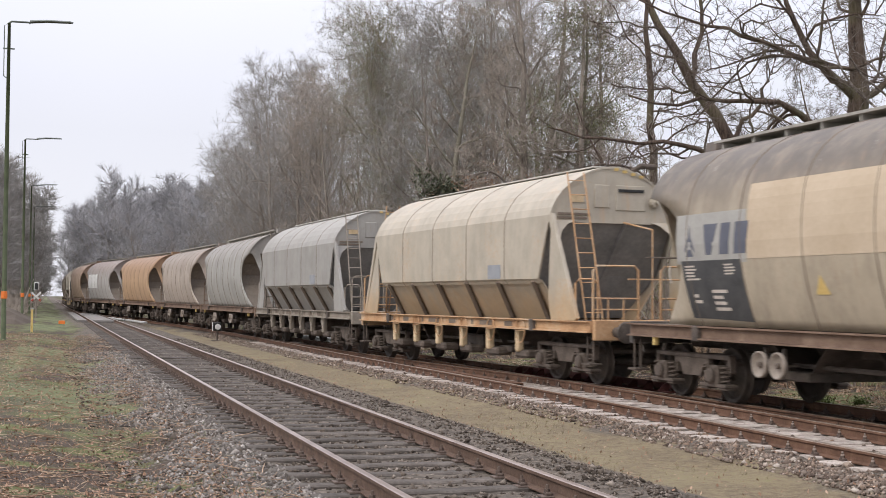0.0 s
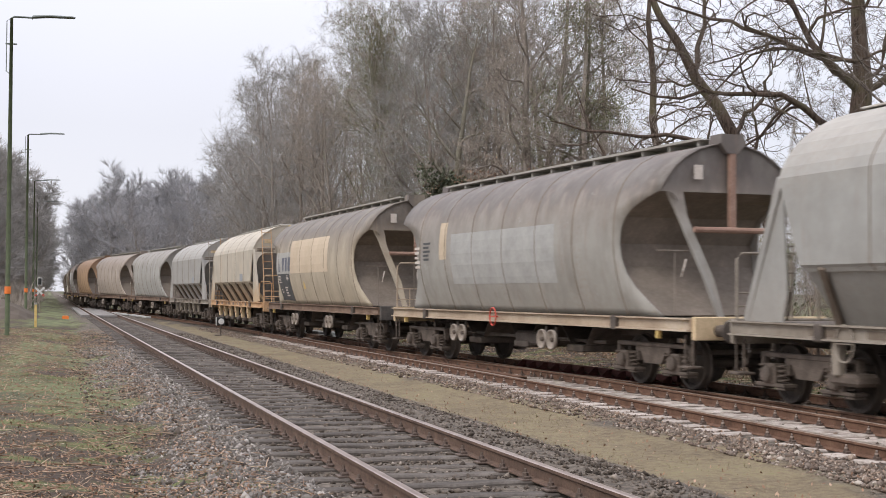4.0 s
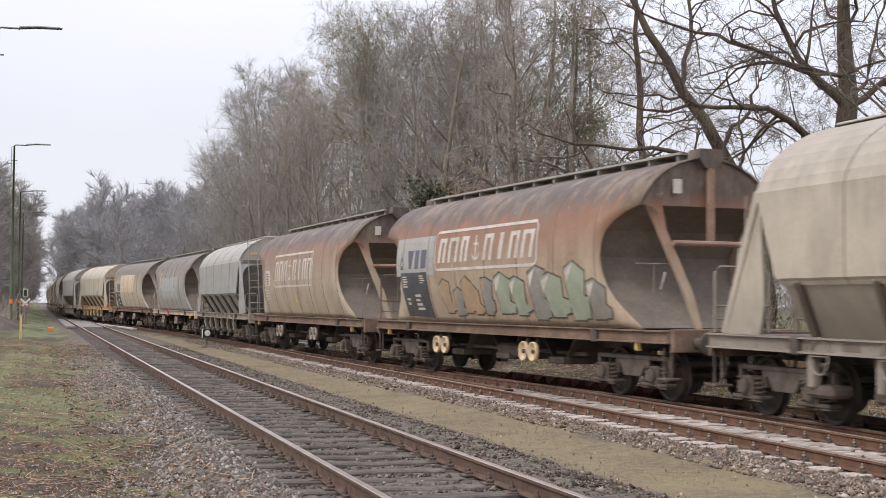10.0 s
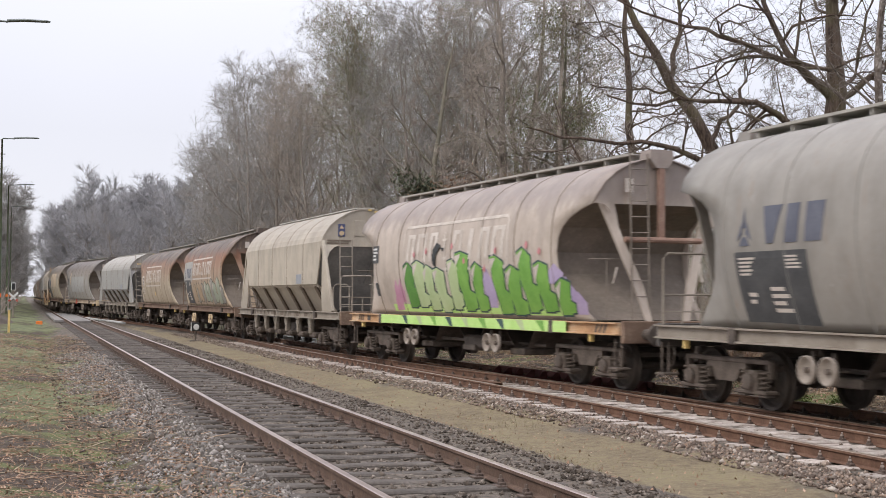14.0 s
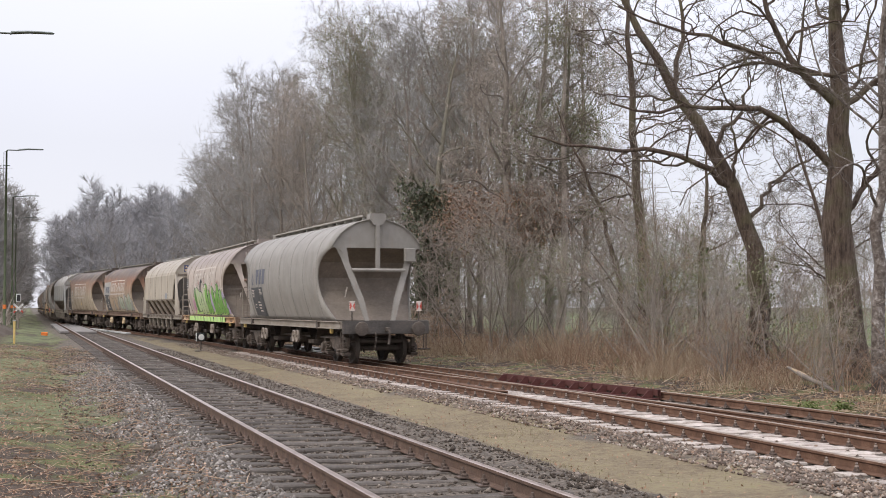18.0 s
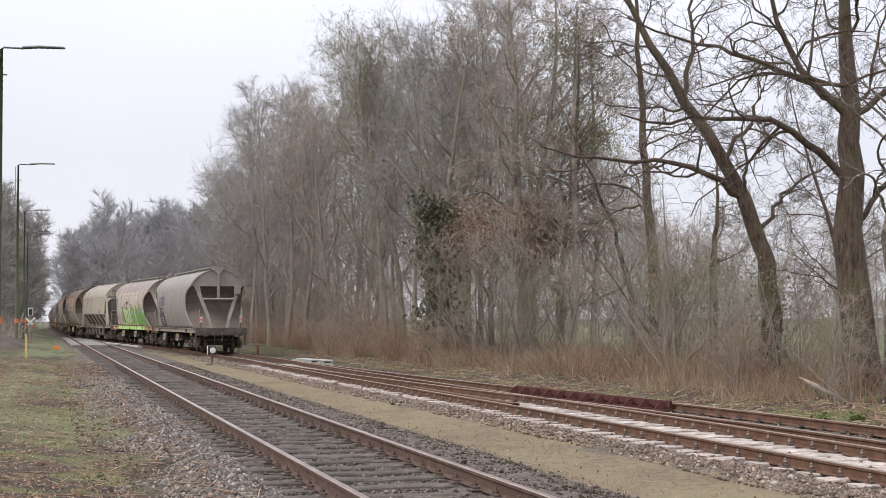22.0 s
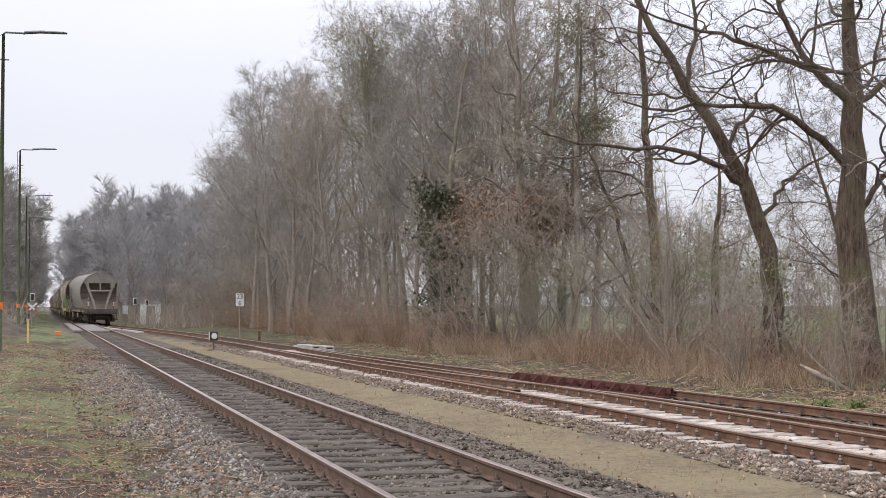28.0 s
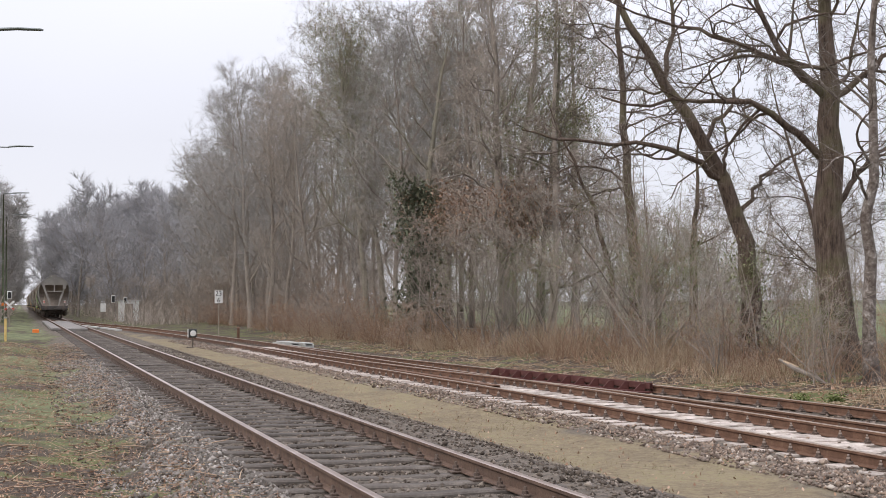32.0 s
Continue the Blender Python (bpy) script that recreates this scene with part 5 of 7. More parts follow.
def y25_bogie_meshes():
    d = {}
    for sx, nm in ((-1, "l"), (1, "r")):
        s = Shape()
        x = sx * 1.02
        prof = [(-0.62, 0.66), (-0.5, 0.74), (0.5, 0.74), (0.62, 0.66), (0.42, 0.62), (0.3, 0.42), (-0.3, 0.42), (-0.42, 0.62)]
        a = [(x - 0.05, y, z) for y, z in prof] + [(x + 0.05, y, z) for y, z in prof]
        n = len(prof)
        s.add(a, [tuple(range(n)), tuple(range(n, 2 * n))[::-1]] + [(i, i + n, (i + 1) % n + n, (i + 1) % n) for i in range(n)])
        s.box(x - 0.07, x + 0.07, -1.28, 1.28, 0.72, 0.8, 0.015)
        for sy in (-1, 1):
            s.box(x - 0.06, x + 0.06, sy * 1.2, sy * 1.3, 0.5, 0.78, 0.015)
            s.box(x - 0.06, x + 0.06, sy * 0.5, sy * 0.6, 0.45, 0.78, 0.015)
        d["side_frame_" + nm] = s
    return d


def coil(c, r, h, turns=4):
    pts = [(c[0] + r * math.cos(t), c[1] + r * math.sin(t), c[2] + h * t / (2 * math.pi * turns)) for t in np.linspace(0, 2 * math.pi * turns, turns * 9)]
    return Shape().tube(pts, 0.018, 5)


FRAME_SHAPES = y25_bogie_meshes()
M_FRAME = {k: v.mesh("side_frame", BOGIE_STEEL) for k, v in FRAME_SHAPES.items()}
M_BOX = Shape().box(-0.13, 0.13, -0.15, 0.15, -0.17, 0.17, 0.04).disc((-0.13, 0, 0), (-1, 0, 0), [(0.13, 0), (0.13, 0.05), (0.1, 0.08), (0.0, 0.085)], 14).mesh("axle_box", BOGIE_STEEL)
M_SHOE = Shape().box(-0.12, 0.12, -0.42, 0.42, -0.03, 0.03, 0.012).box(-0.1, 0.1, -0.4, -0.18, -0.07, -0.03, 0.01).box(-0.1, 0.1, 0.18, 0.4, -0.07, -0.03, 0.01).mesh("spring_seat", BOGIE_STEEL)
M_COIL = coil((0, 0, 0), 0.075, 0.3).mesh("spring", BOGIE_STEEL, True)
M_PLATE = Shape().box(-0.008, 0.008, -0.035, 0.035, -0.05, 0.05, 0.004).mesh("damper_plate", WHITE_PAINT)
M_BOLSTER = Shape().box(-1.0, 1.0, -0.22, 0.22, 0.5, 0.78, 0.03).box(-0.9, 0.9, -1.2, -1.1, 0.62, 0.72, 0.02).box(-0.9, 0.9, 1.1, 1.2, 0.62, 0.72, 0.02).mesh("bolster", BLACK_STEEL)
WHEEL_PROFILE = [(0.09, -0.06), (0.1, -0.04), (0.36, 0.0), (0.4, -0.05), (0.455, -0.06), (0.46, 0.04), (0.485, 0.055), (0.485, 0.075), (0.4, 0.08), (0.36, 0.03), (0.1, 0.04), (0.09, 0.06)]
M_WHEELS = []
for sx in (-1, 1):
    M_WHEELS.append(Shape().disc((sx * 0.75, 0, 0), (-sx, 0, 0), WHEEL_PROFILE, 26).mesh("wheel", WHEEL_STEEL))
M_AXLE = Shape().tube([(-1.05, 0, 0), (-0.85, 0, 0), (0, 0, 0), (0.85, 0, 0), (1.05, 0, 0)], [0.06, 0.085, 0.08, 0.085, 0.06], 12).box(-0.5, -0.46, -0.3, 0.3, -0.02, 0.02, 0.01).mesh("axle", WHEEL_STEEL)
SPINNERS = []


def bogie(wagon, y0, spin):
    """A two-axle bogie as parts of its wagon; the wheelsets turn."""
    b = part("bogie", M_BOLSTER, None, wagon, at=pose(0, y0, 0))
    for k in ("l", "r"):
        part("side_frame", M_FRAME["side_frame_" + k], None, b)
    for sy in (-0.9, 0.9):
        for sx in (-1, 1):
            at = pose(sx * 1.06, sy, 0.46, 0, 0, 0 if sx < 0 else 180)
            part("axle_box", M_BOX, None, b, at=at)
            part("spring_seat", M_SHOE, None, b, at=pose(sx * 1.06, sy, 0.3))
            for o in (-0.28, 0.28):
                part("spring", M_COIL, None, b, at=pose(sx * 1.08, sy + o, 0.33))
            part("damper_plate", M_PLATE, None, b, "white painted damper plate", at=pose(sx * 1.215, sy + 0.05, 0.5))
        w = part("wheelset", M_AXLE, None, wagon, at=pose(0, y0 + sy, 0.46))
        for m in M_WHEELS:
            part("wheel", m, None, w)
        if spin:
            SPINNERS.append((w, y0 + sy))


M_BUFFER = Shape().disc((0, 0, 0), (0, 1, 0), [(0.1, 0), (0.1, 0.22), (0.075, 0.24), (0.075, 0.42), (0.2, 0.44), (0.215, 0.46), (0.2, 0.485), (0.05, 0.5)], 16).mesh("buffer", BLACK_STEEL)
M_HOOK = Shape().box(-0.05, 0.05, 0, 0.3, -0.06, 0.06, 0.02).tube([(0, 0.25, 0), (0, 0.42, -0.1), (0, 0.36, -0.3), (0.04, 0.4, -0.45)], 0.035, 6).mesh("coupling", BLACK_STEEL)
M_HOSE = Shape().tube([(0, 0, 0), (0, 0.14, -0.05), (0.02, 0.22, -0.25), (0.03, 0.16, -0.42), (0.02, 0.05, -0.5)], 0.025, 6).mesh("brake_hose", BLACK_STEEL)
WHEEL_HAND = {}


def hand_wheel(mat):
    if mat.name not in WHEEL_HAND:
        WHEEL_HAND[mat.name] = Shape().disc((0, 0, 0), (-1, 0, 0), [(0.165, -0.02), (0.195, -0.025), (0.205, 0), (0.202, 0.05), (0.18, 0.055), (0.165, 0.0), (0.06, -0.015), (0.0, 0.0)], 20).mesh("hand_wheel", mat, True)
    return WHEEL_HAND[mat.name]


def rail_frame(wagon, x, y, w, z0, z1, mat, mid=True):
    """A guard railing across the wagon's end platform."""
    s = Shape()
    r = 0.09
    s.tube([(x - w / 2, y, z0), (x - w / 2, y, z1 - r), (x - w / 2 + r, y, z1), (x + w / 2 - r, y, z1), (x + w / 2, y, z1 - r), (x + w / 2, y, z0)], 0.024, 6)
    if mid:
        s.tube([(x - w / 2, y, (z0 + z1) / 2 - 0.1), (x + w / 2, y, (z0 + z1) / 2 - 0.1)], 0.019, 6)
        s.tube([(x - w / 2, y, z0 + 0.22), (x + w / 2, y, z0 + 0.22)], 0.017, 6)
        for o in (-0.17, 0.17):
            s.tube([(x + o * w, y, z0), (x + o * w, y, (z0 + z1) / 2 - 0.1)], 0.016, 6)
    part("railing", s, mat, wagon)


def ladder(wagon, x, y, z0, z1, mat, lean=0.0, name="ladder"):
    s = Shape()
    for o in (-0.19, 0.19):
        s.tube([(x + o, y, z0), (x + o, y + lean, z1)], 0.018, 6)
    for k in range(int((z1 - z0) / 0.3)):
        u = (k + 0.5) * 0.3 / (z1 - z0)
        s.tube([(x - 0.19, y + lean * u, z0 + (z1 - z0) * u), (x + 0.19, y + lean * u, z0 + (z1 - z0) * u)], 0.012, 5)
    part(name, s, mat, wagon)


def hoop(section, y, out=0.012, w=0.022):
    """A weld seam that follows the shell."""
    s = Shape()
    ring = [(-x, z) for x, z in section] + [(x, z) for x, z in reversed(section[:-1])]
    def off(k):
        x, z = ring[k]
        a, b = ring[max(k - 1, 0)], ring[min(k + 1, len(ring) - 1)]
        t = Vector((b[0] - a[0], b[1] - a[1])).normalized()
        return x - t.y * out, z + t.x * out
    rows = [[(ring[k][0], y - w, ring[k][1]), (*[off(k)[0]], y - w * 0.4, off(k)[1]), (off(k)[0], y + w * 0.4, off(k)[1]), (ring[k][0], y + w, ring[k][1])] for k in range(len(ring))]
    s.sheet(rows)
    return s


def decal(section, y0, y1, z0, z1, out, side=-1, ny=2):
    """A painted field laid on the shell between two heights, from y0 to y1."""
    s = Shape()
    zs = sorted({z0, z1, *[z for _, z in section if z0 < z < z1]})
    s.sheet([[(side * (skin_at(section, z) + out), y, z) for z in zs] for y in np.linspace(y0, y1, ny)], 0)
    return s


def decal_columns(section, cols, out, side=-1):
    """A painted shape on the shell given as (y, low, high) stations."""
    s = Shape()
    rows = []
    for y, lo, hi in cols:
        rows.append([(side * (skin_at(section, lo + (hi - lo) * u) + out), y, lo + (hi - lo) * u) for u in np.linspace(0, 1, 11)])
    s.sheet(rows)
    return s


def bars(section, y, z, w, h, n, out, mat, parent, name="lettering", slant=0.0):
    """Lines of unreadable lettering as plain bars."""
    rng = random.Random(int(y * 97 + z * 31))
    s = Shape()
    for k in range(n):
        zz = z - h * k / n
        ww = w * (0.55 + 0.45 * rng.random())
        s.sheet([[(-(skin_at(section, q) + out), yy, q) for q in (zz - h / n * 0.55, zz)] for yy in (y, y - ww)])
    part(name, s, mat, parent)


def underframe(w, half_len, mat, beam_mat, hoppers):
    for sx in (-1, 1):
        s = Shape()
        x = sx * 1.36
        chan = [(-0.03, 1.045), (-0.03, 1.275), (0.09, 1.275), (0.09, 1.25), (0.02, 1.242), (0.02, 1.078), (0.09, 1.07), (0.09, 1.045)]
        n = len(chan)
        flip = (lambda q: q) if sx < 0 else (lambda q: q[::-1])
        s.add([(x + sx * a, y, z) for y in (-half_len + 0.06, half_len - 0.06) for a, z in chan], [flip(tuple(range(n))), flip(tuple(range(n, 2 * n))[::-1])] + [flip((k, k + n, (k + 1) % n + n, (k + 1) % n)) for k in range(n)])
        part("solebar", s, mat, w)
        for y in (-half_len + 2.6, half_len - 2.6):
            part("stiffener", Shape().box(x - 0.1, x + 0.1, y - 0.1, y + 0.1, 1.02, 1.28, 0.015), BLACK_STEEL, w)
    s = Shape().box(-1.3, 1.3, -half_len, half_len, 1.2, 1.26, 0.01)
    part("deck", s, END_BROWN, w)
    s = Shape().box(-0.28, 0.28, -half_len + 0.3, half_len - 0.3, 0.85, 1.19, 0.03)
    part("centre_sill", s, BLACK_STEEL, w)
    for e in (-1, 1):
        y = e * half_len
        part("buffer_beam", Shape().box(-1.34, 1.34, y - 0.06, y + 0.06, 0.9, 1.3, 0.015), beam_mat, w)
        for sx in (-1, 1):
            part("buffer", M_BUFFER, None, w, at=pose(sx * 0.875, y, 1.06, 0, 0, 0 if e > 0 else 180))
            s = Shape().box(sx * 1.12, sx * 1.42, y - e * 0.35, y - e * 0.05, 0.42, 0.46, 0.01)
            s.tube([(sx * 1.3, y - e * 0.08, 0.44), (sx * 1.3, y - e * 0.08, 0.98)], 0.02, 6).tube([(sx * 1.3, y - e * 0.32, 0.44), (sx * 1.3, y - e * 0.32, 0.98)], 0.02, 6)
            part("step", s, BOGIE_STEEL, w, "pale worn footstep" if sx < 0 else "")
        part("coupling", M_HOOK, None, w, at=pose(0, y, 1.04, 0, 0, 0 if e > 0 else 180))
        part("brake_hose", M_HOSE, None, w, at=pose(0.35 * e, y, 0.95, 0, 0, 0 if e > 0 else 180))
    for y in hoppers:
        s = Shape()
        s.sheet([[(-1.0, y - 0.9, 1.2), (-0.95, y - 0.3, 0.62), (-0.95, y + 0.3, 0.62), (-1.0, y + 0.9, 1.2)], [(1.0, y - 0.9, 1.2), (0.95, y - 0.3, 0.62), (0.95, y + 0.3, 0.62), (1.0, y + 0.9, 1.2)]], 0.02)
        s.box(-1.05, 1.05, y - 0.35, y + 0.35, 0.5, 0.64, 0.02)
        part("discharge_hopper", s, BLACK_STEEL, w)
    s = Shape()
    s.tube([(-0.8, -half_len + 4.0, 0.72), (-0.8, half_len - 4.0, 0.72)], 0.04, 6).box(-1.0, -0.5, -0.9, 0.4, 0.55, 0.85, 0.05)
    part("brake_gear", s, BLACK_STEEL, w)


M_DISH = Shape().disc((0, 0, 0), (-1, 0, 0), [(0.045, -0.03), (0.045, 0.01), (0.03, 0.025), (0.0, 0.03)], 12).mesh("wheel_dish", BOGIE_STEEL)
SEAM_DARK = plain("seam_grime", [(0.3, (0.12, 0.095, 0.075)), (0.55, (0.2, 0.16, 0.125)), (0.75, (0.28, 0.225, 0.18))], 1.0, 0.8, 0, 0.1, 9)
SEAM_GREY = plain("seam_grey", [(0.3, (0.17, 0.16, 0.145)), (0.55, (0.24, 0.226, 0.206)), (0.75, (0.29, 0.274, 0.25))], 1.0, 0.8, 0, 0.1, 9)
SPRAY_DARK = plain("slot_dark", [(0.3, (0.02, 0.02, 0.02)), (0.7, (0.05, 0.05, 0.05))], 3, 0.8)
PATCH_DULL = plain("patch_dull", [(0.3, (0.24, 0.25, 0.27)), (0.7, (0.34, 0.35, 0.37))], 2, 0.7, 0, 0, 20)
PLACARD_BLUE = plain("placard_blue", [(0.3, (0.06, 0.07, 0.14)), (0.7, (0.1, 0.11, 0.2))], 3, 0.6, 0, 0, 20)
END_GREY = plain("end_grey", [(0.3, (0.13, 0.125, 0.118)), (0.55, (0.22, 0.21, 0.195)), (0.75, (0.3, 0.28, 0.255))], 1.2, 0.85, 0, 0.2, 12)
ROOF_STEEL = plain("roof_steel", [(0.3, (0.36, 0.34, 0.31)), (0.7, (0.58, 0.55, 0.5))], 2, 0.7, 0.1, 0.2, 20)
# mottled brown of the decks, barrel wagons' end sheets, ladder and grab rails
END_BROWN = plain("end_brown", [(0.3, (0.13, 0.11, 0.09)), (0.55, (0.21, 0.175, 0.145)), (0.75, (0.3, 0.25, 0.21))], 1.2, 0.85, 0, 0.2, 12)


# how far the side sheets are cut back at the ends, by height
SCOOP_Z = (1.28, 1.58, 1.8, 2.05, 2.5, 2.9, 3.1, 3.26, 3.4, 3.51, 3.72, 4.4)
SCOOP_Y = (0.32, 0.72, 1.0, 1.2, 1.36, 1.29, 1.14, 0.88, 0.5, 0.05, 0.0, 0.0)


def round_wagon(i, paint, frame_mat, beam_mat, wheel_mat, label, spin=True, railing_end=1, tall_ladder=False, pipes=None, seam=None):
    """Barrel-bodied covered hopper wagon with open end recesses."""
    HL, E, EF = 7.55, 6.65, 6.65
    w = thing("hopper_wagon", pose(0, 0, 0), label, "freight wagon", "wagons of the goods train")
    for y in (-5.75, 5.75):
        bogie(w, y, spin)
    underframe(w, HL, frame_mat, beam_mat, (-2.6, 0.0, 2.6))
    s = Shape()
    ring = [(-x, z) for x, z in ROUND] + [(x, z) for x, z in reversed(ROUND[:-1])]
    cut = [float(np.interp(z, SCOOP_Z, SCOOP_Y)) for _, z in ring]
    s.sheet([[(x, u * (E - c), z) for (x, z), c in zip(ring, cut)] for u in np.linspace(-1, 1, 18)], 0.03)
    body = part("body", s, paint, w, smooth=True)
    for k in range(7):
        part("seam", hoop(ROUND, -5.1 + 10.2 * k / 6, 0.01, 0.016), seam or SEAM_DARK, body)
    top = [p for p in ROUND if p[1] >= 3.5]
    for e, E2 in ((-1, E), (1, EF)):
        y = e * (E2 - 0.05)
        s = Shape()
        xs = [-x for x, _ in top] + [x for x, _ in reversed(top[:-1])]
        zs = [z for _, z in top] + [z for _, z in reversed(top[:-1])]
        low = [3.5 for x in xs]
        rows = [[(x, y, min(lo, z - 0.001)), (x, y, z - 0.01)] for x, z, lo in zip(xs, zs, low)]
        s.sheet(rows if e > 0 else rows[::-1], 0.04)
        part("end_plate", s, paint, w)
        s = Shape()
        rows = []
        for u in np.linspace(-1, 1, 9):
            rows.append([(u * (skin_at(ROUND, z) - 0.025), e * (E2 - c), z) for z, c in ((3.52, 0.1), (3.36, 0.75), (3.1, 1.25), (2.62, 1.55), (2.2, 1.45), (1.75, 1.05), (1.3, 0.5))])
        s.sheet(rows if e < 0 else rows[::-1], 0.02)
        part("end_sheet", s, END_BROWN, w)
        s = Shape()
        yo = e * (E2 + 0.02)
        for sx in (-1, 1):
            ys = (e * (E2 - 0.1), yo + e * 0.25)
            q = [(0.96, 3.52, 0), (1.3, 3.52, 0), (1.13, 3.2, 0), (0.68, 1.95, 0.7), (0.47, 1.27, 1), (0.34, 1.27, 1), (0.48, 1.95, 0.7), (0.88, 3.05, 0.1)]
            pts = [(sx * x, ys[0] + (ys[1] - ys[0]) * u, z) for x, z, u in q]
            s.add(pts + [(x, y + e * 0.05, z) for x, y, z in pts], [tuple(range(8)) if sx * e > 0 else tuple(range(8))[::-1], tuple(range(8, 16))[::-1] if sx * e > 0 else tuple(range(8, 16))] + [(k, (k + 1) % 8, (k + 1) % 8 + 8, k + 8) for k in range(8)])
            part("strut", s, paint, w, "tapered end strut")
            s = Shape()
            g = [(sx * 1.4, 3.51), (sx * 1.12, 3.51), (sx * 1.1, 3.34), (sx * 1.2, 3.46)]
            s.add([(x, yo - 0.015, z) for x, z in g] + [(x, yo + 0.015, z) for x, z in g], [(0, 1, 2, 3), (7, 6, 5, 4), (0, 4, 5, 1), (1, 5, 6, 2), (2, 6, 7, 3), (3, 7, 4, 0)])
            part("gusset", s, paint, w)
            s = Shape()
        part("cross_bar", Shape().tube([(-0.84, yo + e * 0.12, 2.82), (0.84, yo + e * 0.12, 2.82)], 0.055, 8), pipes or paint, w)
        part("post", Shape().beam((0, yo + e * 0.03, 2.8), (0, yo + e * 0.03, 4.3), 0.13, 0.09), pipes or paint, w)
        if pipes:
            part("sticker", Shape().box(-0.78, -0.6, yo + e * 0.022 - 0.004, yo + e * 0.022 + 0.004, 3.72, 3.98, 0.002), FADED_WHITE, w)
        s = Shape()
        hexa = [(-0.24, 4.55), (0.24, 4.55), (0.26, 4.38), (0.12, 4.2), (-0.12, 4.2), (-0.26, 4.38)]
        y0, y1 = (E2 - 0.3, E2 + 0.1) if e > 0 else (-E2 - 0.1, -E2 + 0.3)
        s.add([(x, y0, z) for x, z in hexa] + [(x, y1, z) for x, z in hexa], [tuple(range(6))[::-1] if e else (), tuple(range(6, 12))] + [(k, (k + 1) % 6, (k + 1) % 6 + 6, k + 6) for k in range(6)])
        part("roof_box", s, paint, w)
        part("valve_box", Shape().box(0.84, 1.18, yo, yo + e * 0.16, 3.08, 3.5, 0.02), paint, w)
        part("sight_bar", Shape().tube([(-1.0, yo - e * 0.05, 2.0), (-1.0, yo + e * 0.02, 2.12), (-0.97, yo + e * 0.06, 2.3)], 0.018, 6), FADED_WHITE, w)
        if pipes:
            s = Shape()
            s.tube([(-1.5, e * (E2 - 0.02), 2.45), (-0.82, e * (E2 - 0.05), 2.45)], 0.016, 6).tube([(-1.12, e * (E2 - 0.05), 1.3), (-1.12, e * (E2 - 0.05), 2.45)], 0.014, 6)
            part("grab_rail", s, END_BROWN, w)
        s = Shape()
        for sx in (-1, 1):
            s.box(sx * 1.33, sx * 1.43, e * (HL - 1.1), e * (HL - 1.04), 0.9, 1.06, 0.01)
        part("jacking_hook", s, YELLOW_PAINT, w, "yellow painted rope hook")
    s = Shape()
    s.sheet([[(x, y, z) for x, z in ((-0.34, 4.53), (-0.34, 4.5), (0.34, 4.5), (0.34, 4.53))] for y in (-E + 0.4, EF - 0.4)], 0.012)
    part("roof_walkway", s, ROOF_STEEL, w, "grating walkway along the roof")
    for k in range(13):
        y = -E + 0.6 + (EF + E - 1.2) * k / 12
        part("walkway_bracket", Shape().box(-0.3, 0.3, y - 0.02, y + 0.02, 4.34, 4.488, 0.006), ROOF_STEEL, w)
    for y in (-2.35, -1.9, 2.45, 2.95):
        for sx in (-1, 1):
            part("hand_wheel", hand_wheel(wheel_mat), None, w, at=pose(sx * 1.42, y, 0.74, 0, 0, 0 if sx < 0 else 180))
            part("wheel_dish", M_DISH, None, w, at=pose(sx * 1.45, y, 0.74, 0, 0, 0 if sx < 0 else 180))
            part("wheel_stem", Shape().tube([(sx * 1.38, y, 0.74), (sx * 1.1, y, 0.74)], 0.02, 6).box(sx * 1.3, sx * 1.36, y - 0.03, y + 0.03, 0.74, 1.0, 0.008), BLACK_STEEL, w)
    if railing_end:
        rail_frame(w, -0.75, railing_end * (HL - 0.12), 1.1, 1.28, 2.5, frame_mat)
        rail_frame(w, 0.75, railing_end * (HL - 0.12), 1.1, 1.28, 2.5, frame_mat)
    if tall_ladder:
        ladder(w, -0.55, -(E + 0.25), 1.3, 4.45, END_BROWN, 0.1)
    return w


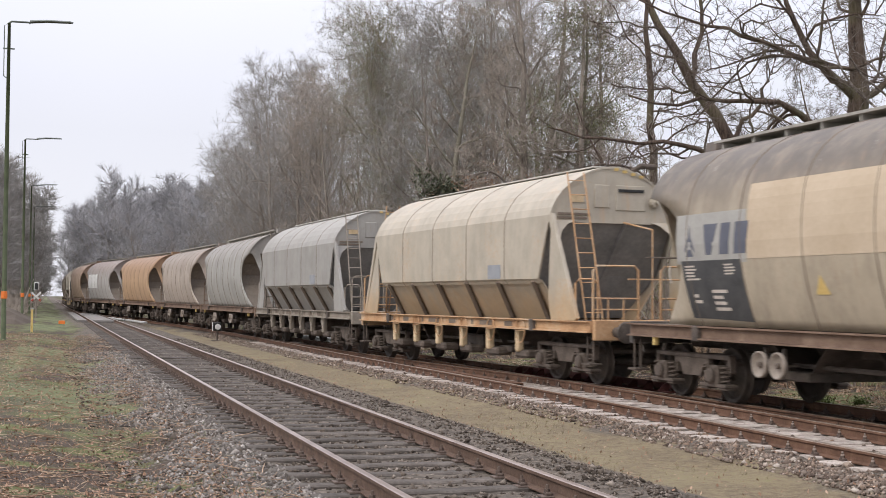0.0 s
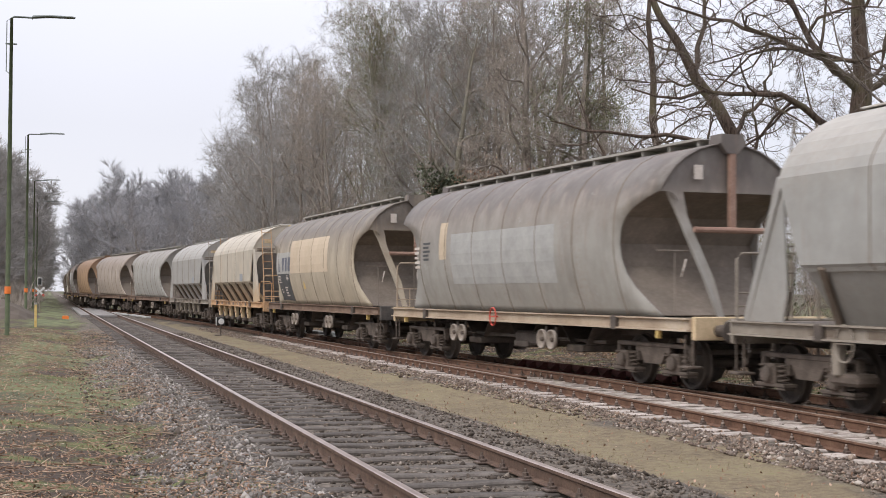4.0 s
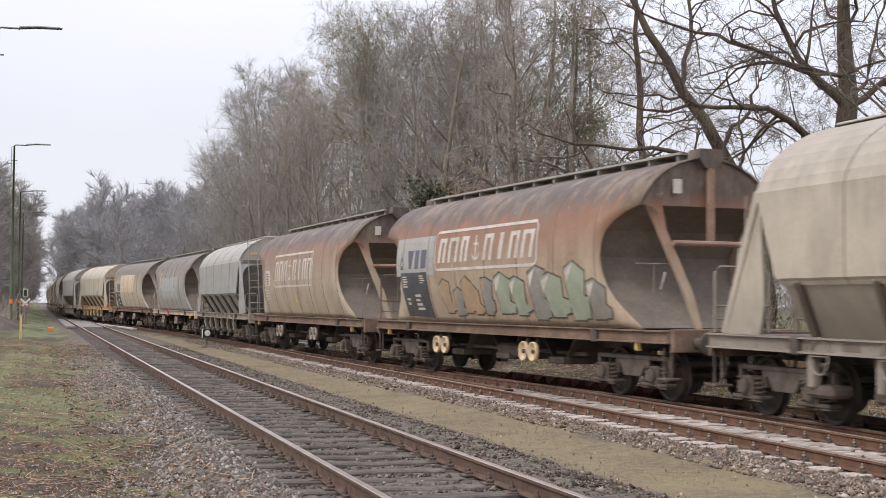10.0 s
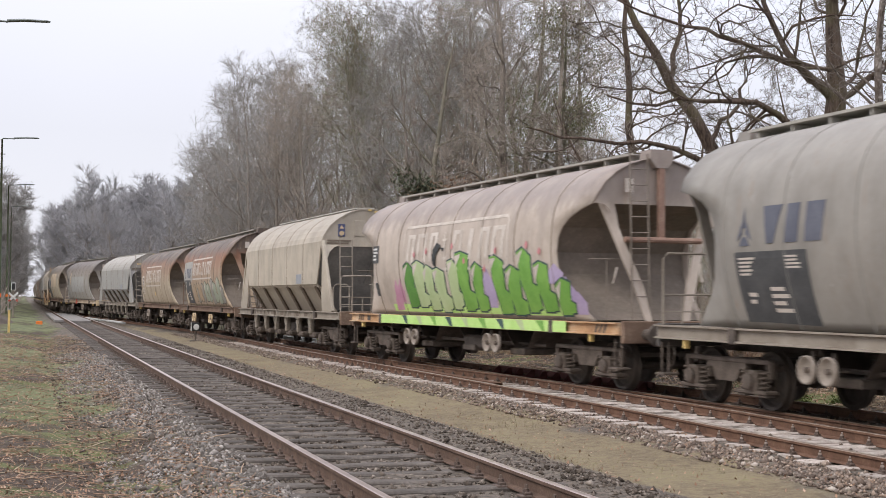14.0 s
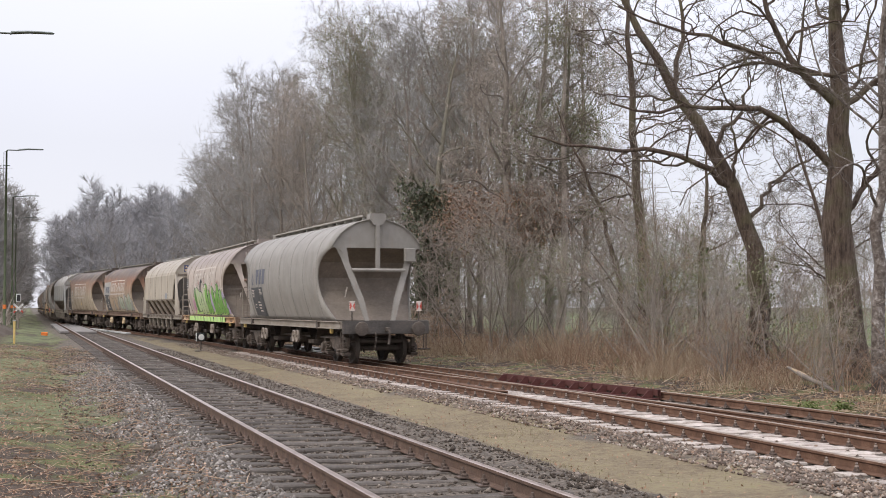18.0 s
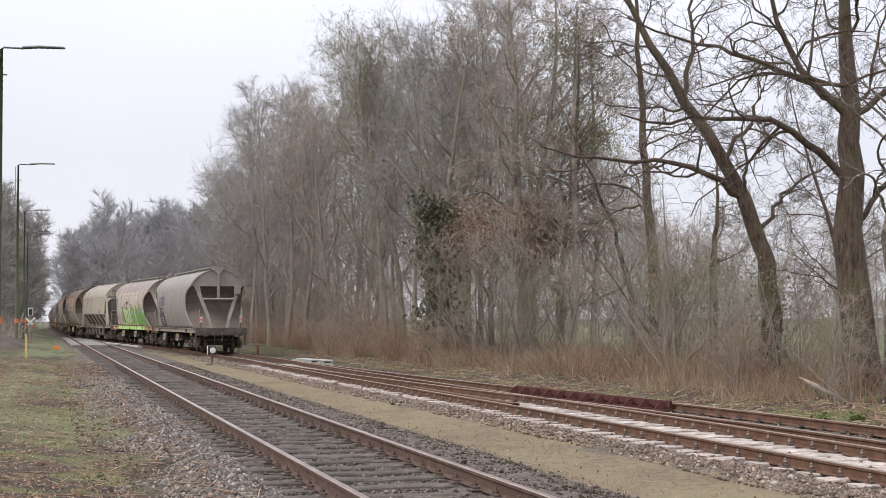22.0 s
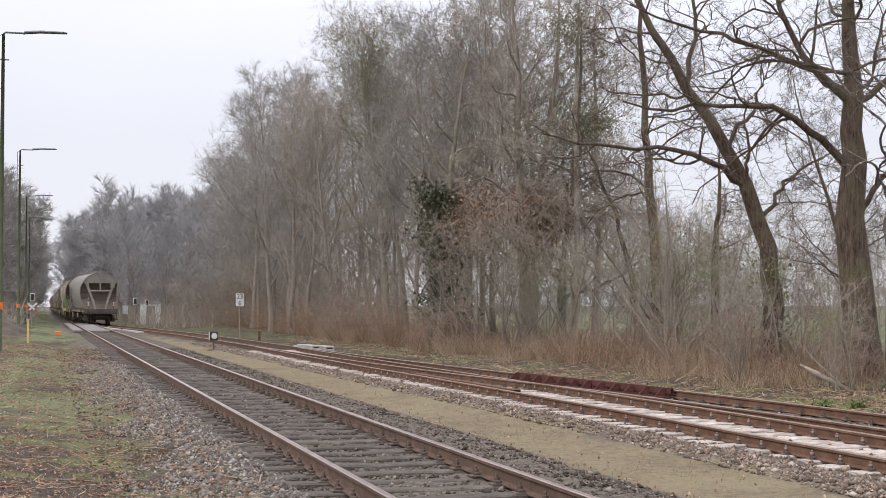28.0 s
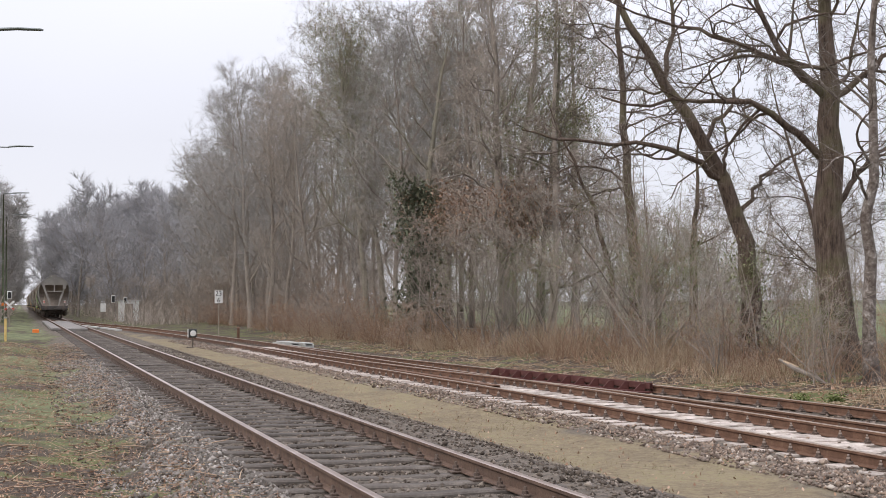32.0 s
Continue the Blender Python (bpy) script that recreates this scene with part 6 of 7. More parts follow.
def angled_wagon(i, paint, frame_mat, beam_mat, label, spin=True, chutes=CREAM_PAINT, tall=4.3):
    """Hipped-roof hopper wagon with ribbed lower slopes and end platforms."""
    HL, E = 7.2, 5.2
    w = thing("hopper_wagon", pose(0, 0, 0), label, "freight wagon", "wagons of the goods train")
    for y in (-5.45, 5.45):
        bogie(w, y, spin)
    underframe(w, HL, frame_mat, beam_mat, (-2.4, 0.0, 2.4))
    up = [(1.4, 2.02)] + [p for p in ANGLED if p[1] >= 2.08]
    E2 = E + 0.35
    s = Shape()
    ring = [(-x, z) for x, z in up] + [(x, z) for x, z in reversed(up[:-1])]
    s.sheet([[(x, u * (E2 - max(0, 3.42 - z) * 0.42), z) for x, z in ring] for u in np.linspace(-1, 1, 12)], 0.04)
    body = part("body", s, paint, w)
    for k in range(4):
        part("seam", hoop(up, -3.3 + 6.6 * k / 3, 0.008, 0.014), SEAM_DARK, body)
    part("paint_patch", Shape().box(-1.497, -1.49, -3.1, -2.4, 2.14, 2.45, 0.002), PATCH_DULL, body)
    for sx in (-1, 1):
        s = Shape()
        rows = [[(sx * 0.8, y, 1.27), (sx * 1.38, y, 2.1)] for y in np.linspace(-E + 0.2, E - 0.2, 8)]
        s.sheet(rows if sx > 0 else rows[::-1], 0.02)
        part("lower_slope", s, paint, w)
        for k in range(6):
            y = -E + 0.6 + (2 * E - 1.2) * k / 5
            r = Shape().beam((sx * 0.86, y + 0.3, 1.28), (sx * 1.43, y - 0.1, 2.1), 0.1, 0.14)
            part("rib", r, SEAM_DARK, w)
        for k in range(9):
            part("lettering", Shape().box(sx * 1.38, sx * 1.386, -4.6 + 1.1 * k, -4.6 + 1.1 * k + 0.12 + 0.3 * ((k * 7) % 3), 1.1, 1.21, 0.001), SEAM_DARK, w)
    for e in (-1, 1):
        yo = e * (E2 - 0.02)
        top = [(1.485, 3.3)] + [p for p in ANGLED if p[1] >= 3.4]
        s = Shape()
        xs = [-x for x, _ in top] + [x for x, _ in reversed(top[:-1])]
        zs = [z for _, z in top] + [z for _, z in reversed(top[:-1])]
        rows = [[(x, yo, 3.28), (x, yo, max(z - 0.01, 3.281))] for x, z in zip(xs, zs)]
        s.sheet(rows if e > 0 else rows[::-1], 0.04)
        plate = part("end_plate", s, paint, w)
        f = yo + e * 0.012
        for x0, x1, z0, z1 in ((-0.45, -0.1, 3.6, 4.08), (0.05, 0.75, 3.55, 4.08)):
            part("hatch", Shape().box(x0, x1, f - 0.01, f + 0.03, z0, z1, 0.012), paint, plate)
        part("hatch_slot", Shape().box(0.1, 0.7, f, f + e * 0.04, 3.94, 4.0, 0.004), SPRAY_DARK, plate)
        s = Shape()
        for z, x1 in ((3.46, -0.55), (3.38, -0.62)):
            s.box(-1.3, x1, f - 0.006, f + 0.006, z - 0.03, z + 0.02, 0.002)
        part("lettering", s, SEAM_DARK, plate)
        if tall > 4:
            part("name_plate", Shape().box(-1.0, -0.7, f - 0.006, f + 0.006, 3.7, 3.84, 0.002), CREAM_PAINT, plate)
        else:
            part("placard", Shape().box(-0.96, -0.74, f - 0.008, f + 0.008, 3.58, 3.96, 0.004), PLACARD_BLUE, plate, "small blue placard with orange symbols")
            part("symbol", Shape().disc((-0.85, f + e * 0.01, 3.68), (0, e, 0), [(0.075, 0), (0.075, 0.004), (0.04, 0.005)], 12).add([(-0.92, f + e * 0.012, 3.82), (-0.78, f + e * 0.012, 3.82), (-0.85, f + e * 0.012, 3.93)], [(0, 1, 2) if e < 0 else (2, 1, 0)]), CREAM_PAINT, plate)
        s = Shape()
        for k in range(4):
            s.box(0.0 + 0.2 * k, 0.1 + 0.2 * k, yo - 0.04, yo + e * 0.03, 4.38 - 0.045 * k, 4.44 - 0.045 * k, 0.003)
        part("hazard_stripe", s, YELLOW_PAINT, plate)
        s = Shape()
        rows = [[(u, yo - e * 0.02, 3.32), (u, e * (E - 0.35), 2.2), (u * 0.6, e * (E - 0.8), 1.3)] for u in np.linspace(-1.4, 1.4, 6)]
        s.sheet(rows if e < 0 else rows[::-1], 0.02)
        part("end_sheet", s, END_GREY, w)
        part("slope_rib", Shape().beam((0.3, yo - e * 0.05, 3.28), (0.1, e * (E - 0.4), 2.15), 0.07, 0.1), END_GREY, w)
        for sx in (-1, 1):
            g = [(1.47, 3.32), (0.86, 3.32), (1.08, 3.25), (1.25, 3.1), (1.34, 2.9), (1.38, 2.62), (1.46, 2.62)]
            n = len(g)
            s = Shape()
            s.add([(sx * x, yo - 0.015 + e * max(0, 3.32 - z) * 0.5, z) for x, z in g] + [(sx * x, yo + 0.015 + e * max(0, 3.32 - z) * 0.5, z) for x, z in g], [tuple(range(n)), tuple(range(n, 2 * n))[::-1]] + [(k, k + n, (k + 1) % n + n, (k + 1) % n) for k in range(n)])
            part("gusset", s, paint, w)
            g = [(0.0, 3.4), (1.02, 1.28), (0.0, 1.28), (-0.12, 1.7), (-0.08, 2.4)]
            n = len(g)
            s = Shape()
            s.add([(sx * 1.44, yo + e * a, z) for a, z in g] + [(sx * 1.41, yo + e * a, z) for a, z in g], [tuple(range(n)), tuple(range(n, 2 * n))[::-1]] + [(k, k + n, (k + 1) % n + n, (k + 1) % n) for k in range(n)])
            part("side_web", s, paint, w)
            part("strut", Shape().beam((sx * 1.44, yo + e * 0.0, 3.42), (sx * 1.4, yo + e * 1.06, 1.28), 0.09, 0.16), paint, w, "painted end strut")
        ladder(w, -0.95, e * (E2 + 0.95), 1.28, tall, frame_mat, -0.85 * e if tall > 4 else -0.1 * e)
        rail_frame(w, -0.8, e * (HL - 0.1), 1.0, 1.28, 2.35, frame_mat)
        rail_frame(w, 0.75, e * (HL - 0.1), 1.1, 1.28, 2.35, frame_mat)
        rail_frame(w, -1.1, e * (E2 + 0.9), 0.5, 1.28, 2.1, frame_mat, False)
        part("platform_post", Shape().tube([(0.25, e * (HL - 0.5), 1.28), (0.25, e * (HL - 0.5), 3.1), (0.25, yo, 3.3)], 0.022, 6).tube([(-0.3, e * (HL - 0.5), 2.1), (1.2, e * (HL - 0.5), 2.1)], 0.018, 6), frame_mat, w)
        part("valve", Shape().disc((0.95, yo + e * 0.02, 3.75), (0, e, 0), [(0.12, 0), (0.12, 0.12), (0.05, 0.14), (0.05, 0.2)], 10), paint, w)
        part("roof_valve", Shape().tube([(0.5, yo - e * 0.1, 4.4), (0.6, yo + e * 0.1, 4.5), (0.9, yo + e * 0.14, 4.48)], 0.06, 8), BOGIE_STEEL, w)
    part("roof_walkway", Shape().box(-0.3, 0.3, -E, E, 4.465, 4.5, 0.008), ROOF_STEEL, w)
    for k in range(6):
        y = -4.0 + 8.0 * k / 5
        for sx in (-1, 1):
            hoopw = [(sx * 1.42, y + 0.22 * math.cos(t), 1.02 + 0.26 * math.sin(t)) for t in np.linspace(0, 2 * math.pi, 19)]
            part("hand_wheel", Shape().tube(hoopw, 0.015, 5, False).tube([(sx * 1.42, y - 0.2, 1.02), (sx * 1.42, y + 0.2, 1.02)], 0.012, 5), frame_mat, w)
            part("chute_arm", Shape().box(sx * 1.2, sx * 1.36, y + 0.25, y + 0.42, 0.55, 1.05, 0.03), chutes, w)
            part("chute", Shape().box(sx * 0.9, sx * 1.3, y - 0.1, y + 0.55, 0.42, 0.6, 0.05), BOGIE_STEEL, w)
    return w


# ---- the train, from its tail forward ----
TAN_FRAME = plain("frame_tan", [(0.3, (0.27, 0.2, 0.14)), (0.55, (0.42, 0.335, 0.25)), (0.75, (0.52, 0.45, 0.36))], 1.2, 0.75, 0, 0.2, 20)
GREY_FRAME = plain("frame_grey", [(0.3, (0.19, 0.155, 0.122)), (0.55, (0.285, 0.248, 0.205)), (0.75, (0.375, 0.335, 0.285))], 2, 0.7, 0, 0.2, 20)
RUST_FRAME = plain("frame_rust", [(0.3, (0.11, 0.068, 0.048)), (0.55, (0.2, 0.135, 0.097)), (0.75, (0.33, 0.25, 0.19))], 2, 0.8, 0, 0.2, 20)
ORANGE_FRAME = plain("frame_orange", [(0.3, (0.3, 0.17, 0.09)), (0.5, (0.5, 0.31, 0.17)), (0.7, (0.55, 0.45, 0.33))], 1.5, 0.75, 0, 0.2, 16)
PIPE_RUST = plain("pipe_rust", [(0.3, (0.19, 0.115, 0.085)), (0.55, (0.3, 0.19, 0.145)), (0.75, (0.4, 0.31, 0.25))], 3, 0.8, 0, 0.2, 20)
DARK_BEAM = plain("beam_dark", [(0.3, (0.05, 0.044, 0.04)), (0.55, (0.1, 0.09, 0.082)), (0.75, (0.17, 0.13, 0.11))], 2, 0.8, 0, 0.2, 20)
LOGO_BLUE = plain("logo_blue", [(0.3, (0.085, 0.09, 0.12)), (0.7, (0.145, 0.15, 0.18))], 3, 0.6, 0, 0, 30)
PANEL_DARK = plain("panel_dark", [(0.3, (0.045, 0.045, 0.048)), (0.7, (0.1, 0.1, 0.1))], 3, 0.6, 0, 0, 30)
PATCH_GREY = plain("patch_grey", [(0.3, (0.3, 0.288, 0.265)), (0.7, (0.42, 0.405, 0.375))], 2, 0.6, 0, 0, 20)
PATCH_SOFT = plain("patch_soft", [(0.3, (0.29, 0.285, 0.27)), (0.7, (0.42, 0.41, 0.39))], 2, 0.7, 0, 0, 12)
PATCH_TAN = plain("patch_tan", [(0.3, (0.46, 0.36, 0.25)), (0.7, (0.6, 0.49, 0.365))], 1, 0.6, 0, 0, 14)
SPRAY_GREEN = plain("spray_green", [(0.3, (0.12, 0.3, 0.05)), (0.7, (0.24, 0.45, 0.1))], 2, 0.5, 0, 0, 20)
SPRAY_LIME = plain("spray_lime", [(0.3, (0.38, 0.62, 0.16)), (0.7, (0.55, 0.74, 0.28))], 2, 0.5, 0, 0, 20)
SPRAY_PALE = plain("spray_pale", [(0.3, (0.36, 0.46, 0.22)), (0.7, (0.5, 0.58, 0.34))], 2, 0.5, 0, 0, 20)
SPRAY_BLACK = plain("spray_black", [(0.3, (0.02, 0.022, 0.02)), (0.7, (0.05, 0.05, 0.05))], 2, 0.5, 0, 0, 20)
SPRAY_PINK = plain("spray_pink", [(0.3, (0.4, 0.16, 0.25)), (0.7, (0.58, 0.34, 0.44))], 2, 0.5, 0, 0, 20)
SPRAY_ROSE = plain("spray_rose", [(0.3, (0.46, 0.15, 0.17)), (0.7, (0.6, 0.27, 0.27))], 2, 0.5, 0, 0, 20)
SPRAY_MAUVE = plain("spray_mauve", [(0.3, (0.34, 0.26, 0.42)), (0.7, (0.5, 0.42, 0.58))], 2, 0.5, 0, 0, 20)
SPRAY_DEEP = plain("spray_deep", [(0.3, (0.07, 0.2, 0.04)), (0.7, (0.14, 0.32, 0.07))], 2, 0.5, 0, 0, 20)
SPRAY_INK = plain("spray_ink", [(0.3, (0.03, 0.06, 0.06)), (0.7, (0.06, 0.11, 0.1))], 2, 0.5, 0, 0, 20)
SPRAY_FADED = plain("spray_faded", [(0.3, (0.07, 0.06, 0.05)), (0.7, (0.17, 0.14, 0.115))], 2, 0.6, 0, 0, 20)
SPRAY_TEAL = plain("spray_teal", [(0.3, (0.24, 0.27, 0.2)), (0.7, (0.38, 0.41, 0.31))], 2, 0.5, 0, 0, 20)
SPRAY_GREY = plain("spray_grey", [(0.3, (0.2, 0.19, 0.17)), (0.7, (0.34, 0.32, 0.28))], 2, 0.5, 0, 0, 20)
HAND_GREY = plain("hand_wheel_grey", [(0.3, (0.2, 0.165, 0.135)), (0.55, (0.3, 0.255, 0.215)), (0.75, (0.4, 0.35, 0.3))], 3, 0.7, 0.1, 0.1, 25)
SPRAY_TAN = plain("spray_tan", [(0.3, (0.3, 0.2, 0.12)), (0.7, (0.48, 0.36, 0.24))], 2, 0.5, 0, 0, 20)


def field(section, pts, out):
    """A convex painted field on the shell, given by its corners (y, z)."""
    ys = sorted({round(p[0], 4) for p in pts})
    ys = sorted(set(ys) | {(a + b) / 2 for a, b in zip(ys, ys[1:])}, reverse=True)
    cols = []
    for y in ys:
        zs = []
        for (y0, z0), (y1, z1) in zip(pts, pts[1:] + pts[:1]):
            if min(y0, y1) - 1e-4 <= y <= max(y0, y1) + 1e-4:
                u = 0.5 if abs(y1 - y0) < 1e-6 else min(max((y - y0) / (y1 - y0), 0), 1)
                zs += [z0, z1] if abs(y1 - y0) < 1e-6 else [z0 + (z1 - z0) * u]
        cols.append((y, min(zs), max(zs) + 0.001))
    return decal_columns(section, cols, out)


def fields(section, polys, out):
    s = Shape()
    for k, pts in enumerate(polys):
        d = field(section, pts, out + 0.0002 * k)
        s.add(d.v, d.f)
    return s


def leaning(y, w0, w1, z0, z1, lean):
    """A block whose foot spans w0 and top w1 along the wagon, leaning as it rises."""
    m, t = y, y - lean
    return [(m + w0 / 2, z0), (t + w1 / 2, z1), (t - w1 / 2, z1), (m - w0 / 2, z0)]


def owner_mark(w, y, z, h, mat):
    """The owner's mark as plain shapes: an arrowhead emblem and three block forms."""
    e = [[(y, z + h), (y + 0.1 * h, z + 0.45 * h), (y - 0.1 * h, z + 0.45 * h)],
         [(y + 0.34 * h, z + 0.12 * h), (y + 0.12 * h, z + 0.6 * h), (y + 0.08 * h, z + 0.3 * h)],
         [(y - 0.34 * h, z + 0.12 * h), (y - 0.08 * h, z + 0.3 * h), (y - 0.12 * h, z + 0.6 * h)],
         [(y + 0.24 * h, z), (y + 0.1 * h, z + 0.22 * h), (y - 0.1 * h, z + 0.22 * h), (y - 0.24 * h, z)]]
    part("emblem", fields(ROUND, e, 0.008), mat, w)
    for k, (w0, w1) in enumerate(((0.2, 0.52), (0.34, 0.34), (0.42, 0.46))):
        part("block_mark", field(ROUND, leaning(y - (1.15 + k * 0.9) * h, w0 * h * 1.6, w1 * h * 1.6, z + 0.03 * h, z + 0.95 * h, 0.14 * h), 0.009), mat, w)


def data_panel(w, y, z, ww, hh):
    s = decal_columns(ROUND, [(y, z, z + hh), (y - ww * 0.3, z, z + hh), (y - ww, z - 0.03, z + hh)], 0.007)
    p = part("data_panel", s, PANEL_DARK, w, "dark data panel with pale lettering")
    bars(ROUND, y - 0.1, z + hh * 0.92, ww * 0.24, hh * 0.28, 5, 0.011, FADED_WHITE, p)
    bars(ROUND, y - ww * 0.45, z + hh * 0.5, ww * 0.26, hh * 0.4, 4, 0.011, FADED_WHITE, p)
    bars(ROUND, y - ww * 0.12, z + hh * 0.42, ww * 0.14, hh * 0.2, 2, 0.011, FADED_WHITE, p)
    bars(ROUND, y - ww * 0.72, z + hh * 0.93, ww * 0.2, hh * 0.2, 4, 0.011, FADED_WHITE, p)


def name_frame(w, y0, y1, z0, z1, mat):
    """A painted outline with rounded corners, an anchor-like emblem and faded leaning block forms in it."""
    t, r = 0.065, 0.14
    polys = []
    for z in (z0 + t / 2, z1 - t / 2):
        polys.append([(y0 - r, z - t / 2), (y0 - r, z + t / 2), (y1 + r, z + t / 2), (y1 + r, z - t / 2)])
    for y, q in ((y0, -t), (y1, t)):
        polys.append([(y, z0 + r), (y, z1 - r), (y + q, z1 - r), (y + q, z0 + r)])
        for z, g in ((z0, 1), (z1, -1)):
            polys.append([(y, z + g * r), (y + q, z + g * r), (y + q * r / t, z + g * t), (y + q * r / t, z)])
    part("painted_frame", fields(ROUND, polys, 0.008), mat, w)
    n, h = 8, z1 - z0
    step = (y0 - y1 - 0.3) / n
    zb, zt = z0 + 0.2 * h, z1 - 0.2 * h
    b = 0.3 * step
    for k in range(n):
        y = y0 - 0.15 - step * (k + 0.5)
        if k == 3:
            c = zt - 0.06
            ring = [(y + 0.06 * math.cos(q), c + 0.06 * math.sin(q)) for q in np.linspace(0, 2 * math.pi, 9)]
            polys = [[ring[i], ring[i + 1], (y + (ring[i + 1][0] - y) * 0.5, c + (ring[i + 1][1] - c) * 0.5), (y + (ring[i][0] - y) * 0.5, c + (ring[i][1] - c) * 0.5)] for i in range(8)]
            polys.append([(y + 0.03, zb + 0.04), (y + 0.03, c - 0.06), (y - 0.03, c - 0.06), (y - 0.03, zb + 0.04)])
            polys.append([(y + 0.13, c - 0.16), (y + 0.13, c - 0.11), (y - 0.13, c - 0.11), (y - 0.13, c - 0.16)])
            for g in (-1, 1):
                polys.append([(y, zb), (y, zb + 0.07), (y + g * 0.16, zb + 0.12), (y + g * 0.15, zb + 0.05)])
                polys.append([(y + g * 0.15, zb + 0.05), (y + g * 0.12, zb + 0.1), (y + g * 0.25, zb + 0.22)])
            part("anchor_emblem", fields(ROUND, polys, 0.009), mat, w)
            continue
        wide = step * (0.62, 0.8, 0.6, 0, 0.7, 0.3, 0.66, 0.78)[k]
        if wide < 0.4 * step:
            polys = [leaning(y + 0.05, wide, wide, zb, zt, 0.12)]
        else:
            polys = [leaning(y + 0.05 + wide / 2 - b * 0.3, b * 0.75, b * 0.75, zb, zt, 0.12), leaning(y + 0.05 - wide / 2 + b * 0.3, b * 0.75, b * 0.75, zb, zt, 0.12), leaning(y - 0.06, wide, wide, zt - 0.09, zt, 0.01)]
        part("block_mark", fields(ROUND, polys, 0.009), mat, w)


def grown(pts, g):
    """A painted field's corners pushed outwards."""
    cy, cz = sum(p[0] for p in pts) / len(pts), sum(p[1] for p in pts) / len(pts)
    return [(y + g * (1 if y > cy else -1), z + g * (1 if z > cz else -1)) for y, z in pts]


def blades(w, seed, y0, y1, z0, tops, fills, outline, shine, out=0.0095):
    """Spray-painted piece of tall overlapping blades with pointed shoulders, dark edges and pale highlights."""
    rng = random.Random(seed)
    step = (y0 - y1) / len(tops)
    for k, top in enumerate(tops):
        y, wide = y0 - step * (k + 0.5), step * rng.uniform(0.95, 1.2)
        lean = rng.uniform(-0.1, 0.16)
        foot = z0 + rng.uniform(-0.02, 0.1)
        m = foot + (top - foot) * rng.uniform(0.35, 0.5)
        body = [(y + wide * 0.3, foot), (y + wide * 0.5 - lean, top - rng.uniform(0.02, 0.16)), (y + wide * 0.1 - lean, top), (y - wide * 0.42 - lean, top - rng.uniform(0.08, 0.22)), (y - wide * 0.25, foot)]
        foot_bar = [(y - wide * 0.05, foot + 0.02), (y - wide * 0.1, m), (y - wide * 0.62, m - rng.uniform(0.1, 0.2)), (y - wide * 0.5, foot + rng.uniform(0, 0.1))]
        o = out + 0.0016 * (k % 2)
        part("spray_outline", fields(ROUND, [grown(body, 0.035), grown(foot_bar, 0.03)], o), outline, w)
        part("spray_letter", fields(ROUND, [foot_bar, body], o + 0.005), fills[k % len(fills)], w, "spray-painted blade form")
        a, b2 = body[1], body[2]
        part("spray_shine", field(ROUND, [(a[0] - 0.03, a[1] - 0.05), (b2[0], b2[1] - 0.045), (b2[0], b2[1] - 0.075), (a[0] - 0.035, a[1] - 0.3)], o + 0.009), shine, w)


def warning_mark(w, y, z):
    s = decal_columns(ROUND, [(y, z, z + 0.02), (y - 0.16, z, z + 0.28), (y - 0.32, z, z + 0.02)], 0.012)
    part("warning_mark", s, YELLOW_PAINT, w, "small yellow warning triangle")


def tail_signs(w):
    for x in (-1.06, 1.02):
        p = part("tail_sign", Shape().box(x - 0.085, x + 0.085, -7.62, -7.6, 1.58, 1.88, 0.006), FADED_WHITE, w, "red and white reflective tail board")
        for sx in (-1, 1):
            s = Shape().add([(x + sx * 0.078, -7.625, 1.6), (x + sx * 0.078, -7.625, 1.86), (x + sx * 0.012, -7.625, 1.73)], [(0, 1, 2) if sx < 0 else (0, 2, 1)])
            part("red_field", s, RED_PAINT, p)
        part("bracket", Shape().box(x - 0.02, x + 0.02, -7.6, -7.56, 1.28, 1.58, 0.005), BLACK_STEEL, w)


TAN, BROWNG, RUSTC = (0.5, 0.43, 0.34), (0.16, 0.125, 0.1), (0.24, 0.12, 0.06)
WAGONS = []


def add(w, s0):
    WAGONS.append((w, s0))
    return w


w = add(round_wagon(1, wagon_paint("paint_grey", (0.315, 0.293, 0.263), (0.25, 0.235, 0.215), RUSTC, 3.9, 0.4, 0.08, 1), GREY_FRAME, DARK_BEAM, HAND_GREY, "grey barrel-sided hopper wagon with tail boards at the train's end", railing_end=1, seam=SEAM_GREY), -97.85)
owner_mark(w, 4.45, 2.52, 0.6, LOGO_BLUE)
data_panel(w, 4.75, 1.38, 1.9, 1.05)
tail_signs(w)
w = add(round_wagon(2, wagon_paint("paint_pinkish", (0.54, 0.462, 0.395), (0.4, 0.33, 0.28), RUSTC, 3.4, 0.7, 0.14, 2, roof=(0.28, 0.235, 0.215)), ORANGE_FRAME, RUST_FRAME, HAND_GREY, "pinkish-grey barrel-sided hopper wagon with green spray-painted letters", pipes=PIPE_RUST, tall_ladder=True, railing_end=0), -81.5)
name_frame(w, 3.1, -3.1, 2.35, 3.5, FADED_WHITE)
blades(w, 5, 3.15, -1.75, 1.4, (2.6, 2.62, 2.5, 2.42, 2.6, 2.76, 2.5), [SPRAY_DEEP, SPRAY_PALE, SPRAY_PALE, SPRAY_PALE, SPRAY_PALE, SPRAY_GREEN, SPRAY_GREEN], SPRAY_INK, FADED_WHITE)
blades(w, 9, -2.2, -5.7, 1.38, (2.62, 2.4, 2.75, 2.45, 2.1), [SPRAY_GREEN], SPRAY_INK, FADED_WHITE)
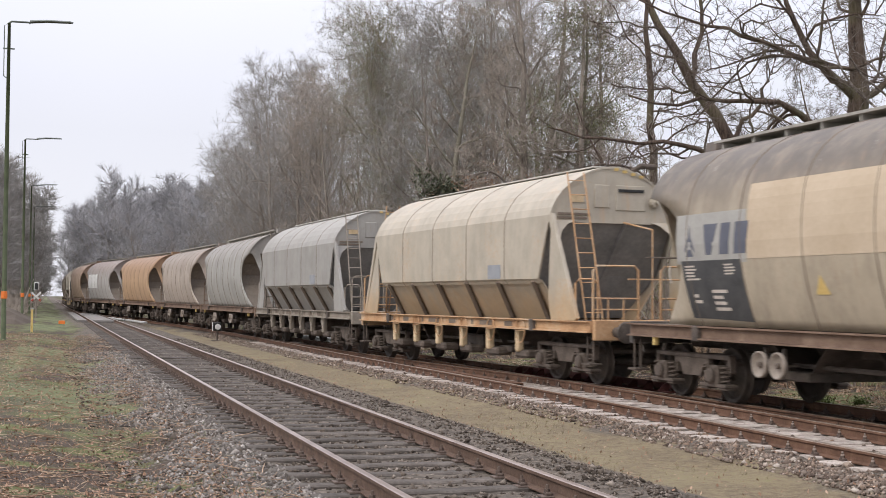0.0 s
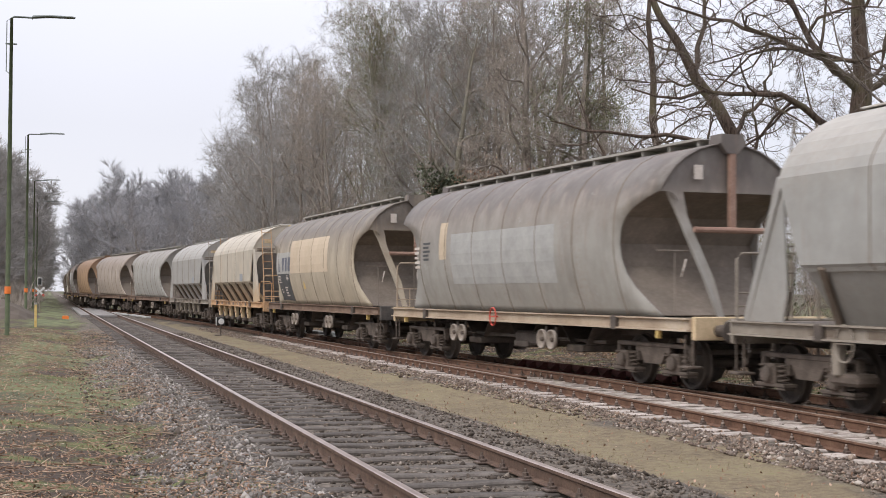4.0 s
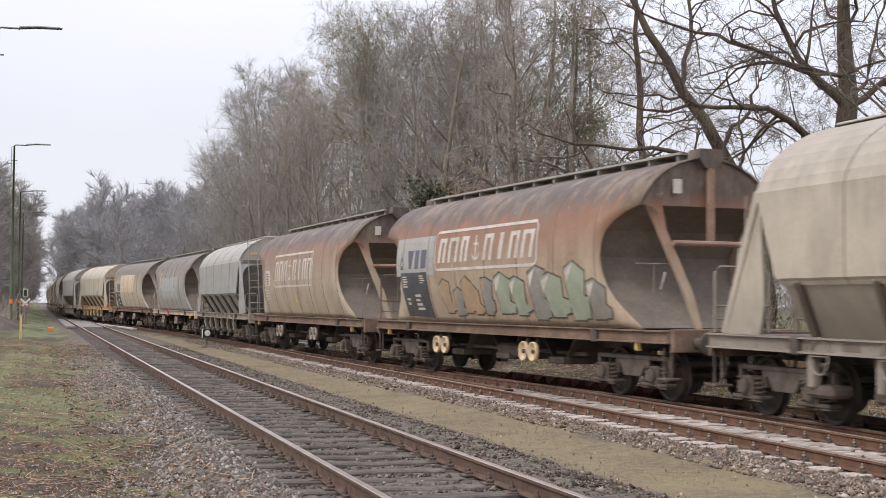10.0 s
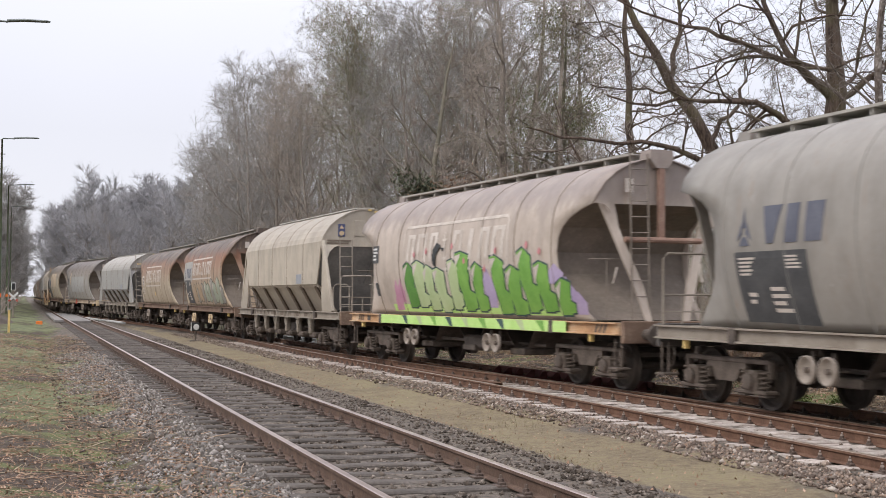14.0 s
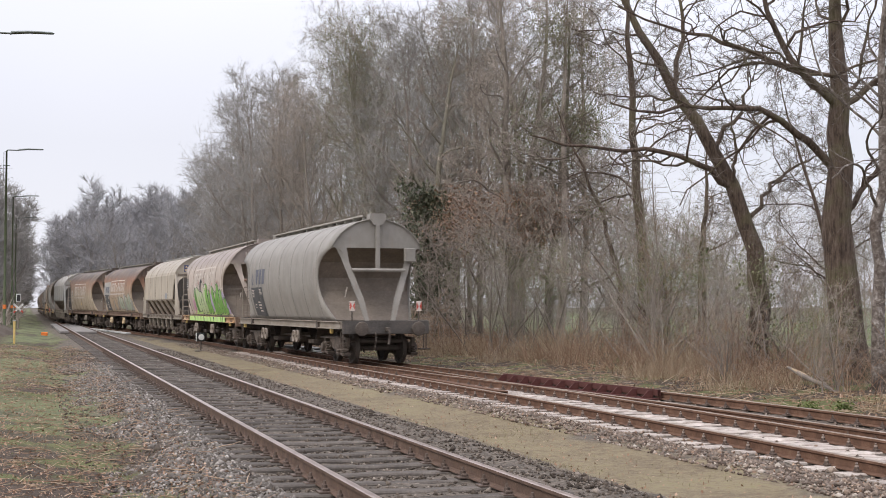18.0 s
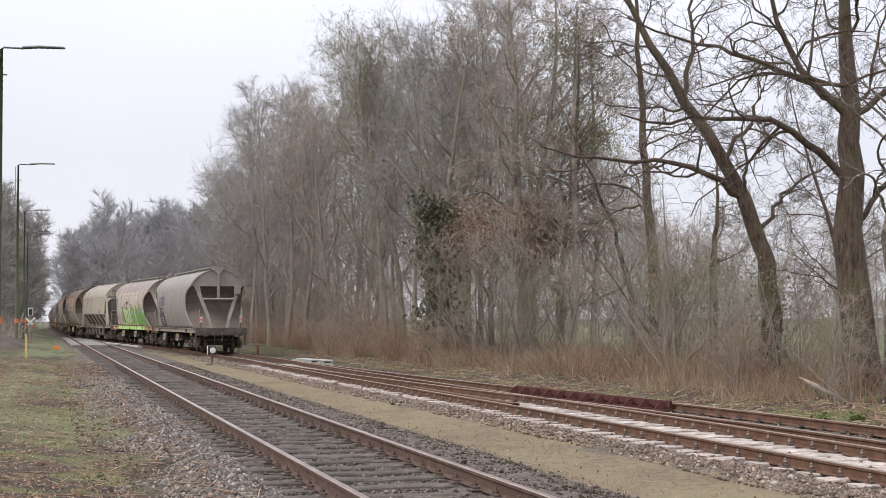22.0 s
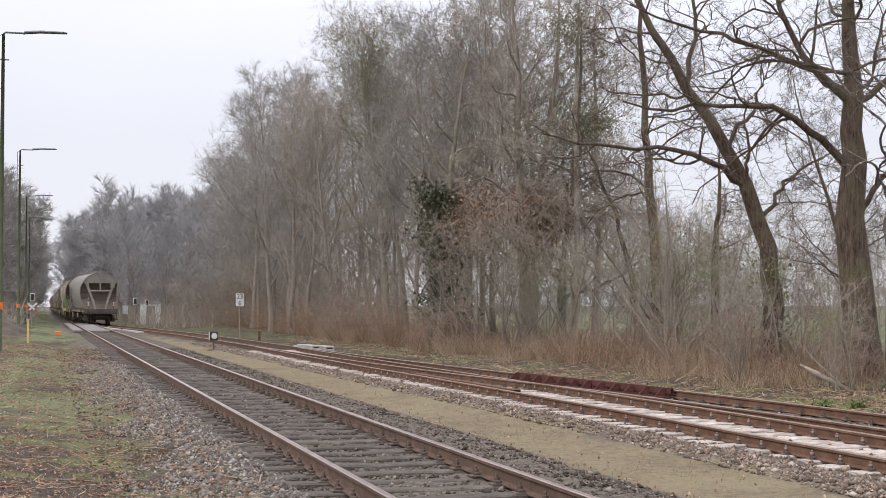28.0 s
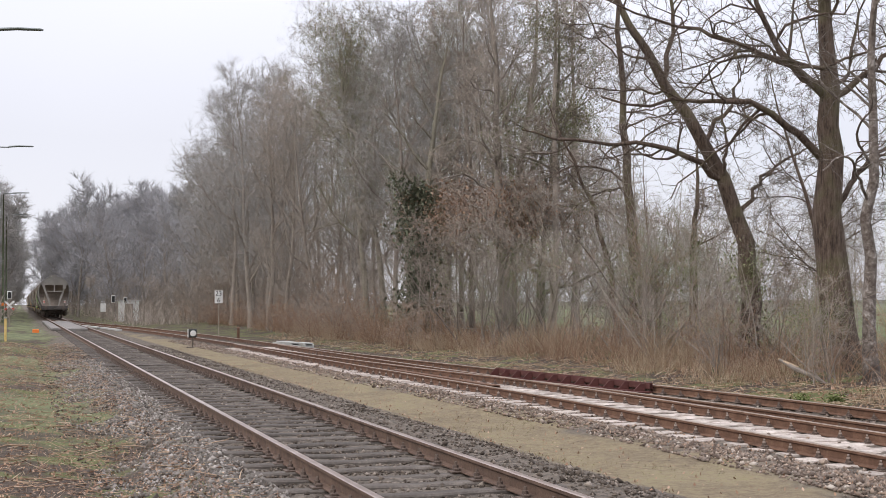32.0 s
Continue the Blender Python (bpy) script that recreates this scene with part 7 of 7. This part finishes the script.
for y, z in ((2.3, 2.72), (1.5, 2.78), (-0.1, 2.85), (-0.8, 2.5), (-2.5, 2.68), (-4.0, 2.75), (-4.6, 2.6), (-1.9, 2.3)):
    part("spray_spot", field(ROUND, [(y + 0.05, z), (y + 0.06, z + 0.07), (y - 0.03, z + 0.14), (y - 0.08, z + 0.05), (y - 0.03, z - 0.03)], 0.024), SPRAY_ROSE, w)
for y in (6.9, -6.6):
    s = Shape()
    for k in range(3):
        s.add([(-1.386, y - 0.16 * k, 1.08), (-1.386, y - 0.16 * k - 0.08, 1.08), (-1.386, y - 0.16 * k - 0.18, 1.24), (-1.386, y - 0.16 * k - 0.1, 1.24)], [(0, 1, 2, 3)])
    part("hazard_stripe", s, DARK_BEAM, w)
part("lettering", Shape().box(-1.388, -1.382, 5.9, 6.15, 1.09, 1.22, 0.001), DARK_BEAM, w)
part("data_plate", decal(ROUND, 5.35, 4.9, 2.62, 3.08, 0.008), PANEL_DARK, w)
bars(ROUND, 5.3, 3.02, 0.32, 0.36, 4, 0.011, WHITE_PAINT, w)
part("data_plate", decal(ROUND, 5.3, 5.05, 1.75, 2.1, 0.008), PANEL_DARK, w)
part("spray_ground", decal(ROUND, 4.3, -5.4, 1.36, 1.55, 0.006), SPRAY_LIME, w)
part("spray_band", Shape().box(-1.456, -1.451, -5.6, 5.0, 1.05, 1.27, 0.002), SPRAY_LIME, w, "lime spray paint on the frame")
for k, (y, z, a, b) in enumerate(((3.75, 1.4, 0.5, 0.8), (3.45, 1.6, 0.45, 0.6), (3.9, 1.38, 0.4, 0.4))):
    part("spray_blot", field(ROUND, [(y + a / 2, z), (y + a / 3, z + b * 0.7), (y, z + b), (y - a / 2, z + b * 0.4), (y - a / 3, z)], 0.007 + 0.0005 * k), SPRAY_PINK, w)
for k, (y, z, a, b) in enumerate(((-1.95, 1.5, 0.7, 0.9), (-5.6, 1.4, 0.8, 0.75), (-5.2, 2.0, 0.7, 0.4), (-6.0, 1.4, 0.5, 0.45))):
    part("spray_blot", field(ROUND, [(y + a / 2, z), (y + a / 2.4, z + b * 0.6), (y, z + b), (y - a / 2, z + b * 0.5), (y - a / 3, z)], 0.0075 + 0.0004 * k), SPRAY_MAUVE, w)
for k in range(9):
    y, mat = 3.2 - 0.95 * k, (SPRAY_INK, SPRAY_PALE, SPRAY_GREEN)[k % 3]
    q = [(y + 0.12, 1.265), (y - 0.22, 1.265), (y - 0.3 - 0.05 * (k % 2), 1.06), (y - 0.18, 1.06)]
    part("spray_drip", Shape().add([(-1.4575, a, z) for a, z in q], [(0, 1, 2, 3)]), mat, w)
part("spray_figure", fields(ROUND, [[(1.0, 2.62), (1.05, 2.85), (0.8, 3.02), (0.55, 2.95), (0.75, 2.8)], [(1.05, 2.5), (1.1, 2.75), (0.85, 2.78), (0.9, 2.45)], [(0.6, 2.9), (0.35, 2.88), (0.2, 2.98), (0.45, 2.8)]], 0.03), SPRAY_BLACK, w)
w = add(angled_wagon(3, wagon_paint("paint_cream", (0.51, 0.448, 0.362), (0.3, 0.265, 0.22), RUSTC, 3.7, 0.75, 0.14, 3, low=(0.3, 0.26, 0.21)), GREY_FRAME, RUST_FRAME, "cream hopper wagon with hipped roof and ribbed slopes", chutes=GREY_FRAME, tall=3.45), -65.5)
w = add(round_wagon(4, wagon_paint("paint_rust_brown", (0.46, 0.365, 0.265), (0.28, 0.13, 0.08), RUSTC, 2.9, 0.95, 0.3, 4, roof=(0.085, 0.07, 0.063)), RUST_FRAME, RUST_FRAME, CREAM_PAINT, "rust-brown barrel-sided hopper wagon with spray-painted letters", pipes=PIPE_RUST, railing_end=1), -49.45)
part("paint_patch", decal(ROUND, 5.6, 3.02, 2.42, 3.38, 0.005), PATCH_GREY, w)
owner_mark(w, 5.2, 2.58, 0.5, LOGO_BLUE)
data_panel(w, 5.3, 1.4, 1.8, 1.1)
name_frame(w, 2.95, -2.7, 2.5, 3.47, FADED_WHITE)
blades(w, 15, 2.6, -0.2, 1.44, (2.3, 2.1, 2.35, 2.2, 2.3), [SPRAY_TAN, SPRAY_GREY, SPRAY_TAN], SPRAY_FADED, SPRAY_TAN)
blades(w, 17, -0.4, -5.4, 1.42, (2.4, 2.3, 2.5, 2.35, 2.55, 2.2), [SPRAY_TEAL, SPRAY_TEAL, SPRAY_GREY], SPRAY_FADED, FADED_WHITE)
w = add(round_wagon(5, wagon_paint("paint_brown", (0.45, 0.375, 0.28), (0.26, 0.125, 0.08), RUSTC, 3.05, 0.92, 0.25, 5, roof=(0.085, 0.072, 0.065)), RUST_FRAME, RUST_FRAME, HAND_GREY, "brown weathered barrel-sided hopper wagon with a faded painted frame", pipes=PIPE_RUST, railing_end=0), -33.1)
name_frame(w, 3.45, -2.25, 2.27, 3.42, FADED_WHITE)
part("paint_patch", decal(ROUND, 4.75, 4.05, 2.35, 2.9, 0.006), FADED_WHITE, w)
bars(ROUND, 4.6, 2.8, 0.45, 0.45, 5, 0.01, PANEL_DARK, w)
bars(ROUND, 5.0, 2.2, 0.9, 0.4, 4, 0.008, FADED_WHITE, w)
warning_mark(w, 0.5, 1.75)
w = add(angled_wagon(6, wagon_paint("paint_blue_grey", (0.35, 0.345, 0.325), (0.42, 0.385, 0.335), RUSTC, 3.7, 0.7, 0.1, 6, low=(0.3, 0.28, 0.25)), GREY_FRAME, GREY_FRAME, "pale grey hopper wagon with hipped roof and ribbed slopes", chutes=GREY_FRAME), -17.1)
w = add(round_wagon(7, wagon_paint("paint_grey_tan", (0.35, 0.335, 0.305), (0.24, 0.19, 0.155), RUSTC, 3.3, 0.85, 0.2, 7, roof=(0.14, 0.12, 0.11)), TAN_FRAME, CREAM_PAINT, HAND_GREY, "grey-brown barrel-sided hopper wagon with repainted patches", pipes=PIPE_RUST, railing_end=1), -1.05)
part("paint_patch", decal(ROUND, 3.0, -2.6, 1.9, 3.1, 0.005), PATCH_SOFT, w)
part("paint_patch", decal(ROUND, 3.75, 3.3, 2.5, 3.4, 0.005), PATCH_TAN, w)
bars(ROUND, 4.85, 2.95, 0.6, 0.5, 5, 0.01, PANEL_DARK, w)
bars(ROUND, 5.45, 2.85, 0.4, 0.6, 5, 0.01, FADED_WHITE, w)
ring = [(-1.5, 0.5 + 0.17 * math.cos(q), 1.16 + 0.2 * math.sin(q)) for q in np.linspace(0, 2 * math.pi, 21)]
part("brake_wheel", Shape().tube(ring, 0.018, 6, False).tube([(-1.5, 0.33, 1.16), (-1.5, 0.67, 1.16)], 0.012, 5).tube([(-1.5, 0.5, 1.16), (-1.36, 0.5, 1.16)], 0.02, 6), RED_PAINT, w, "faded red brake hand wheel")
w = add(round_wagon(8, wagon_paint("paint_beige", (0.49, 0.42, 0.32), (0.19, 0.155, 0.125), RUSTC, 3.3, 0.95, 0.15, 8, roof=(0.15, 0.13, 0.115)), RUST_FRAME, DARK_BEAM, HAND_GREY, "beige barrel-sided hopper wagon with a dark data panel", pipes=PIPE_RUST, railing_end=0), 15.3)
part("paint_patch", decal(ROUND, 3.2, -2.2, 2.35, 3.5, 0.005), PATCH_TAN, w)
part("paint_patch", decal(ROUND, 5.45, 3.22, 2.3, 3.12, 0.005), PATCH_GREY, w)
owner_mark(w, 5.0, 2.42, 0.54, LOGO_BLUE)
data_panel(w, 5.3, 1.4, 1.9, 0.95)
warning_mark(w, 1.5, 1.8)
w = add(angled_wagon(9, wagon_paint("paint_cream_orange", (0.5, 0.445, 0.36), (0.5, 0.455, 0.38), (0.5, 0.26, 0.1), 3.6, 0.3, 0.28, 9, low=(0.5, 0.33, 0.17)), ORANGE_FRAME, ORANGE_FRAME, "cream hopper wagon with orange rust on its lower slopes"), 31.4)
w = add(angled_wagon(10, wagon_paint("paint_dim_grey", (0.36, 0.345, 0.32), (0.4, 0.38, 0.34), RUSTC, 3.8, 0.5, 0.15, 10), GREY_FRAME, GREY_FRAME, "dull grey hopper wagon with hipped roof and ribbed slopes", chutes=GREY_FRAME), 46.9)
far = [("paint_far_grey", (0.4, 0.39, 0.36), BROWNG, 0.5, "grey barrel-sided hopper wagon"), ("paint_far_beige", (0.46, 0.39, 0.33), BROWNG, 0.6, "beige barrel-sided hopper wagon"), ("paint_far_orange", (0.5, 0.33, 0.2), (0.24, 0.14, 0.09), 0.7, "orange-brown barrel-sided hopper wagon"),
       ("paint_far_white", (0.44, 0.42, 0.4), (0.22, 0.15, 0.12), 0.8, "grey barrel-sided hopper wagon with a pale patch"), ("paint_far_brown", (0.4, 0.29, 0.21), (0.22, 0.14, 0.1), 0.7, "brown barrel-sided hopper wagon"), ("paint_far_cream", (0.5, 0.45, 0.37), (0.4, 0.36, 0.3), 0.5, ""), ("paint_far_tan", (0.44, 0.36, 0.28), BROWNG, 0.7, "tan barrel-sided hopper wagon"), ("paint_far_dull", (0.33, 0.28, 0.23), BROWNG, 0.8, "dull brown barrel-sided hopper wagon")]
for k, (nm, base, grime, amt, lab) in enumerate(far):
    s0 = 62.25 + 16.35 * k
    if k == 5:
        add(angled_wagon(16, wagon_paint(nm, base, grime, RUSTC, 3.7, amt, 0.15, 16), GREY_FRAME, RUST_FRAME, "cream hopper wagon with hipped roof far up the train", spin=False), s0)
    else:
        w = add(round_wagon(11 + k, wagon_paint(nm, base, grime, RUSTC, 3.5, amt, 0.2, 11 + k), RUST_FRAME, RUST_FRAME, HAND_GREY, lab, spin=k < 2, railing_end=1), s0)
        if k == 3:
            part("paint_patch", decal(ROUND, 5.2, 0.5, 2.2, 3.3, 0.006), WHITE_PAINT, w)


# ---- lamps, signals and small things by the line ----
def yard_lamp(x, y, z, label):
    g = float(ground_z(x, y))
    w = thing("yard_lamp", pose(x, y, g - 0.05), label, "street lamp", "lamps along the line")
    h = z - g
    part("pole", Shape().tube([(0, 0, 0), (0, 0, h * 0.55), (0, 0, h)], [0.09, 0.08, 0.055], 10), LAMP_GREEN, w, smooth=True)
    part("arm", Shape().tube([(0, 0, h), (0.08, 0, h + 0.06), (0.75, 0, h + 0.06)], 0.035, 8), LAMP_STEEL, w)
    s = Shape()
    s.sheet([[(0.68, -0.09, h + 0.03), (0.72, -0.12, h + 0.08), (1.3, -0.13, h + 0.14), (2.1, -0.1, h + 0.15), (2.2, 0, h + 0.13)], [(0.68, 0, h + 0.06), (0.72, 0, h + 0.15), (1.3, 0, h + 0.2), (2.1, 0, h + 0.2), (2.22, 0, h + 0.16)], [(0.68, 0.09, h + 0.03), (0.72, 0.12, h + 0.08), (1.3, 0.13, h + 0.14), (2.1, 0.1, h + 0.15), (2.2, 0, h + 0.13)]], 0.04)
    part("lamp_head", s, LAMP_STEEL, w, "long flat lamp head")
    part("conduit", Shape().tube([(-0.02, 0, h), (-0.16, 0, h - 0.1), (-0.16, 0, h - 1.9), (-0.05, 0, h - 2.0)], 0.018, 6).box(-0.2, 0.2, -0.02, 0.02, h - 0.95, h - 0.9, 0.005), LAMP_STEEL, w)
    part("marker_band", Shape().disc((0, 0, 1.55), (0, 0, 1), [(0.11, 0), (0.115, 0.02), (0.115, 0.24), (0.11, 0.26)], 10), ORANGE_PAINT, w, "orange band round the pole")
    return w


for y in (50.3, 88.0, 125.0, 155.0):
    yard_lamp(-1.45, y, 11.3, "tall slim green lamp pole with a flat arm light")


def dwarf_signal(x, y):
    w = thing("dwarf_signal", pose(x, y, float(ground_z(x, y)) - 0.0), "low black dwarf signal with a white disc on a stubby post", "railway signal")
    part("post", Shape().tube([(0, 0, -0.1), (0, 0, 0.45)], 0.035, 8).box(-0.25, 0.25, -0.2, 0.2, -0.05, 0.03, 0.02), BOGIE_STEEL, w)
    part("case", Shape().box(-0.18, 0.18, -0.02, 0.2, 0.42, 0.8, 0.03), SPRAY_BLACK, w)
    part("disc", Shape().disc((0.02, -0.02, 0.61), (0, -1, 0), [(0.13, 0), (0.13, 0.02), (0.0, 0.03)], 22), WHITE_PAINT, w, "white enamel disc")
    part("edge_bar", Shape().box(-0.21, -0.185, -0.03, 0.1, 0.42, 0.8, 0.01), WHITE_PAINT, w)


dwarf_signal(7.22, 59.5)


def text_mesh(body, size, mat, name):
    c = bpy.data.curves.new(name, "FONT")
    c.body, c.size, c.align_x, c.align_y, c.extrude = body, size, "CENTER", "CENTER", 0.004
    ob = bpy.data.objects.new(name, c)
    me = bpy.data.meshes.new_from_object(ob)
    bpy.data.objects.remove(ob)
    me.materials.append(mat)
    return me


def km_board(x, y):
    w = thing("kilometre_board", pose(x, y, float(ground_z(x, y)), 0, 0, -8), "white kilometre board reading 23 over 6 on a thin post", "sign")
    part("post", Shape().tube([(0, 0.03, -0.1), (0, 0.03, 2.3)], 0.03, 8), GREY_FRAME, w)
    b = part("board", Shape().box(-0.23, 0.23, -0.015, 0.015, 1.93, 2.66, 0.02), WHITE_PAINT, w)
    part("digits", text_mesh("23", 0.38, SPRAY_BLACK, "digits"), None, b, at=pose(0, -0.02, 2.48, 90, 0, 0))
    part("digits", text_mesh("6", 0.38, SPRAY_BLACK, "digits"), None, b, at=pose(0, -0.02, 2.1, 90, 0, 0))


km_board(10.95, 78.0)
w = thing("marker_post", pose(10.69, 69.0, float(ground_z(10.69, 69.0))), "short rusty brown marker post", "post")
part("post", Shape().box(-0.065, 0.065, -0.05, 0.05, -0.1, 0.6, 0.015), RAIL_RUST, w)
part("cap", Shape().box(-0.075, 0.075, -0.06, 0.06, 0.6, 0.65, 0.012), PIPE_RUST, w)
for k, (x, y) in enumerate([(11.0, 57.6), (11.7, 58.2)]):
    w = thing("cable_trough", pose(x, y, float(ground_z(x, y)) - 0.02, 0, 0, 4), "pale concrete cable trough lying beside the track", "trough", "concrete troughs")
    part("trough", Shape().box(-0.2, -0.14, -1.6, 1.6, -0.1, 0.18, 0.015).box(0.14, 0.2, -1.6, 1.6, -0.1, 0.18, 0.015).box(-0.14, 0.14, -1.59, 1.59, -0.1, 0.12, 0.01), CONCRETE, w)
    part("cover", Shape().box(-0.21, 0.21, -1.5, 0.9 - 0.7 * k, 0.182, 0.24, 0.01), CONCRETE, w)

# level crossing far down the line
for xs, y0, y1, lab in (((1.9, 2.2, 2.45), 88, 128, "pale worn asphalt beside the rail"), ((2.76, 3.2, 3.7, 4.06), 86.5, 124, "pale crossing panel between the rails")):
    road = Shape()
    road.sheet([[(x, y, -0.15) for x in xs] for y in np.linspace(y0, y1, 6)][::-1], 0.12)
    solid("road", road, ASPHALT, lab, "road", kind="structure")
for p, q in (((4.4, 102, -0.1), (5.16, 93.7, -0.12)), ((5.3, 93, -0.12), (5.94, 85.6, -0.14))):
    kerb = Shape()
    kerb.beam(p, q, 0.25, 0.1)
    solid("kerb", kerb, CONCRETE, "pale edge strip of the crossing", "kerb", kind="structure")


def crossing_light(x, y, label, cross=True):
    w = thing("crossing_light", pose(x, y, float(ground_z(x, y))), label, "crossing signal", "signals at the level crossing")
    part("post", Shape().tube([(0, 0, -0.1), (0, 0, 2.4)], 0.05, 8), GREY_FRAME, w)
    p = part("board", Shape().box(-0.17, 0.17, -0.05, 0.05, 2.0, 2.6, 0.05), WHITE_PAINT, w)
    part("case", Shape().box(-0.12, 0.12, -0.09, -0.05, 2.06, 2.54, 0.03), SPRAY_BLACK, p)
    if cross:
        c = part("cross", Shape().beam((-0.34, -0.08, 1.2), (0.34, -0.08, 1.85), 0.03, 0.14), WHITE_PAINT, w, "red and white crossing boards")
        part("cross_board", Shape().beam((0.34, -0.11, 1.2), (-0.34, -0.11, 1.85), 0.03, 0.14), WHITE_PAINT, c)
        part("red_end", Shape().beam((0.34, -0.113, 1.2), (0.2, -0.113, 1.335), 0.034, 0.144), RED_PAINT, c)
        part("red_end", Shape().beam((-0.34, -0.083, 1.2), (-0.2, -0.083, 1.335), 0.034, 0.144), RED_PAINT, c)


crossing_light(-0.75, 106.0, "white-edged crossing light over a diagonal cross")
crossing_light(7.34, 114.0, "white-edged crossing light beyond the tracks", False)
crossing_light(10.2, 140.0, "crossing light seen from behind by the hut", False)
w = thing("relay_hut", pose(11.3, 150.0, float(ground_z(11.3, 150.0))), "small white relay hut with a flat roof by the crossing", "hut")
part("wall_shell", Shape().box(-1.05, 1.05, -0.8, 0.8, -0.1, 2.2, 0.02), WHITE_PAINT, w)
part("roof", Shape().box(-1.2, 1.2, -0.9, 0.9, 2.2, 2.32, 0.03), CONCRETE, w)
part("door", Shape().box(-0.4, 0.4, -0.83, -0.805, 0.0, 1.95, 0.01), GREY_FRAME, w)
w = thing("signal_cabinet", pose(7.45, 130.0, float(ground_z(7.45, 130.0))), "small white cabinet on legs beyond the crossing", "cabinet")
part("case", Shape().box(-0.24, 0.24, -0.2, 0.2, 1.2, 2.0, 0.03), WHITE_PAINT, w)
part("lid", Shape().box(-0.27, 0.27, -0.23, 0.23, 2.0, 2.06, 0.02), CONCRETE, w)
for x in (-0.18, 0.18):
    part("leg", Shape().box(x - 0.03, x + 0.03, -0.03, 0.03, -0.1, 1.2, 0.008), GREY_FRAME, w)
solid("marker_block", Shape().box(-0.2, 0.2, -0.1, 0.1, -0.05, 0.22, 0.03), ORANGE_PAINT, "low orange marker block on the verge", "marker", at=pose(0.95, 88.0, float(ground_z(0.95, 88.0))))
w = thing("cable_post", pose(-0.6, 62.0, float(ground_z(-0.6, 62.0))), "short yellow marker post on the verge", "post")
part("post", Shape().box(-0.05, 0.05, -0.05, 0.05, -0.1, 1.0, 0.01), YELLOW_PAINT, w)
part("cap", Shape().box(-0.07, 0.07, -0.07, 0.07, 1.0, 1.05, 0.012), CONCRETE, w)
# dark gravel heap by the lamps
heap_rng = np.random.default_rng(44)
rows = []
for i, v in enumerate(np.linspace(-1, 1, 15)):
    rows.append([(u * 2.6, v * 5.0, 1.25 * max(0, 1 - (u * u + v * v) ** 0.75) + heap_rng.normal(0, 0.04) - 0.1) for u in np.linspace(-1, 1, 13)])
solid("gravel_pile", Shape().sheet(rows), STONE_DARK, "heap of dark gravel on the verge", "heap", kind="stuff", at=pose(-3.0, 84.0, float(ground_z(-3.0, 84.0))))


# ---- motion of the train ----
MOVE = np.polyfit([0, 2, 5.5, 7, 10, 12, 14, 17, 19, 21, 24, 28, 32], [0, 14.95, 41.8, 53.9, 77.9, 94.5, 111.3, 137.1, 153.4, 168.8, 191.9, 222.3, 252.6], 4)


def moved(t):
    return float(np.polyval(MOVE, t) - MOVE[-1])


def wagon_pose(s, reach=5.6):
    a, b = on_track(s + reach), on_track(s - reach)
    d = (a - b).normalized()
    mid = (a + b) / 2
    return Matrix.Translation(mid) @ d.to_track_quat("Y", "Z").to_matrix().to_4x4()


def motions():
    for w, s0 in WAGONS:
        walk(w, [(t, wagon_pose(s0 + moved(t))) for t in np.arange(0, SECONDS + 0.01, 0.5)])
    for ob, y in SPINNERS:
        rows = []
        for k in range(int(SECONDS * 15) + 1):
            t = k / 15
            rows.append((t, Matrix.Translation((0, y, 0.46)) @ Matrix.Rotation(-moved(t) / 0.46, 4, "X")))
        walk(ob, rows)


motions()
